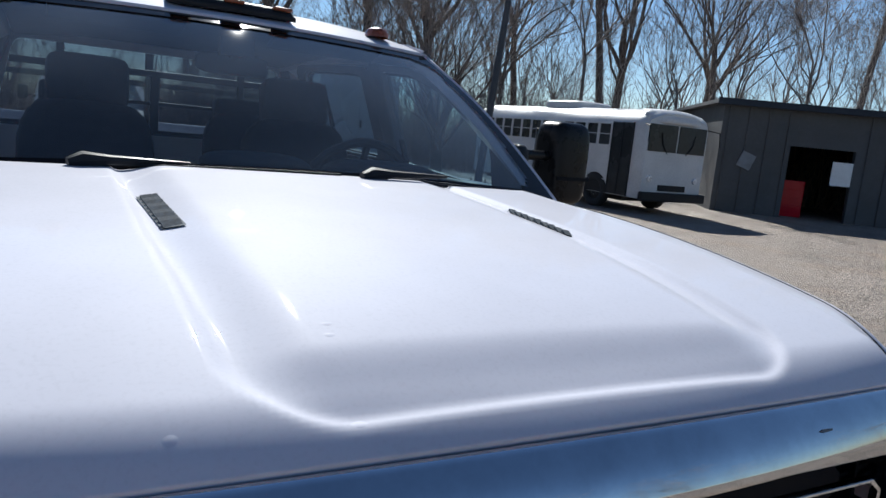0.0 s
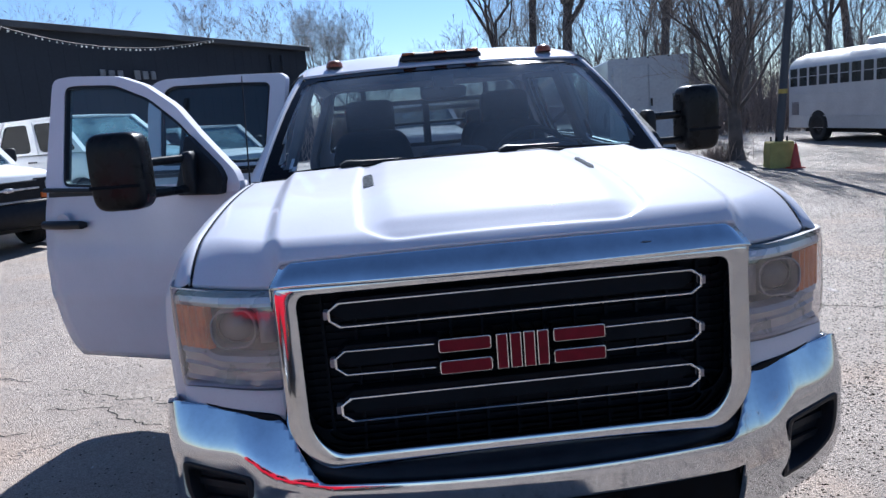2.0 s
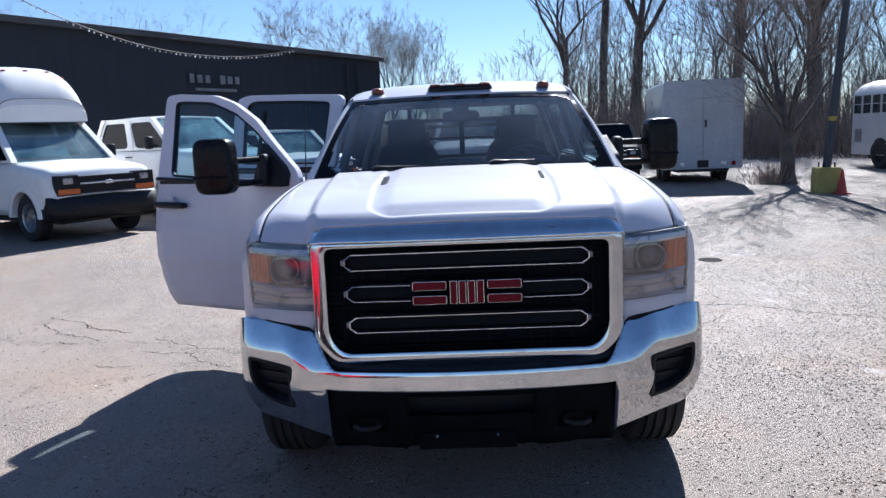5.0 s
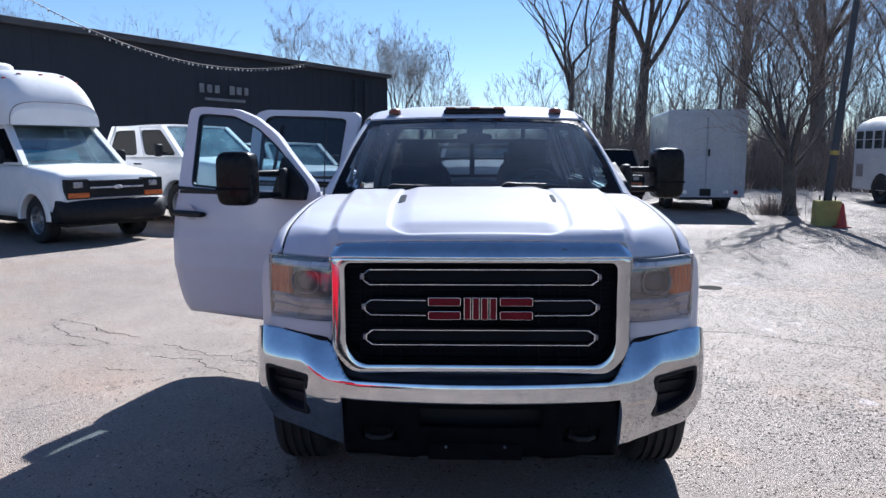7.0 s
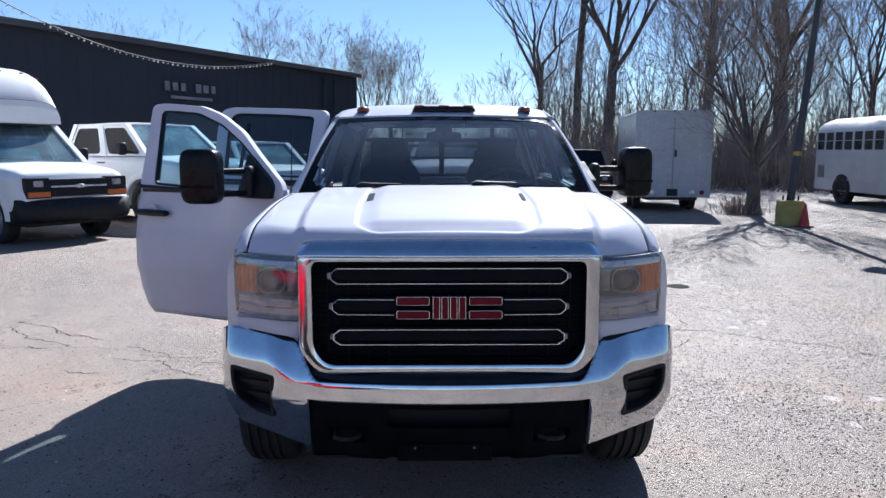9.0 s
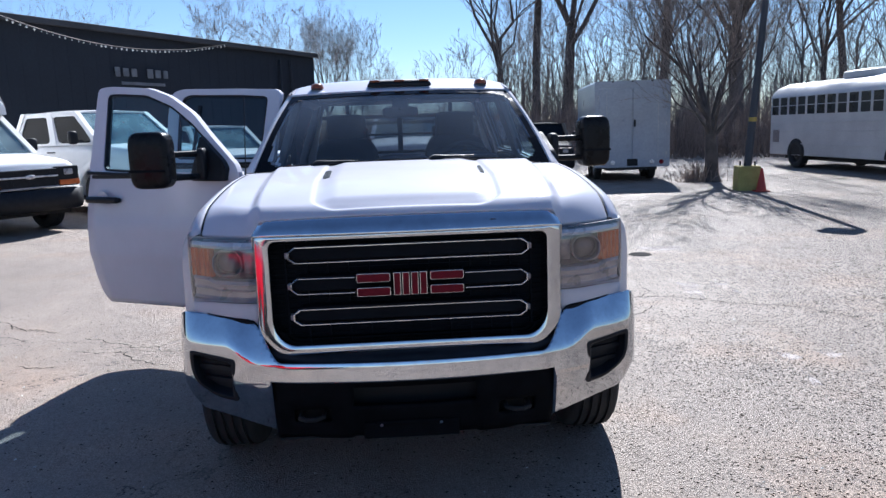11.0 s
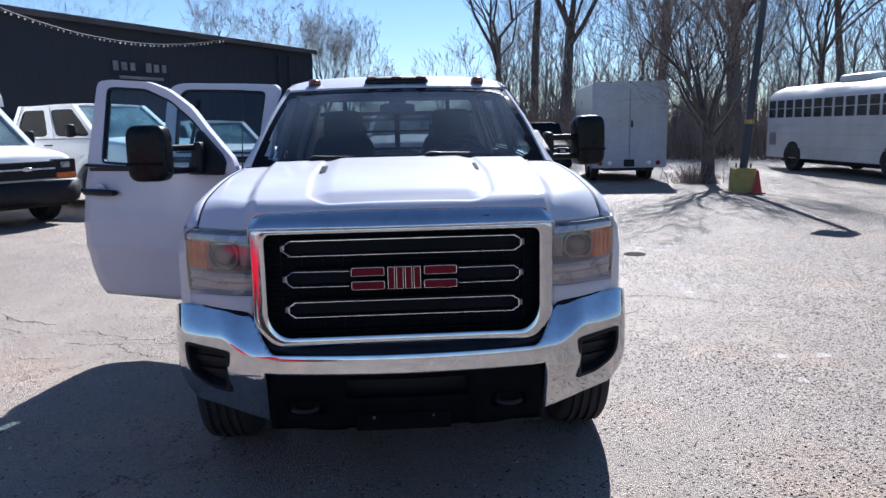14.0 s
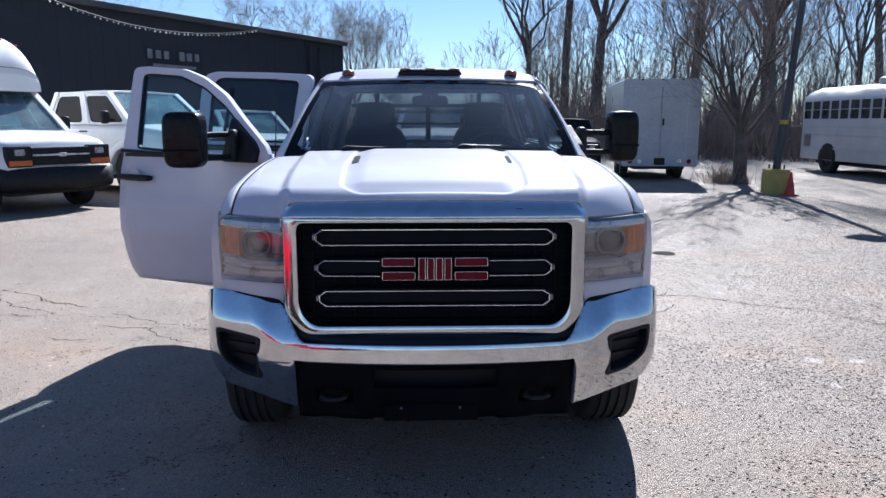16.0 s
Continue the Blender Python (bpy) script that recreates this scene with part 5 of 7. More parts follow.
build_door(False, (0.935, 2.66), (0, 1), (1, 0), "closed white rear door", 0.80)
build_mirror(d1, (-1.435, 1.25, 1.567), -8, (W1(0.25, 0.06, 1.595), W1(0.25, 0.06, 1.455)), (0.235, 0.15, 0.325))
build_mirror(truck, (1.288, 1.86, 1.575), 12, ((0.99, 1.75, 1.60), (0.99, 1.75, 1.475)), (0.210, 0.15, 0.335))


sheet = thing("paper_sheet", "white sheet of paper lying on the dashboard", "paper", at=pose(0.70, 1.50, 1.481, 3, 0, -14))
bm = bmesh.new()
box(bm, (0, 0, 0), (0.15, 0.10, 0.003))
part("page", bm, PAPER, sheet, smooth=False)


# ---- parked vehicles ----
def build_vehicle(name, label, category, at, paint, length=5.6, width=2.0, hood_h=1.15, belt=1.2, height=1.95, nose=1.2, cab_end=3.9, bed=False, tall=0.0, r=0.39, screen=0.75, grille_dark=True, wheelbase=(0.95, 4.4), rear_slope=0.25, sunshade=False, front_trim=None, screen_glass=None):
    """A parked vehicle, its nose towards -y, the origin on the ground below the front bumper."""
    v = thing(name, label, category, at=at)
    h = width / 2
    low = 0.42
    # lower body with wheel openings, lofted across stations from nose to tail
    prof = [(0.05, hood_h - 0.22), (0.14, hood_h - 0.06), (0.35, hood_h), (nose, belt - 0.02), (nose + 0.15, belt)]
    prof += [(cab_end, belt), (length - 0.05, belt if not bed else belt + 0.05), (length, belt - 0.15), (length, low + 0.1)]
    ys = sorted({p[0] for p in prof} | {0.0, 0.08, 0.25} | {k * length / 110 for k in range(111)})
    top = lambda y: float(np.interp(y, [p[0] for p in prof[:8]], [p[1] for p in prof[:8]]))
    bm = bmesh.new()
    rows = []
    for y in ys:
        t = top(y)
        pinch = 0.10 * max(0.0, 1 - y / 0.35) ** 2 + 0.05 * max(0.0, 1 - (length - y) / 0.3) ** 2
        hw = h - pinch
        z3, z4 = low + 0.35 + (t - 0.51 - low) * 0.33, low + 0.35 + (t - 0.51 - low) * 0.66
        rows.append([(-hw + 0.03, y, low), (-hw, y, low + 0.15), (-hw - 0.010, y, low + 0.25), (-hw - 0.015, y, low + 0.35), (-hw - 0.014, y, z3), (-hw - 0.008, y, z4), (-hw, y, t - 0.16), (-hw + 0.05, y, t - 0.04), (-hw + 0.16, y, t), (0, y, t + 0.02),
                     (hw - 0.16, y, t), (hw - 0.05, y, t - 0.04), (hw, y, t - 0.16), (hw + 0.008, y, z4), (hw + 0.014, y, z3), (hw + 0.015, y, low + 0.35), (hw + 0.010, y, low + 0.25), (hw, y, low + 0.15), (hw - 0.03, y, low)])
    grid(bm, rows)
    bm.faces.new([bm.verts.new(p) for p in rows[0]])
    bm.faces.new([bm.verts.new(p) for p in rows[-1]])
    kill = []
    for f in bm.faces:
        c = f.calc_center_median()
        if abs(c.x) > h * 0.8 and any(math.hypot(c.y - a, c.z - r) < r + 0.10 for a in wheelbase):
            kill.append(f)
    bmesh.ops.delete(bm, geom=kill, context='FACES')
    body = part("body", bm, paint, v, solid=0.02)
    for s in (-1, 1):
        for a in wheelbase:
            bm = bmesh.new()
            arc = [-0.25 + (math.pi + 0.5) * k / 24 for k in range(25)]
            grid(bm, [[(s * (h + dx), a + q * math.cos(w), max(r + q * math.sin(w), low - 0.02)) for w in arc] for q, dx in ((r + 0.20, 0.004), (r + 0.17, 0.022), (r + 0.08, 0.030), (r + 0.06, 0.020), (r + 0.06, -0.12))])
            part("arch_lip", bm, paint, body)
    bm = bmesh.new()
    box(bm, (0, length / 2, 0.55), (width - 0.35, length - 0.3, 0.5))
    part("underbody", bm, UNDER, body, smooth=False)
    # cabin: frustum with posts and panes
    y0, y1 = nose + 0.02, cab_end
    b = [(-h + 0.06, y0), (h - 0.06, y0), (h - 0.06, y1), (-h + 0.06, y1)]
    i_ = 0.20
    tp = [(-h + i_, y0 + screen), (h - i_, y0 + screen), (h - i_, y1 - rear_slope), (-h + i_, y1 - rear_slope)]
    zb, zt = belt - 0.01, height - 0.06
    B = [Vector((x, y, zb)) for x, y in b]
    T = [Vector((x, y, zt)) for x, y in tp]
    posts = [(p, q, 0.055, 0.055) for p, q in zip(B, T)]
    posts += [((B[0] + B[3]) / 2, (T[0] + T[3]) / 2, 0.03, 0.08), ((B[1] + B[2]) / 2, (T[1] + T[2]) / 2, 0.03, 0.08)]
    for p, q, dx, dy in posts:
        bm = bmesh.new()
        rows = [[w + Vector((sx * dx, sy * dy, 0)) for sx, sy in ((-1, -1), (1, -1), (1, 1), (-1, 1))] for w in (p, q)]
        for row in rows:
            for w in row:
                w.x = max(-h + 0.02, min(h - 0.02, w.x))
        grid(bm, rows, closed=True)
        part("pillar", bm, paint, body)
    bm = bmesh.new()
    rows = []
    for k in range(9):
        u = k / 8
        y = tp[0][1] - 0.05 + (tp[2][1] - tp[0][1] + 0.10) * u
        up = 0.055 * math.sin(math.pi * (0.06 + 0.88 * u)) ** 0.5
        rows.append([((h - i_ + 0.03) * c, y, zt - 0.01 + up * (1 - abs(c) ** 3)) for c in (-1, -.9, -.6, -.3, 0, .3, .6, .9, 1)])
    grid(bm, rows)
    part("roof", bm, paint, body, solid=0.05)
    quads = [("windscreen", [B[0], B[1], T[1], T[0]]), ("rear_window", [B[2], B[3], T[3], T[2]])]
    for a, c in ((3, 0), (1, 2)):
        mB, mT = (B[a] + B[c]) / 2, (T[a] + T[c]) / 2
        quads += [("side_window", [B[a], mB, mT, T[a]]), ("side_window", [mB, B[c], T[c], mT])]
    for nm, q in quads:
        cen = sum(q, Vector()) / 4
        if nm == "side_window":
            def at_uv(u, w):
                return (q[0] * (1 - u) + q[1] * u) * (1 - w) + (q[3] * (1 - u) + q[2] * u) * w
            out = rounded([(0.0, 0.0), (1.0, 0.0), (1.0, 1.0), (0.0, 1.0)], 0.02, 6)
            inn = rounded([(0.10, 0.06), (0.90, 0.06), (0.90, 0.86), (0.10, 0.86)], 0.12, 6)
            side = Vector((math.copysign(0.012, cen.x), 0, 0))
            bm = bmesh.new()
            grid(bm, [[at_uv(*p) + side for p in out], [at_uv(*p) + side for p in inn], [at_uv(*p) - side for p in inn]], closed=True)
            part("window_surround", bm, paint, body)
            q = [at_uv(*p) for p in inn]
            cen = sum(q, Vector()) / len(q)
        bm = bmesh.new()
        bm.faces.new([bm.verts.new(cen + (w - cen) * 0.99) for w in q])
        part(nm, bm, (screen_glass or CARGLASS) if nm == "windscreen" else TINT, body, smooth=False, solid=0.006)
    # dark seats behind the panes
    for x in (-h * 0.42, h * 0.42):
        bm = bmesh.new()
        superbox(bm, (x, y0 + screen + 0.55, belt + 0.12), (0.5, 0.16, 0.75), 4.0, None, 8)
        part("seat", bm, SEAT, v)
    bm = bmesh.new()
    box(bm, (0, y0 + 0.45, belt - 0.02), (width - 0.3, 0.6, 0.12))
    part("dashboard", bm, INNER, v, smooth=False)
    if sunshade:
        bm = bmesh.new()
        box(bm, (-0.25, y0 + 0.34, belt + 0.15), (0.95, 0.02, 0.22), Euler((radians(-40), 0, 0)).to_matrix())
        part("dash_shade", bm, SHADE_BLUE, v, "teal sunshade on the dashboard", smooth=False)
    # nose: grille, lamps, bumper
    bm = bmesh.new()
    box(bm, (0, -0.01, hood_h - 0.30), (width * 0.52, 0.10, 0.30))
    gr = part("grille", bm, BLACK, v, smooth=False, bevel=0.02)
    bm = bmesh.new()
    box(bm, (0, -0.065, hood_h - 0.27), (width * 0.50, 0.03, 0.03))
    part("grille_bar", bm, LAMP_CHROME, gr, smooth=False, bevel=0.008)
    bm = bmesh.new()
    superbox(bm, (0, -0.085, hood_h - 0.27), (0.17, 0.03, 0.07), 2.5, None, 8)
    part("badge", bm, LAMP_CHROME, gr)
    bm = bmesh.new()
    box(bm, (0, -0.062, hood_h - 0.445), (width * 0.50, 0.03, 0.022))
    part("grille_lip", bm, LAMP_SILVER, gr, smooth=False, bevel=0.006)
    for k in range(4):
        bm = bmesh.new()
        box(bm, (0, -0.060, hood_h - 0.20 - 0.062 * k), (width * 0.49, 0.02, 0.012))
        part("grille_slat", bm, BLACK, gr, smooth=False)
    for s in (-1, 1):
        hl = new("headlight")
        hl.parent = v
        bm = bmesh.new()
        box(bm, (s * width * 0.352, 0.02, hood_h - 0.29), (width * 0.20, 0.14, 0.33))
        part("lamp_surround", bm, BLACK, hl, smooth=False, bevel=0.02)
        bm = bmesh.new()
        box(bm, (s * width * 0.352, -0.05, hood_h - 0.22), (width * 0.085, 0.04, 0.10))
        part("lamp_glass", bm, LAMP_SILVER, hl, smooth=False, bevel=0.02)
        bm = bmesh.new()
        box(bm, (s * width * 0.352, -0.045, hood_h - 0.39), (width * 0.185, 0.06, 0.085))
        part("turn_signal", bm, AMBER, hl, smooth=False, bevel=0.01)
        mir = new("door_mirror")
        mir.parent = v
        bm = bmesh.new()
        superbox(bm, (s * (h + 0.16), y0 + 0.42, belt + 0.13), (0.17, 0.12, 0.25), 4.0, None, 8)
        part("mirror_shell", bm, BLACK, mir)
        bm = bmesh.new()
        tube(bm, [(s * (h - 0.04), y0 + 0.40, belt + 0.06), (s * (h + 0.12), y0 + 0.42, belt + 0.08)], 0.025, 6)
        part("mirror_arm", bm, BLACK, mir)
    bm = bmesh.new()
    rows = []
    wrap = [(-h - 0.015, 0.5), (-h - 0.01, 0.25)] + [(h * (2 * k / 12 - 1), -0.13 + 0.13 * abs(2 * k / 12 - 1) ** 4) for k in range(13)] + [(h + 0.01, 0.25), (h + 0.015, 0.5)]
    for x, y in wrap:
        rows.append([(x * 0.985, y + 0.09, 0.75), (x * 0.985, y, 0.72), (x * 0.985, y, 0.50), (x * 0.97, y + 0.03, 0.40), (x * 0.95, y + 0.16, 0.36)])
    grid(bm, rows)
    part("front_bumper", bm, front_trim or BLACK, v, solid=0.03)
    bm = bmesh.new()
    box(bm, (0, length + 0.04, 0.56), (width * 0.95, 0.12, 0.16))
    part("rear_bumper", bm, front_trim or BLACK, v, smooth=False, bevel=0.03)
    for s in (-1, 1):
        for a in wheelbase:
            wheel(v, s * (h - 0.15), a, r, 0.25, s, STEEL)
        bm = bmesh.new()
        tube(bm, [(s * (h + 0.008), y0 + 1.18, belt - 0.14), (s * (h + 0.02), y0 + 1.22, belt - 0.14), (s * (h + 0.02), y0 + 1.36, belt - 0.14), (s * (h + 0.008), y0 + 1.40, belt - 0.14)], 0.014, 6)
        part("door_handle", bm, BLACK, body)
    if tall:
        # raised fibreglass roof
        bm = bmesh.new()
        rows = []
        for k in range(31):
            u = (k / 30) ** 1.8
            y = y0 + screen - 0.28 + u * (length - y0 - screen + 0.2)
            rise = (tall + 0.08) * (1 - (1 - min(1, 0.03 + u * 3.6)) ** 2.8) ** 0.5
            w = h - 0.05 - 0.10 * (1 - min(1, u * 6))
            th = [math.pi * (1 - i / 16) for i in range(17)]
            rows.append([(w * math.copysign(abs(math.cos(a)) ** 0.5, math.cos(a)), y, height - 0.10 + rise * math.sin(a) ** 0.62) for a in th])
        grid(bm, rows)
        bm.faces.new([bm.verts.new(p) for p in rows[-1]])
        bm.faces.new([bm.verts.new(p) for p in rows[0]])
        top_ob = part("raised_roof", bm, paint, v, "bulging white raised roof")
        bm = bmesh.new()
        tube(bm, [Vector(p) * 1.0 + Vector((0, -0.004, 0.006)) for p in rows[2]], 0.010, 6)
        part("roof_seam", bm, LAMP_GREY, top_ob)
        for x in (-0.62, -0.22, 0.0, 0.22, 0.62):
            bm = bmesh.new()
            i = min(range(17), key=lambda k: abs(rows[9][k][0] - x))
            superbox(bm, rows[9][i], (0.09, 0.05, 0.035), 2.5, None, 6)
            part("marker_lamp", bm, ORANGE, top_ob)
        bm = bmesh.new()
        superbox(bm, (-0.1, y0 + screen + 2.6, height + tall + 0.10), (1.1, 1.3, 0.34), 3.5, None, 12)
        part("roof_unit", bm, paint, top_ob, "white roof air unit")
        bm = bmesh.new()
        for s in (-1, 1):
            box(bm, (s * (h - 0.04), (cab_end + length) / 2, (belt + height) / 2), (0.06, length - cab_end, height - belt + 0.1))
        box(bm, (0, length - 0.05, (belt + height) / 2), (width - 0.1, 0.06, height - belt + 0.1))
        part("rear_sides", bm, paint, body, smooth=False)
    return v


def heading(x, y, fx, fy, s=1.0):
    """Pose with the nose (-y) turned towards (fx, fy)."""
    return pose(x, y, 0, 0, 0, math.degrees(math.atan2(fx, -fy))) @ Matrix.Diagonal((s, s, s, 1))


build_vehicle("passenger_van", "white raised-roof passenger van with black bumper and amber lamps", "van", heading(-6.82, 10.75, 0.825, -0.565, 1.13), FLEET, length=6.2, width=1.90, hood_h=1.22, belt=1.33, height=2.12, nose=1.25, cab_end=3.1, tall=0.97, screen=0.85, r=0.39, wheelbase=(0.92, 4.6), rear_slope=0.0, sunshade=True, screen_glass=VANGLASS)
build_vehicle("pickup_truck", "white crew-cab pickup parked beside the dark building", "pickup truck", heading(-4.8, 13.9, 0.87, -0.50, 1.19), FLEET, length=5.4, width=2.02, hood_h=1.25, belt=1.36, height=2.05, nose=1.2, cab_end=3.7, bed=True, r=0.43, wheelbase=(1.3, 4.7), front_trim=LAMP_CHROME)
build_vehicle("sport_utility_vehicle", "white sport utility vehicle parked by the building", "car", heading(-3.8, 17.0, 0.64, -0.77, 1.15), FLEET, length=4.9, width=1.9, hood_h=1.08, belt=1.16, height=1.78, nose=1.25, cab_end=4.6, r=0.36, wheelbase=(0.9, 3.7))
build_vehicle("sport_utility_vehicle", "white sport utility vehicle parked behind the truck", "car", heading(0.35, 14.3, 0.02, -1.0, 1.1), FLEET, length=4.9, width=1.95, hood_h=1.27, belt=1.38, height=1.92, nose=1.25, cab_end=4.6, r=0.38, wheelbase=(0.9, 3.8))
build_vehicle("sport_utility_vehicle", "black off-road vehicle parked beyond the truck", "car", heading(4.4, 19.0, -0.15, -1.0), DARKPAINT, length=4.4, width=1.85, hood_h=1.12, belt=1.2, height=1.8, nose=1.3, cab_end=4.1, r=0.38, wheelbase=(0.8, 3.4), screen_glass=TINT)
build_vehicle("sedan", "red sedan parked across the lot", "car", heading(-1.7, -4.3, 1.0, 0.06), REDPAINT, length=4.7, width=1.85, hood_h=1.0, belt=1.06, height=1.5, nose=1.3, cab_end=4.1, r=0.33, wheelbase=(0.9, 3.6))


# ---- enclosed trailer ----
def build_trailer():
    t = thing("cargo_trailer", "white enclosed box trailer with double rear doors", "trailer", at=pose(6.64, 17.5, 0, 0, 0, -6.5))
    bm = bmesh.new()
    rows = []
    for y, w, z1 in ((0.0, 1.06, 2.85), (3.6, 1.06, 2.83), (4.1, 0.8, 2.70), (4.6, 0.25, 2.5)):
        rows.append([(-w, y, 0.45), (-w, y, z1 - 0.05), (-w + 0.05, y, z1), (w - 0.05, y, z1), (w, y, z1 - 0.05), (w, y, 0.45)])
    grid(bm, rows, closed=True)
    bm.faces.new([bm.verts.new(p) for p in rows[-1]])
    bm.faces.new([bm.verts.new(p) for p in rows[0]])
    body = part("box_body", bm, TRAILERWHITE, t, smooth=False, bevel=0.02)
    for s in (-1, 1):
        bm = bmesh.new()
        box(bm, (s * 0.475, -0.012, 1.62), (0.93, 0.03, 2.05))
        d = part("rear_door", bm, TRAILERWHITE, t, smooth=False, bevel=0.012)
        for z in (0.8, 1.62, 2.4):
            bm = bmesh.new()
            tube(bm, [(s * 0.955, -0.02, z - 0.05), (s * 0.955, -0.02, z + 0.05)], 0.018, 8)
            part("hinge", bm, STEEL, d)
        bm = bmesh.new()
        box(bm, (s * 0.72, -0.032, 1.62), (0.012, 0.012, 1.9))
        part("lock_rod", bm, STEEL, d, smooth=False)
        for x, m in ((0.55, LAMP_CHROME), (0.82, RED_ENAMEL)):
            bm = bmesh.new()
            lathe(bm, [(-0.03, 0.001), (-0.028, 0.05), (-0.01, 0.065), (0, 0.065)], (s * x, -0.03, 0.56), 'y', 16)
            part("tail_lamp", bm, m, t)
    bm = bmesh.new()
    box(bm, (0.06, -0.05, 1.66), (0.05, 0.05, 0.20))
    part("latch", bm, BLACK, t, smooth=False, bevel=0.01)
    bm = bmesh.new()
    box(bm, (0, 0.0, 0.53), (2.08, 0.06, 0.22))
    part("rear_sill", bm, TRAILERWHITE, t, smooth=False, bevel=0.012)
    bm = bmesh.new()
    box(bm, (0.0, -0.03, 0.56), (0.30, 0.03, 0.20))
    part("plate_holder", bm, BLACK, t, smooth=False)
    bm = bmesh.new()
    box(bm, (0, 2.2, 0.40), (1.4, 4.4, 0.12))
    tube(bm, [(-0.9, 1.7, 0.35), (0.9, 1.7, 0.35)], 0.05, 8)
    tube(bm, [(0, 4.4, 0.42), (0, 5.4, 0.42), (0, 5.5, 0.0)], 0.05, 8)
    part("frame", bm, UNDER, t, smooth=False)
    for s in (-1, 1):
        for y in (1.3, 2.1):
            wheel(t, s * 0.80, y, 0.34, 0.21, s, STEEL)
    for x in (-0.55, 0.0, 0.55):
        bm = bmesh.new()
        superbox(bm, (x, 0.02, 2.83), (0.08, 0.05, 0.05), 3.0, None, 6)
        part("marker_lamp", bm, UNDER, t)


build_trailer()


# ---- bus ----
def build_bus():
    b = thing("bus", "long white bus with a row of small dark windows", "bus", at=pose(14.40, 13.85, 0, 0, 0, 0))
    L, h, top = 8.6, 1.2, 2.80
    bm = bmesh.new()
    rows = []
    for y, q in ((0.0, 0.10), (0.10, 0.03), (0.35, 0.0), (L - 0.3, 0.0), (L - 0.08, 0.03), (L, 0.12)):
        w = h - q
        rows.append([(-w, y, 0.42), (-w, y, 1.45), (-w, y, 2.35), (-w + 0.05, y, 2.50), (-w + 0.22, y, 2.68 - q), (-w + 0.55, y, top - q), (0, y, top + 0.04 - q),
                     (w - 0.55, y, top - q), (w - 0.22, y, 2.68 - q), (w - 0.05, y, 2.50), (w, y, 2.35), (w, y, 1.45), (w, y, 0.42)])
    grid(bm, rows, closed=True)
    bm.faces.new([bm.verts.new(p) for p in rows[-1]])
    bm.faces.new([bm.verts.new(p) for p in rows[0]])
    body = part("body", bm, BUSWHITE, b, bevel=0.02)
    n = 13
    for s in (-1, 1):
        for k in range(n):
            y = 1.55 + (L - 2.0) * k / (n - 1)
            w = new("side_window")
            w.parent = b
            bm = bmesh.new()
            o = rounded([(y - 0.245, 1.74), (y + 0.245, 1.74), (y + 0.245, 2.36), (y - 0.245, 2.36)], 0.04, 3)
            i_ = shrink(o, 0.025)
            rows = [[(s * (h + dx), yy, z) for yy, z in poly] for poly, dx in ((o, -0.004), (o, 0.014), (i_, 0.014), (i_, -0.004))]
            grid(bm, rows, closed=True)
            part("window_frame", bm, BUSWHITE, w)
            bm = bmesh.new()
            bm.faces.new([bm.verts.new((s * (h + 0.005), yy, z)) for yy, z in i_])
            part("pane", bm, BUSGLASS, w, smooth=False)
            bm = bmesh.new()
            box(bm, (s * (h + 0.009), y, 2.06), (0.012, 0.44, 0.022))
            part("sash_bar", bm, BUSWHITE, w, smooth=False)
        for z in (1.50, 1.22, 0.80):
            bm = bmesh.new()
            box(bm, (s * (h + 0.008), L / 2 + 0.4, z), (0.02, L - 1.2, 0.03))
            part("rub_rail", bm, BUSWHITE, body, smooth=False, bevel=0.006)
    # front
    for s in (-1, 1):
        bm = bmesh.new()
        box(bm, (s * 0.54, -0.012, 2.06), (1.02, 0.03, 0.72))
        part("windscreen", bm, BUSGLASS, b, smooth=False, bevel=0.02)
        bm = bmesh.new()
        lathe(bm, [(-0.04, 0.001), (-0.035, 0.08), (0, 0.10)], (s * 0.85, 0.0, 0.98), 'y', 16)
        part("headlight", bm, LAMP_CHROME, b)
        bm = bmesh.new()
        tube(bm, [(s * 0.35, -0.03, 1.66), (s * 0.55, -0.045, 1.9), (s * 0.62, -0.04, 2.2)], 0.015, 6)
        part("wiper", bm, BLACK, b)
        bm = bmesh.new()
        tube(bm, [(s * 1.15, 0.05, 2.4), (s * 1.30, -0.25, 2.35), (s * 1.32, -0.28, 1.95)], 0.02, 6)
        part("mirror_arm", bm, BLACK, b)
    bm = bmesh.new()
    rows = []
    for z, y in ((2.44, -0.02), (2.52, -0.05), (2.64, -0.02), (2.77, 0.12), (2.84, 0.35)):
        hw = 1.10 - max(0, z - 2.7) * 0.9
        rows.append([(hw * c, y + 0.10 * abs(c) ** 3, z - 0.05 * abs(c) ** 3) for c in (-1, -.8, -.4, 0, .4, .8, 1)])
    grid(bm, rows)
    part("front_cap", bm, BUSWHITE, b, solid=0.02)
    bm = bmesh.new()
    box(bm, (0, -0.08, 0.50), (2.35, 0.18, 0.24))
    part("front_bumper", bm, BLACK, b, smooth=False, bevel=0.03)
    bm = bmesh.new()
    box(bm, (0, -0.02, 0.74), (1.0, 0.03, 0.16))
    part("lower_grille", bm, BLACK, b, smooth=False)
    # entry door on the side towards the lot
    bm = bmesh.new()
    box(bm, (-h - 0.004, 0.82, 1.42), (0.03, 0.80, 1.95))
    door = part("entry_door", bm, BUSGLASS, b, "dark glazed entry door", smooth=False)
    for y in (0.42, 0.82, 1.22):
        bm = bmesh.new()
        box(bm, (-h - 0.012, y, 1.42), (0.03, 0.04, 1.97))
        part("door_post", bm, BLACK, door, smooth=False)
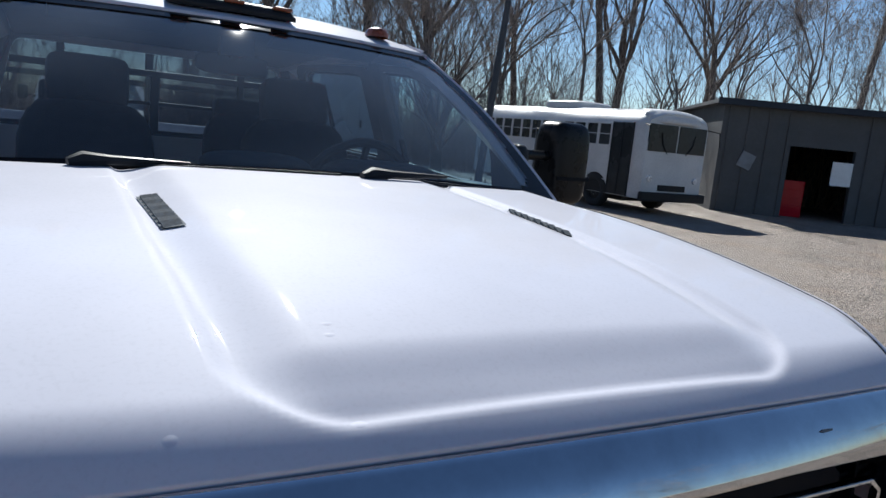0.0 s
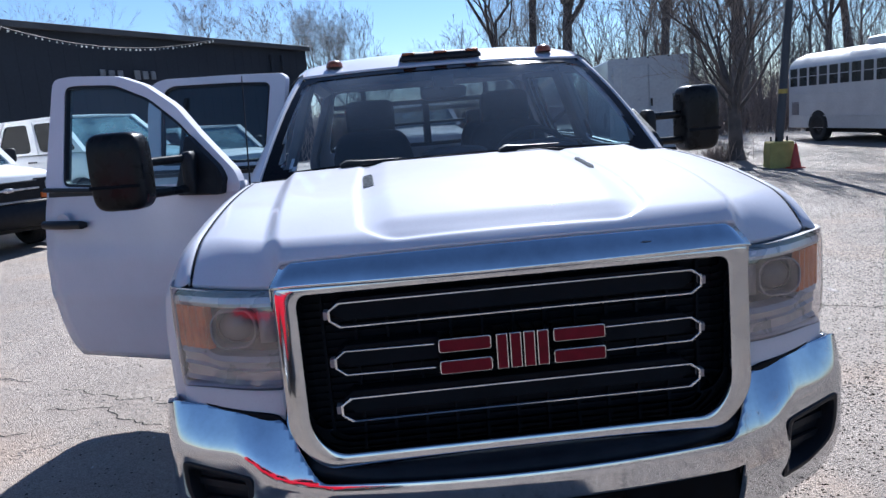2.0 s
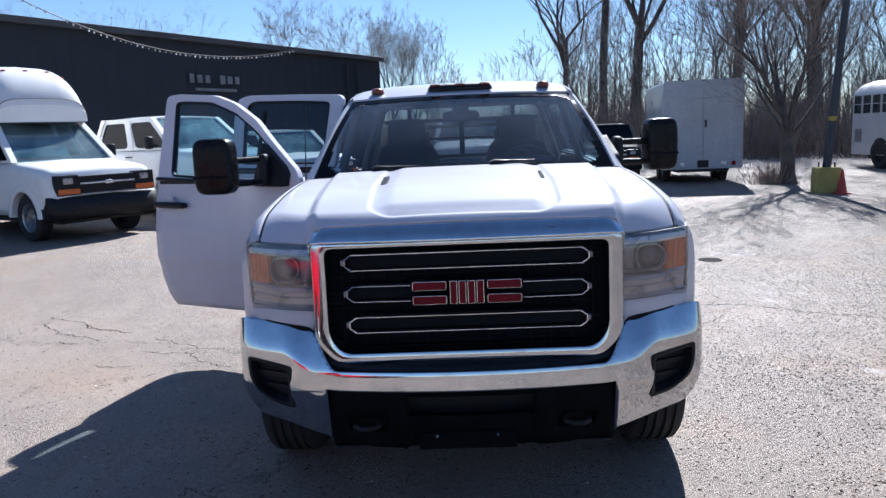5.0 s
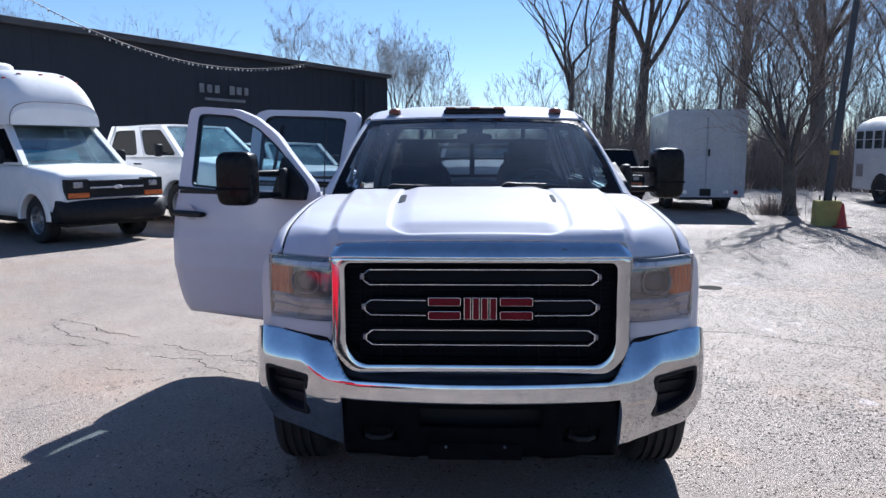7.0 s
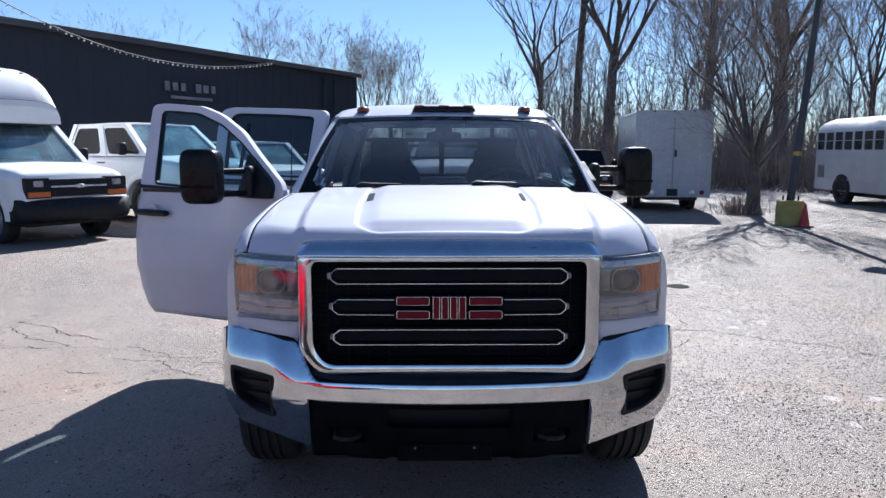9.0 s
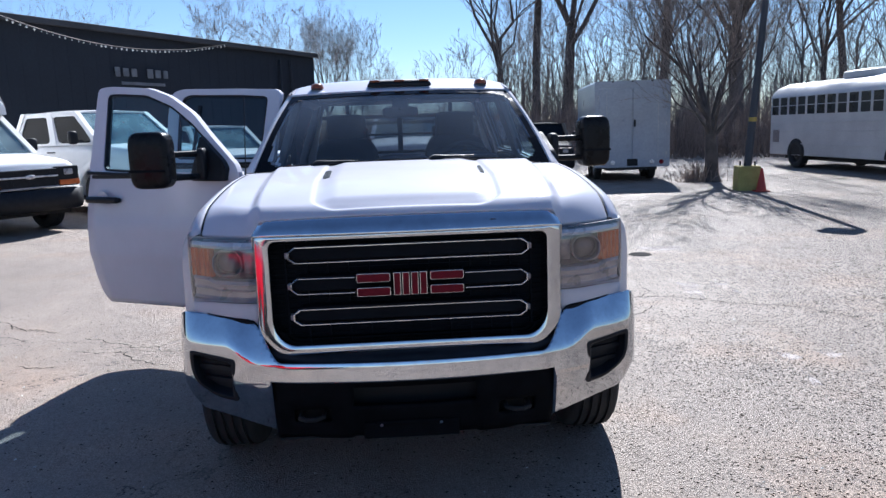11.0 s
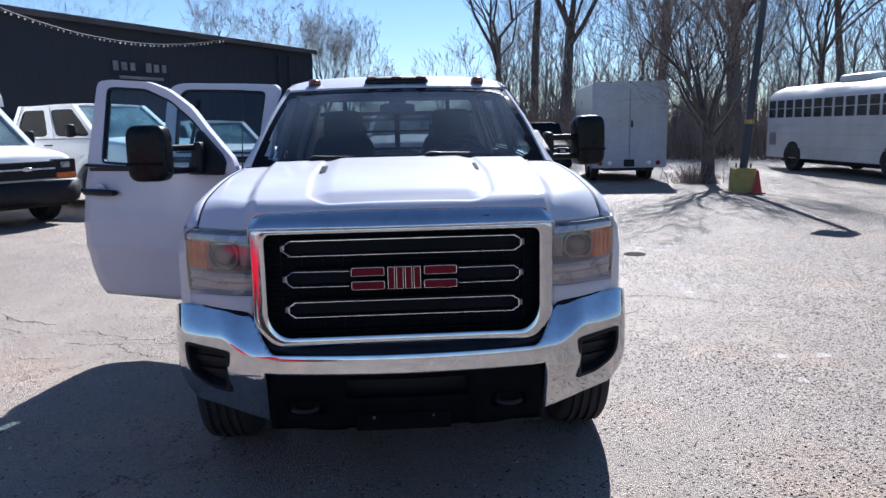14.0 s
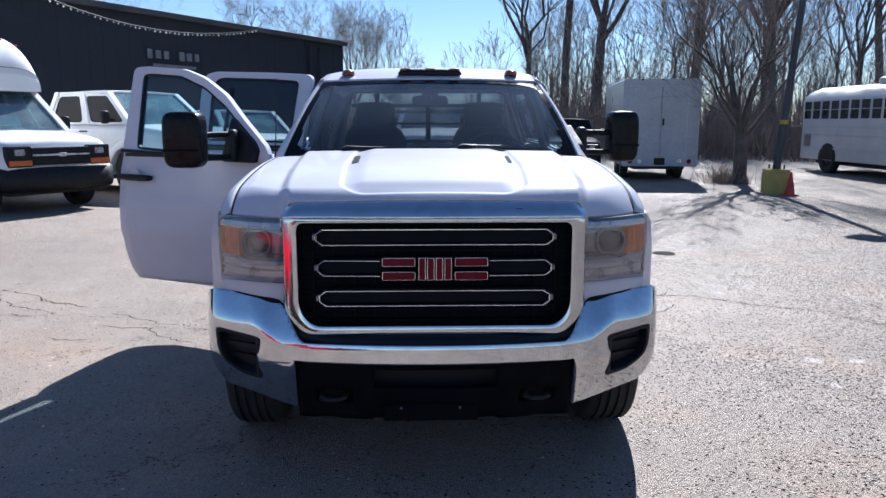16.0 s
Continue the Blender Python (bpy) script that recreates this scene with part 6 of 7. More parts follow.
    # wheels and arches
    for y in (1.75, 6.75):
        for s in (-1, 1):
            bm = bmesh.new()
            rows = [[(s * x, y + q * math.cos(math.pi * k / 20), 0.46 + q * math.sin(math.pi * k / 20)) for k in range(21)] for x, q in ((h + 0.006, 0.62), (h + 0.012, 0.54), (h - 0.25, 0.53))]
            grid(bm, rows)
            part("wheel_arch", bm, BUSWHITE, b)
            bm = bmesh.new()
            prism_x(bm, [(y + 0.535 * math.cos(math.pi * k / 20), 0.44 + 0.535 * math.sin(math.pi * k / 20)) for k in range(21)], s * (h + 0.004), s * (h - 0.2))
            part("arch_void", bm, UNDER, b, smooth=False)
            wheel(b, s * (h - 0.10), y, 0.47, 0.27, s, UNDER)
    bm = bmesh.new()
    box(bm, (0, L / 2 + 0.2, 0.42), (1.7, L - 1.5, 0.3))
    part("chassis", bm, UNDER, b, smooth=False)
    bm = bmesh.new()
    box(bm, (-h - 0.006, L - 0.55, 1.05), (0.02, 0.40, 0.42))
    for k in range(6):
        box(bm, (-h - 0.016, L - 0.55, 0.88 + 0.068 * k), (0.02, 0.36, 0.02))
    part("engine_grille", bm, LAMP_GREY, b, smooth=False)
    bm = bmesh.new()
    superbox(bm, (0, 4.4, 2.88), (1.5, 1.9, 0.30), 5.0, None, 12)
    part("roof_unit", bm, BUSWHITE, b, "white roof air unit")


BUSGLASS = surface("bus_glass", (0.012, 0.014, 0.016), (0.03, 0.034, 0.038), 1.2, 0.3, coat=0.15, spec=0.2)
build_bus()


# ---- buildings ----
def wall_frame(p, q):
    """Matrix with x along the wall from p to q, -y towards the lot, z up."""
    a = Vector((q[0] - p[0], q[1] - p[1], 0)).normalized()
    n = Vector((-a.y, a.x, 0))
    return Matrix(((a.x, n.x, 0, p[0]), (a.y, n.y, 0, p[1]), (a.z, n.z, 1, 0), (0, 0, 0, 1)))


LEFT_W = wall_frame((-20.3, 11.9), (-4.62, 39.9))
hall = thing("warehouse", "long charcoal metal-clad warehouse with a low flat roof", "building", at=LEFT_W)
LEN = math.hypot(15.68, 28.0)
bm = bmesh.new()
box(bm, (LEN / 2 - 6, 0.15, 3.0), (LEN + 12, 0.3, 6.0))
hw = part("wall", bm, DARKWALL, hall, smooth=False)
bm = bmesh.new()
box(bm, (LEN - 0.15, 6.3, 3.0), (0.3, 12.0, 6.0))
part("end_wall", bm, DARKWALL, hall, smooth=False)
bm = bmesh.new()
box(bm, (LEN / 2 - 6, 12.15, 3.0), (LEN + 12, 0.3, 6.0))
box(bm, (-11.85, 6.3, 3.0), (0.3, 12.0, 6.0))
part("back_wall", bm, DARKWALL, hall, smooth=False)
bm = bmesh.new()
box(bm, (LEN / 2 - 6, 6.1, 6.05), (LEN + 12.0, 12.7, 0.10))
part("roof", bm, GREYWALL, hall, smooth=False)
bm = bmesh.new()
box(bm, (LEN / 2 - 6, -0.28, 6.02), (LEN + 12.0, 0.16, 0.24))
part("roof_trim", bm, GREYWALL, hall, smooth=False, bevel=0.02)
# ribbed cladding
for k in range(70):
    bm = bmesh.new()
    box(bm, (LEN - 0.3 - 0.62 * k, 0.0, 2.93), (0.03, 0.012, 5.86))
    part("cladding_rib", bm, DARKWALL, hw, smooth=False)
for x in (LEN - 2.3, LEN - 3.2):
    bm = bmesh.new()
    tube(bm, [(x, -0.12, 0.0), (x, -0.12, 5.6)], 0.07, 8)
    part("downpipe", bm, DARKWALL, hall)
# name board: plain bars of the letters' size
board = thing("sign", "pale raised sign of plain bars on the charcoal wall", "sign", at=LEFT_W)
u0 = 18.4
for k, w in enumerate((0.30, 0.34, 0.32, 0.0, 0.36, 0.36, 0.30)):
    if w:
        bm = bmesh.new()
        box(bm, (u0 + 0.42 * k, -0.10, 4.42), (w * 0.8, 0.06, 0.38 if k in (0, 4) else 0.33))
        part("sign_bar", bm, SIGN, board, smooth=False, bevel=0.02)
bm = bmesh.new()
box(bm, (u0 + 1.3, -0.09, 3.98), (2.3, 0.05, 0.12))
part("sign_bar", bm, SIGN, board, smooth=False)

# string of bulbs slung across the front of the hall
garland = thing("string_lights", "sagging string of small white bulbs on a cable", "string lights")
A, B_ = Vector((-10.2, 12.2, 5.55)), Vector((-5.35, 21.5, 4.62))
pts = []
for k in range(41):
    t = k / 40
    p = A.lerp(B_, t)
    p.z -= 0.98 * 4 * t * (1 - t) * (1 - 0.18 * t)
    pts.append(p)
bm = bmesh.new()
tube(bm, [A + Vector((-1.5, -2.5, 1.1))] + pts, 0.012, 6)
part("cable", bm, BLACK, garland)
bulb = bmesh.new()
bmesh.ops.create_uvsphere(bulb, u_segments=8, v_segments=6, radius=0.021)
first = part("bulb", bulb, BEADS, garland)
first.location = pts[1]
brng = random.Random(5)
for k in range(2, 61):
    o = first.copy()
    scene.collection.objects.link(o)
    t = k * 40 / 61 + brng.uniform(-0.10, 0.10)
    q = brng.uniform(0.6, 1.25)
    o.scale = (q, q, q * 1.3)
    i = min(39, int(t))
    o.location = pts[i].lerp(pts[i + 1], t - i) - Vector((0, 0, 0.045))
first.location = first.location - Vector((0, 0, 0.045))

RIGHT_W = wall_frame((18.6, 16.1), (28.2, 9.1))
shop = thing("workshop", "low grey metal workshop with an open doorway", "building", at=RIGHT_W)
SL = math.hypot(9.6, 7.0)
bm = bmesh.new()
for x0, x1, z0, z1 in ((0, 2.2, 0, 3.45), (4.2, SL, 0, 3.45), (2.2, 4.2, 2.3, 3.45)):
    box(bm, ((x0 + x1) / 2, 0.1, (z0 + z1) / 2), (x1 - x0, 0.2, z1 - z0))
sw = part("wall", bm, GREYWALL, shop, smooth=False)
bm = bmesh.new()
box(bm, (0.1, 4.2, 1.725), (0.2, 8.0, 3.45))
box(bm, (SL - 0.1, 4.2, 1.725), (0.2, 8.0, 3.45))
box(bm, (SL / 2, 8.3, 1.725), (SL, 0.2, 3.45))
part("side_wall", bm, GREYWALL, shop, smooth=False)
bm = bmesh.new()
box(bm, (SL / 2, 4.1, 3.51), (SL + 0.5, 9.0, 0.12))
part("roof", bm, GREYWALL, shop, smooth=False)
bm = bmesh.new()
box(bm, (SL / 2, -0.36, 3.50), (SL + 0.6, 0.10, 0.2))
part("roof_trim", bm, DARKWALL, shop, smooth=False)
for k in range(18):
    x = 0.2 + 0.62 * k
    if x < 2.1 or x > 4.4:
        bm = bmesh.new()
        box(bm, (x, -0.02, 1.70), (0.05, 0.05, 3.4))
        part("cladding_rib", bm, GREYWALL, sw, smooth=False)
bm = bmesh.new()
box(bm, (3.86, -0.03, 1.55), (0.62, 0.03, 0.75))
part("notice", bm, PAPER, shop, "white notice sheet", smooth=False)
bm = bmesh.new()
box(bm, (0.9, -0.06, 1.7), (0.45, 0.03, 0.5), Euler((0, radians(20), 0)).to_matrix())
part("pale_panel", bm, SIGN, shop, smooth=False)
cab = thing("tool_cabinet", "red tool cabinet inside the workshop doorway", "cabinet", at=RIGHT_W @ pose(2.75, 1.0, 0))
bm = bmesh.new()
box(bm, (0, 0, 0.6), (0.7, 0.5, 1.2))
part("body", bm, REDPAINT, cab, smooth=False, bevel=0.02)
for k in range(4):
    bm = bmesh.new()
    box(bm, (0, -0.26, 0.25 + 0.26 * k), (0.62, 0.02, 0.22))
    part("drawer", bm, REDPAINT, cab, smooth=False, bevel=0.01)

# ---- lamp pole on its concrete block, with a cone ----
pole = thing("lamp_pole", "tall dark leaning light pole with yellow band", "light pole", at=pose(8.25, 13.85, 0))
top = Vector((0.44, 0.12, 5.45))
bm = bmesh.new()
tube(bm, [(0, 0, 0.55), top * 0.35 + Vector((0, 0, 0.3)), top * 0.7 + Vector((0, 0, 0.12)), top], [0.090, 0.084, 0.076, 0.066], 16)
shaft = part("shaft", bm, POLE, pole)
bm = bmesh.new()
p = Vector((0.106, 0.03, 1.66))
tube(bm, [p + Vector((0, 0, -0.05)), p + Vector((0, 0, 0.05))], 0.094, 16)
part("band", bm, YELLOW, shaft)
bm = bmesh.new()
superbox(bm, top + Vector((-0.32, 0.0, 0.05)), (0.60, 0.56, 0.16), 5.0, Euler((0, 0, radians(38))).to_matrix(), 12)
tube(bm, [top + Vector((0, 0, -0.1)), top + Vector((-0.15, 0.06, 0.05))], 0.05, 8)
part("lamp_head", bm, POLE, pole)
for k in range(4):
    bm = bmesh.new()
    a = math.pi / 4 + k * math.pi / 2
    tube(bm, [(0.17 * math.cos(a), 0.17 * math.sin(a), 0.57), (0.17 * math.cos(a), 0.17 * math.sin(a), 0.68)], 0.018, 6)
    part("anchor_bolt", bm, CASTIRON, pole)
block = thing("concrete_base", "yellow-painted concrete block under the light pole", "concrete block", at=pose(8.25, 13.85, 0, 0, 0, -12))
bm = bmesh.new()
rows = [[(q * sx, q * sy, z) for sx, sy in ((-1, -1), (1, -1), (1, 1), (-1, 1))] for q, z in ((0.265, 0.0), (0.265, 0.30), (0.25, 0.58))]
vs = grid(bm, rows, closed=True)
bm.faces.new(vs[-1])
part("block", bm, CONCRETE, block, smooth=False, bevel=0.03)
cone = thing("traffic_cone", "orange-red traffic cone beside the concrete block", "traffic cone", at=pose(8.36, 13.36, 0))
bm = bmesh.new()
lathe(bm, [(0.02, 0.115), (0.06, 0.108), (0.52, 0.026), (0.55, 0.001)], (0, 0, 0), 'z', 16)
c1 = part("cone_body", bm, ORANGE, cone)
bm = bmesh.new()
box(bm, (0, 0, 0.015), (0.29, 0.29, 0.03))
part("cone_foot", bm, ORANGE, cone, smooth=False, bevel=0.008)

# ---- things on the asphalt ----
cover = thing("drain_cover", "round dark cast-iron drain cover set in the asphalt", "drain cover", at=pose(3.04, 6.05, 0))
bm = bmesh.new()
lathe(bm, [(0.0, 0.145), (0.005, 0.14), (0.006, 0.12), (0.003, 0.117), (0.004, 0.001)], (0, 0, 0), 'z', 28)
part("cover_disc", bm, CASTIRON, cover)


def worn_patch(corners):
    """A thin, ragged-edged remnant of road paint inside four corners."""
    c = sum((Vector(p) for p in corners), Vector((0, 0))) / 4
    mark = thing("paint_patch", "worn pale paint patch on the asphalt", "paint mark", at=pose(c.x, c.y, 0.002))
    edge = rounded([tuple(Vector(p) - c) for p in corners], 0.015, 3)
    bm = bmesh.new()
    f = bm.faces.new([bm.verts.new((x, y, 0)) for x, y in edge])
    f.normal_update()
    if f.normal.z < 0:
        f.normal_flip()
    part("worn_paint", bm, PAINTMARK, mark, smooth=False, normals=False)


worn_patch([(2.84, 4.35), (3.0, 4.29), (2.85, 3.55), (2.74, 3.54)])
worn_patch([(2.98, 4.34), (3.07, 4.31), (2.99, 4.08), (2.94, 4.11)])
worn_patch([(3.16, 4.28), (3.36, 4.3), (3.31, 4.11), (3.2, 4.09)])
worn_patch([(3.28, 4.09), (3.31, 4.01), (3.27, 3.71), (3.22, 3.74)])
worn_patch([(3.20, 6.25), (3.64, 6.20), (3.76, 6.56), (3.16, 6.60)])
worn_patch([(2.64, 2.01), (2.71, 2.01), (2.78, 1.76), (2.65, 1.7)])
worn_patch([(2.62, 1.53), (2.64, 1.5), (2.61, 1.23), (2.54, 1.21)])
worn_patch([(2.94, 1.94), (3.04, 1.91), (3.09, 1.78), (2.96, 1.71)])


def crack(points, seed, width=0.008):
    """A ragged open crack in the asphalt along a few bends."""
    rng = random.Random(seed)
    line = [Vector(p) for p in points]
    for k in range(3):
        out = []
        for a, b in zip(line, line[1:]):
            d = b - a
            out += [a, a.lerp(b, 0.5) + Vector((-d.y, d.x)) * rng.gauss(0, 0.11)]
        line = out + [line[-1]]
    bm = bmesh.new()
    rows = []
    for i, p in enumerate(line):
        d = (line[min(i + 1, len(line) - 1)] - line[max(i - 1, 0)]).normalized()
        side = Vector((-d.y, d.x)) * width * rng.uniform(0.25, 0.75) * (1 if 0 < i < len(line) - 1 else 0.1)
        rows.append([(p.x - side.x, p.y - side.y, 0.0025), (p.x + side.x, p.y + side.y, 0.0025)])
    grid(bm, rows)
    part("crack", bm, CASTIRON, ground, smooth=False)


crack([(2.19, 3.75), (2.45, 3.74), (2.69, 3.63), (2.92, 3.46), (3.12, 3.32), (3.38, 3.2), (3.56, 3.05), (3.69, 2.84), (3.81, 2.69)], 1, 0.012)
crack([(2.42, 4.14), (2.34, 3.86), (2.26, 3.7)], 2)
crack([(2.31, 3.45), (2.16, 3.27), (1.99, 3.12)], 3)
crack([(1.94, 2.15), (2.0, 2.1), (2.1, 2.11)], 4)
crack([(-2.81, 3.24), (-2.62, 3.16), (-2.5, 3.03), (-2.32, 2.96), (-2.24, 2.87), (-2.06, 2.87), (-1.89, 2.71), (-1.76, 2.63)], 5)
crack([(-4.34, 3.94), (-3.88, 3.6), (-3.67, 3.46), (-3.48, 3.36), (-3.31, 3.22)], 6)
crack([(-4.33, 4.23), (-4.07, 4.05), (-3.75, 3.86), (-3.48, 3.6), (-3.34, 3.6), (-3.1, 3.45)], 7)
crack([(-2.74, 2.83), (-2.53, 2.76), (-2.17, 2.54), (-1.96, 2.39), (-1.83, 2.35)], 8)
crack([(-3.03, 2.52), (-2.79, 2.43), (-2.66, 2.45)], 9)
crack([(-3.69, 3.26), (-3.49, 3.15)], 10)
crack([(-3.76, 3.84), (-3.54, 3.66), (-3.33, 3.59)], 11)


# ---- trees ----
def grow(rng, height, r0, fork=0.35, spread=0.55, limbs=7, depth=4, density=1.0, lean=0.0, stout=(0.28, 0.46), thin=0.009, wild=0.21):
    """Tapered limbs of a bare tree, as two lists of (start, end, start radius, end radius): bole and limbs; twigs."""
    wood, twigs = [], []

    def branch(p, d, length, r, level):
        n = max(2, int(5 - level))
        pts = []
        seg = length / n
        for i in range(n):
            d = (d + Vector((rng.gauss(0, wild), rng.gauss(0, wild), rng.gauss(0.05, 0.10)))).normalized()
            q = p + d * seg
            ra, rb = r * (1 - 0.62 * i / n), r * (1 - 0.62 * (i + 1) / n)
            (wood if level < 2 else twigs).append((p, q, ra, rb))
            p = q
            pts.append((p, d, rb))
        if level >= depth:
            return
        kids = max(2, int((5.2 - 0.5 * level) * density))
        for k in range(kids):
            i = rng.randint(0 if level else 1, n - 1) if k else n - 1
            q, e, rr = pts[i]
            a = rng.uniform(0, 2 * math.pi)
            side = e.cross(Vector((math.cos(a), math.sin(a), 0.3))).normalized()
            nd = (e * (1.0 - 0.35 * spread) + side * spread * rng.uniform(0.5, 1.2) + Vector((0, 0, 0.18))).normalized()
            branch(q, nd, length * rng.uniform(0.42, 0.70), max(thin, rr * rng.uniform(0.42, 0.68)), level + 1)

    # bole
    p, d = Vector((0, 0, -0.05)), Vector((lean, 0, 1)).normalized()
    n = 7
    bole_h = height * fork
    ring_pts = []
    for i in range(n):
        d = (d + Vector((rng.gauss(0, 0.03), rng.gauss(0, 0.03), 0))).normalized()
        q = p + d * bole_h / n
        fl = 1.35 if i == 0 else 1.0
        wood.append((p, q, r0 * fl * (1 - 0.3 * i / n), r0 * (1 - 0.3 * (i + 1) / n)))
        p = q
        ring_pts.append(p)
    for k in range(limbs):
        a = 2 * math.pi * (k + rng.uniform(-0.3, 0.3)) / limbs
        up = rng.uniform(0.75, 1.6) if k else 4.0
        nd = Vector((math.cos(a) * spread, math.sin(a) * spread, up * 0.8)).normalized()
        start = ring_pts[-1] if k < limbs * 0.6 else ring_pts[rng.randint(n // 2, n - 1)]
        branch(start, nd, height * (1 - fork) * rng.uniform(0.45, 0.7), r0 * rng.uniform(*stout), 0)
    return wood, twigs


def segs_mesh(name, segs, sides, mat):
    """Each limb segment as an open tapered tube."""
    n = len(segs)
    P = np.array([s[0] for s in segs], float)
    Q = np.array([s[1] for s in segs], float)
    R = np.array([[s[2], s[3]] for s in segs], float)
    D = Q - P
    D /= np.maximum(np.linalg.norm(D, axis=1, keepdims=True), 1e-9)
    ref = np.where(np.abs(D[:, 2:3]) < 0.9, np.array([[0, 0, 1.0]]), np.array([[1.0, 0, 0]]))
    A = np.cross(D, ref)
    A /= np.linalg.norm(A, axis=1, keepdims=True)
    Bv = np.cross(D, A)
    ang = np.arange(sides) * 2 * math.pi / sides
    circ = np.cos(ang)[None, :, None] * A[:, None] + np.sin(ang)[None, :, None] * Bv[:, None]
    lo = P[:, None] + circ * R[:, 0][:, None, None]
    hi = (Q + D * R[:, 1:2] * 0.5)[:, None] + circ * R[:, 1][:, None, None]
    V = np.concatenate([lo, hi], 1).reshape(-1, 3)
    base = np.arange(n)[:, None] * 2 * sides
    i, j = np.arange(sides), (np.arange(sides) + 1) % sides
    F = np.stack([base + i, base + j, base + sides + j, base + sides + i], -1).reshape(-1, 4)
    me = bpy.data.meshes.new(name)
    me.from_pydata(V.tolist(), [], F.tolist())
    me.materials.append(mat)
    me.polygons.foreach_set("use_smooth", [True] * len(F))
    me.update()
    return me


def tree_thing(seed, label, height, r0, at, **kw):
    rng = random.Random(seed)
    wood, twigs = grow(rng, height, r0, **kw)
    t = thing("tree", label, "tree", group="bare trees at the lot's edge", at=at)
    for nm, s, k, m in (("trunk", wood, 7, BARK), ("crown", twigs, 3, TWIG)):
        ob = new(nm, segs_mesh(nm, s, k, m))
        ob.parent = t
    return t


# the many-stemmed tree by the pole
near = tree_thing(11, "bare many-limbed tree beside the yellow concrete block", 6.6, 0.20, pose(8.55, 16.5, 0), fork=0.25, spread=0.50, limbs=11, depth=4, density=1.15, stout=(0.18, 0.32), thin=0.0055, wild=0.15)
def afar(x, y, turn=0):
    return pose(x * 1.48, (y + 3) * 1.48 - 3, 0, 0, 0, turn)


tall = [
    tree_thing(21, "tall bare tree with forked dark trunk", 22, 0.27, afar(5.05, 33), fork=0.30, spread=0.40, limbs=7, depth=5, density=1.05, thin=0.011, stout=(0.22, 0.5), wild=0.27),
    tree_thing(22, "tall bare tree with dark trunk", 24, 0.34, afar(7.0, 34, 60), fork=0.62, spread=0.46, limbs=8, depth=5, density=1.0, thin=0.011, stout=(0.14, 0.30)),
    tree_thing(23, "tall bare tree with thick dark trunk", 25, 0.46, afar(8.25, 33, 20), fork=0.34, spread=0.36, limbs=7, depth=5, density=1.0, thin=0.011, stout=(0.24, 0.56), wild=0.17),
    tree_thing(24, "slender bare tree with open crown", 21, 0.30, afar(14.0, 35), fork=0.48, spread=0.48, limbs=7, depth=5, density=1.05, thin=0.011, stout=(0.18, 0.36)),
]
spots = [(12.4, 31, 1, 0.95), (17.2, 33, 2, 1.0), (19.5, 30, 0, 0.9), (22.5, 33, 3, 1.1), (25.5, 29, 1, 1.0), (28.0, 31, 2, 0.95), (31.5, 27, 3, 1.05), (35, 29, 0, 0.9),
         (39, 24, 1, 1.0), (43, 22, 3, 1.0), (-3.2, 50, 0, 0.40), (-7.5, 52, 3, 0.50), (-13, 50, 1, 0.46), (-19.5, 46, 0, 0.44), (-30, 44, 3, 0.5), (-5.2, 51, 2, 0.38), (15.6, 30.5, 0, 0.8), (37, 33, 2, 1.0)]
for x, y, k, s in spots:
    turn = (x * 47 + y * 13) % 360
    o = copy_thing(tall[k], pose(x, y, 0, 0, 0, turn) if y > 40 else afar(x, y, turn))
    o.scale = (s, s, s)

# far woods: one mass of thinner trees, with unseen ones added to darken reflections
rng = random.Random(77)
protos = [grow(random.Random(300 + k), 15, 0.14, fork=0.4, spread=0.5, limbs=6, depth=4, density=0.75, thin=0.010) for k in range(4)]
mass = []
for k in range(150):
    a = math.radians(rng.uniform(-32, 76) if k < 118 else rng.uniform(76, 328))
    d = rng.uniform(42, 78)
    x, y = d * math.sin(a), d * math.cos(a) - 2
    if x < -6 and y < 46:
        continue
    s, th = rng.uniform(0.6, 1.15), rng.uniform(0, 2 * math.pi)
    if 0.65 < a < 1.4 and k % 2:
        continue
    if a < 0.14 or a > 5.6:
        s *= 0.45
    c, q = math.cos(th) * s, math.sin(th) * s
    w, tw = protos[k % 4]
    for p0, p1, ra, rb in w + tw:
        mass.append(((p0.x * c - p0.y * q + x, p0.x * q + p0.y * c + y, p0.z * s), (p1.x * c - p1.y * q + x, p1.x * q + p1.y * c + y, p1.z * s), ra * s + 0.004, rb * s + 0.004))
for k in range(1700):
    a = math.radians(rng.uniform(-10, 82))
    d = rng.uniform(36, 60)
    p = Vector((d * math.sin(a), d * math.cos(a) - 2, 0))
    if p.x < 2 and p.y < 42:
        continue
    hgt = rng.uniform(2.5, 8.0) * (0.35 if a < 0.14 else 1.0)
    if 0.65 < a and k % 2:
        continue
    v = Vector((rng.gauss(0, 0.08), rng.gauss(0, 0.08), 1))
    for j in range(4):
        q = p + v * hgt / 4
        mass.append((tuple(p), tuple(q), 0.035 - 0.007 * j, 0.028 - 0.007 * j))
        for _ in range(3):
            e = p.lerp(q, rng.random())
            f = e + Vector((rng.gauss(0, 0.45), rng.gauss(0, 0.45), rng.uniform(0.3, 1.1)))
            mass.append((tuple(e), tuple(f), 0.012, 0.008))
            mass.append((tuple(e.lerp(f, 0.5)), tuple(f + Vector((rng.gauss(0, 0.4), rng.gauss(0, 0.4), rng.uniform(0, 0.5)))), 0.009, 0.007))
        p, v = q, v + Vector((rng.gauss(0, 0.1), rng.gauss(0, 0.1), 0))
woods = new("woods", segs_mesh("woods", mass, 3, TWIG))
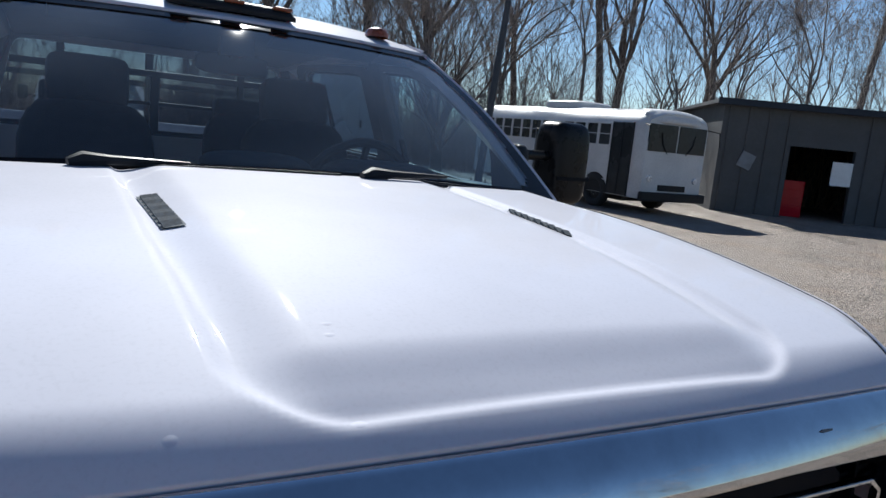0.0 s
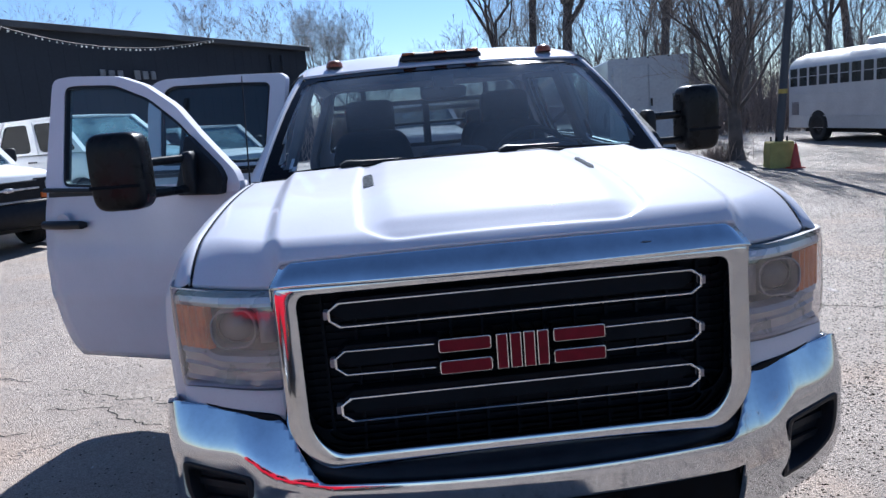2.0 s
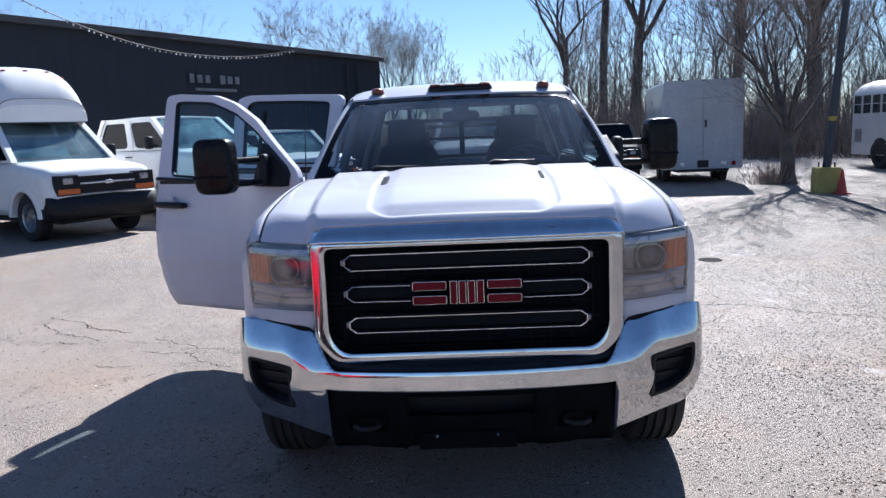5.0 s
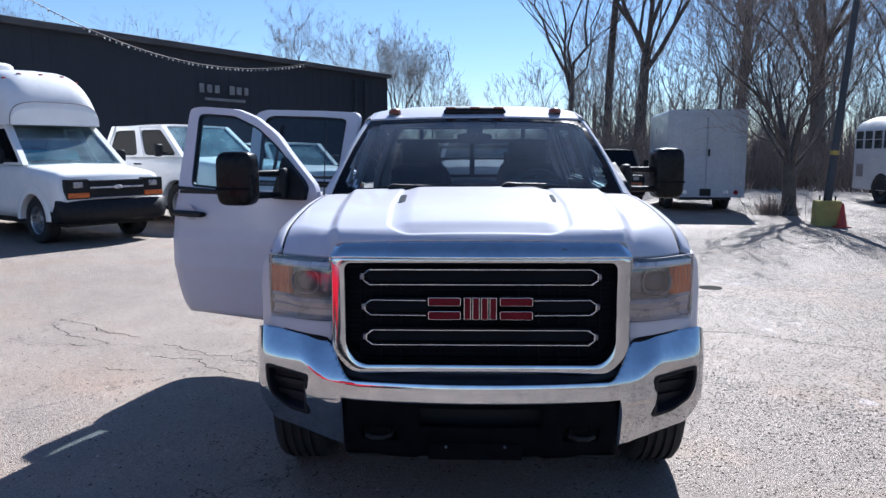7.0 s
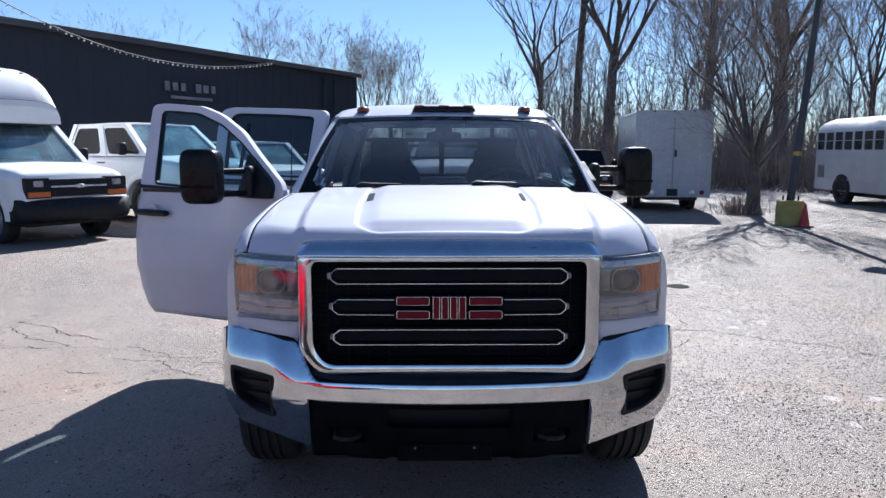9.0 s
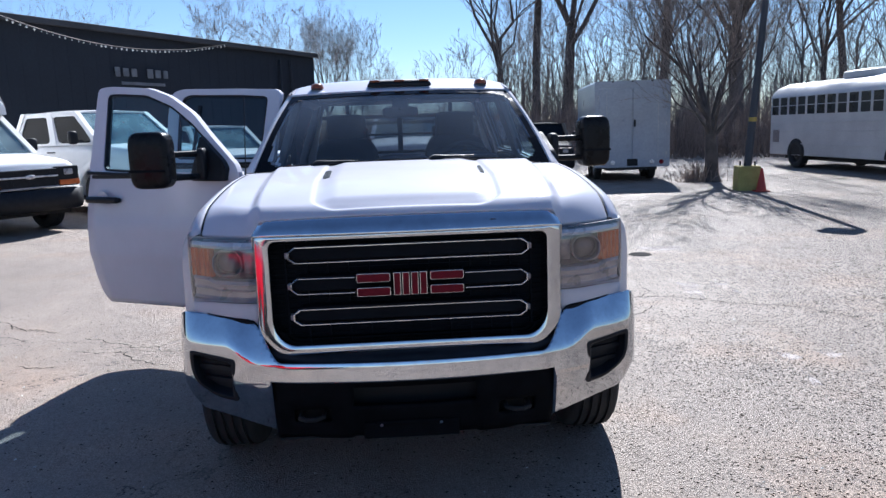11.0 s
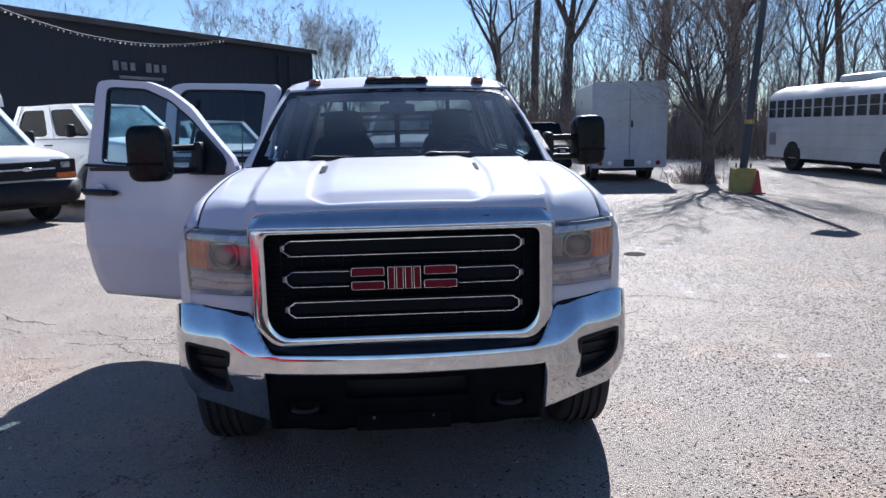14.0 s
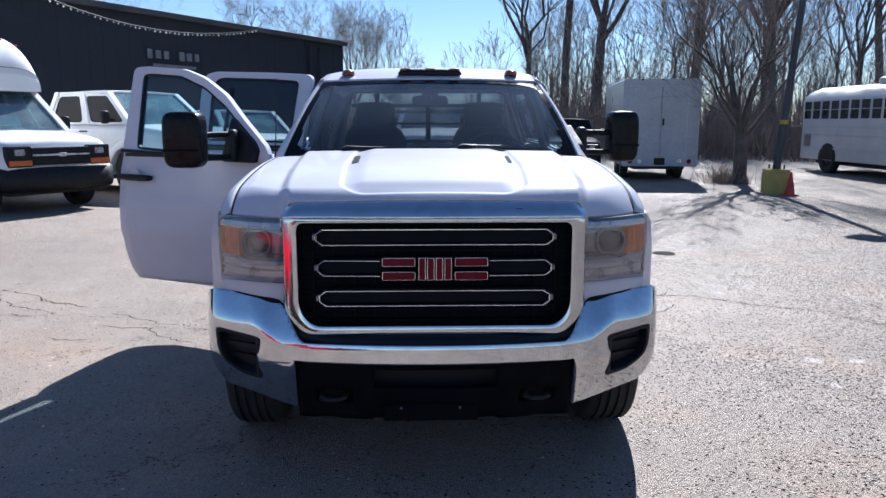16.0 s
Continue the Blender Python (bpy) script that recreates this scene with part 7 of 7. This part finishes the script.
tagged(woods, "far bare winter woods behind the lot, unseen trees added all round", "woods", kind="stuff")

# brown thicket at the foot of the woods, its unseen rear part added for reflections
mass = []
for k in range(13500):
    a = math.radians(rng.uniform(-12, 78) if k < 11000 else rng.uniform(82, 348))
    d = rng.uniform(33, 52)
    x, y = d * math.sin(a), d * math.cos(a) - 2
    if x < 3 and y < 38:
        continue
    hgt = rng.uniform(0.8, 3.4) * (0.55 + 0.45 * math.sin(a * 23 + d * 0.7) ** 2)
    p = Vector((x, y, 0))
    q = p + Vector((rng.gauss(0, 0.35), rng.gauss(0, 0.35), hgt))
    mid = p.lerp(q, 0.5) + Vector((rng.gauss(0, 0.2), rng.gauss(0, 0.2), 0))
    mass.append((p, mid, 0.025, 0.018))
    mass.append((mid, q, 0.018, 0.008))
    for _ in range(3):
        e = mid.lerp(q, rng.random())
        mass.append((e, e + Vector((rng.gauss(0, 0.3), rng.gauss(0, 0.3), rng.uniform(0.1, 0.6))), 0.012, 0.006))
thicket = new("thicket", segs_mesh("thicket", mass, 3, BRUSH))
tagged(thicket, "brown leafless thicket at the edge of the lot, unseen part added", "thicket", kind="stuff")
# dry tuft at the foot of the near tree
mass = []
for k in range(260):
    a, rr = rng.uniform(0, 6.28), abs(rng.gauss(0, 0.35))
    p = Vector((8.15 + rr * math.cos(a), 16.7 + rr * math.sin(a), 0))
    mass.append((p, p + Vector((rng.gauss(0, 0.16), rng.gauss(0, 0.16), rng.uniform(0.15, 0.6))), 0.008, 0.003))
tuft = new("dry_grass", segs_mesh("dry_grass", mass, 3, BRUSH))
tagged(tuft, "dry grass tuft round the tree foot", "grass", kind="stuff")

# loose grit and chips on the near asphalt
rng = random.Random(9)
verts, faces = [], []
for k in range(1100):
    x, y = rng.uniform(-4.5, 5.0), rng.uniform(-2.2, 5.0)
    q = rng.uniform(0.003, 0.009)
    b = len(verts)
    for dx, dy, dz in ((-1, -0.7, 0), (1, -0.5, 0), (0.6, 0.9, 0), (-0.7, 0.6, 0), (0.1, 0.0, 0.8)):
        verts.append((x + q * dx * rng.uniform(0.6, 1.4), y + q * dy * rng.uniform(0.6, 1.4), 0.001 + q * dz))
    faces += [(b, b + 1, b + 4), (b + 1, b + 2, b + 4), (b + 2, b + 3, b + 4), (b + 3, b, b + 4)]
me = bpy.data.meshes.new("grit")
me.from_pydata(verts, [], faces)
me.materials.append(GRIT)
grit = new("grit", me)
tagged(grit, "loose pale and dark grit on the asphalt", "grit", kind="stuff")
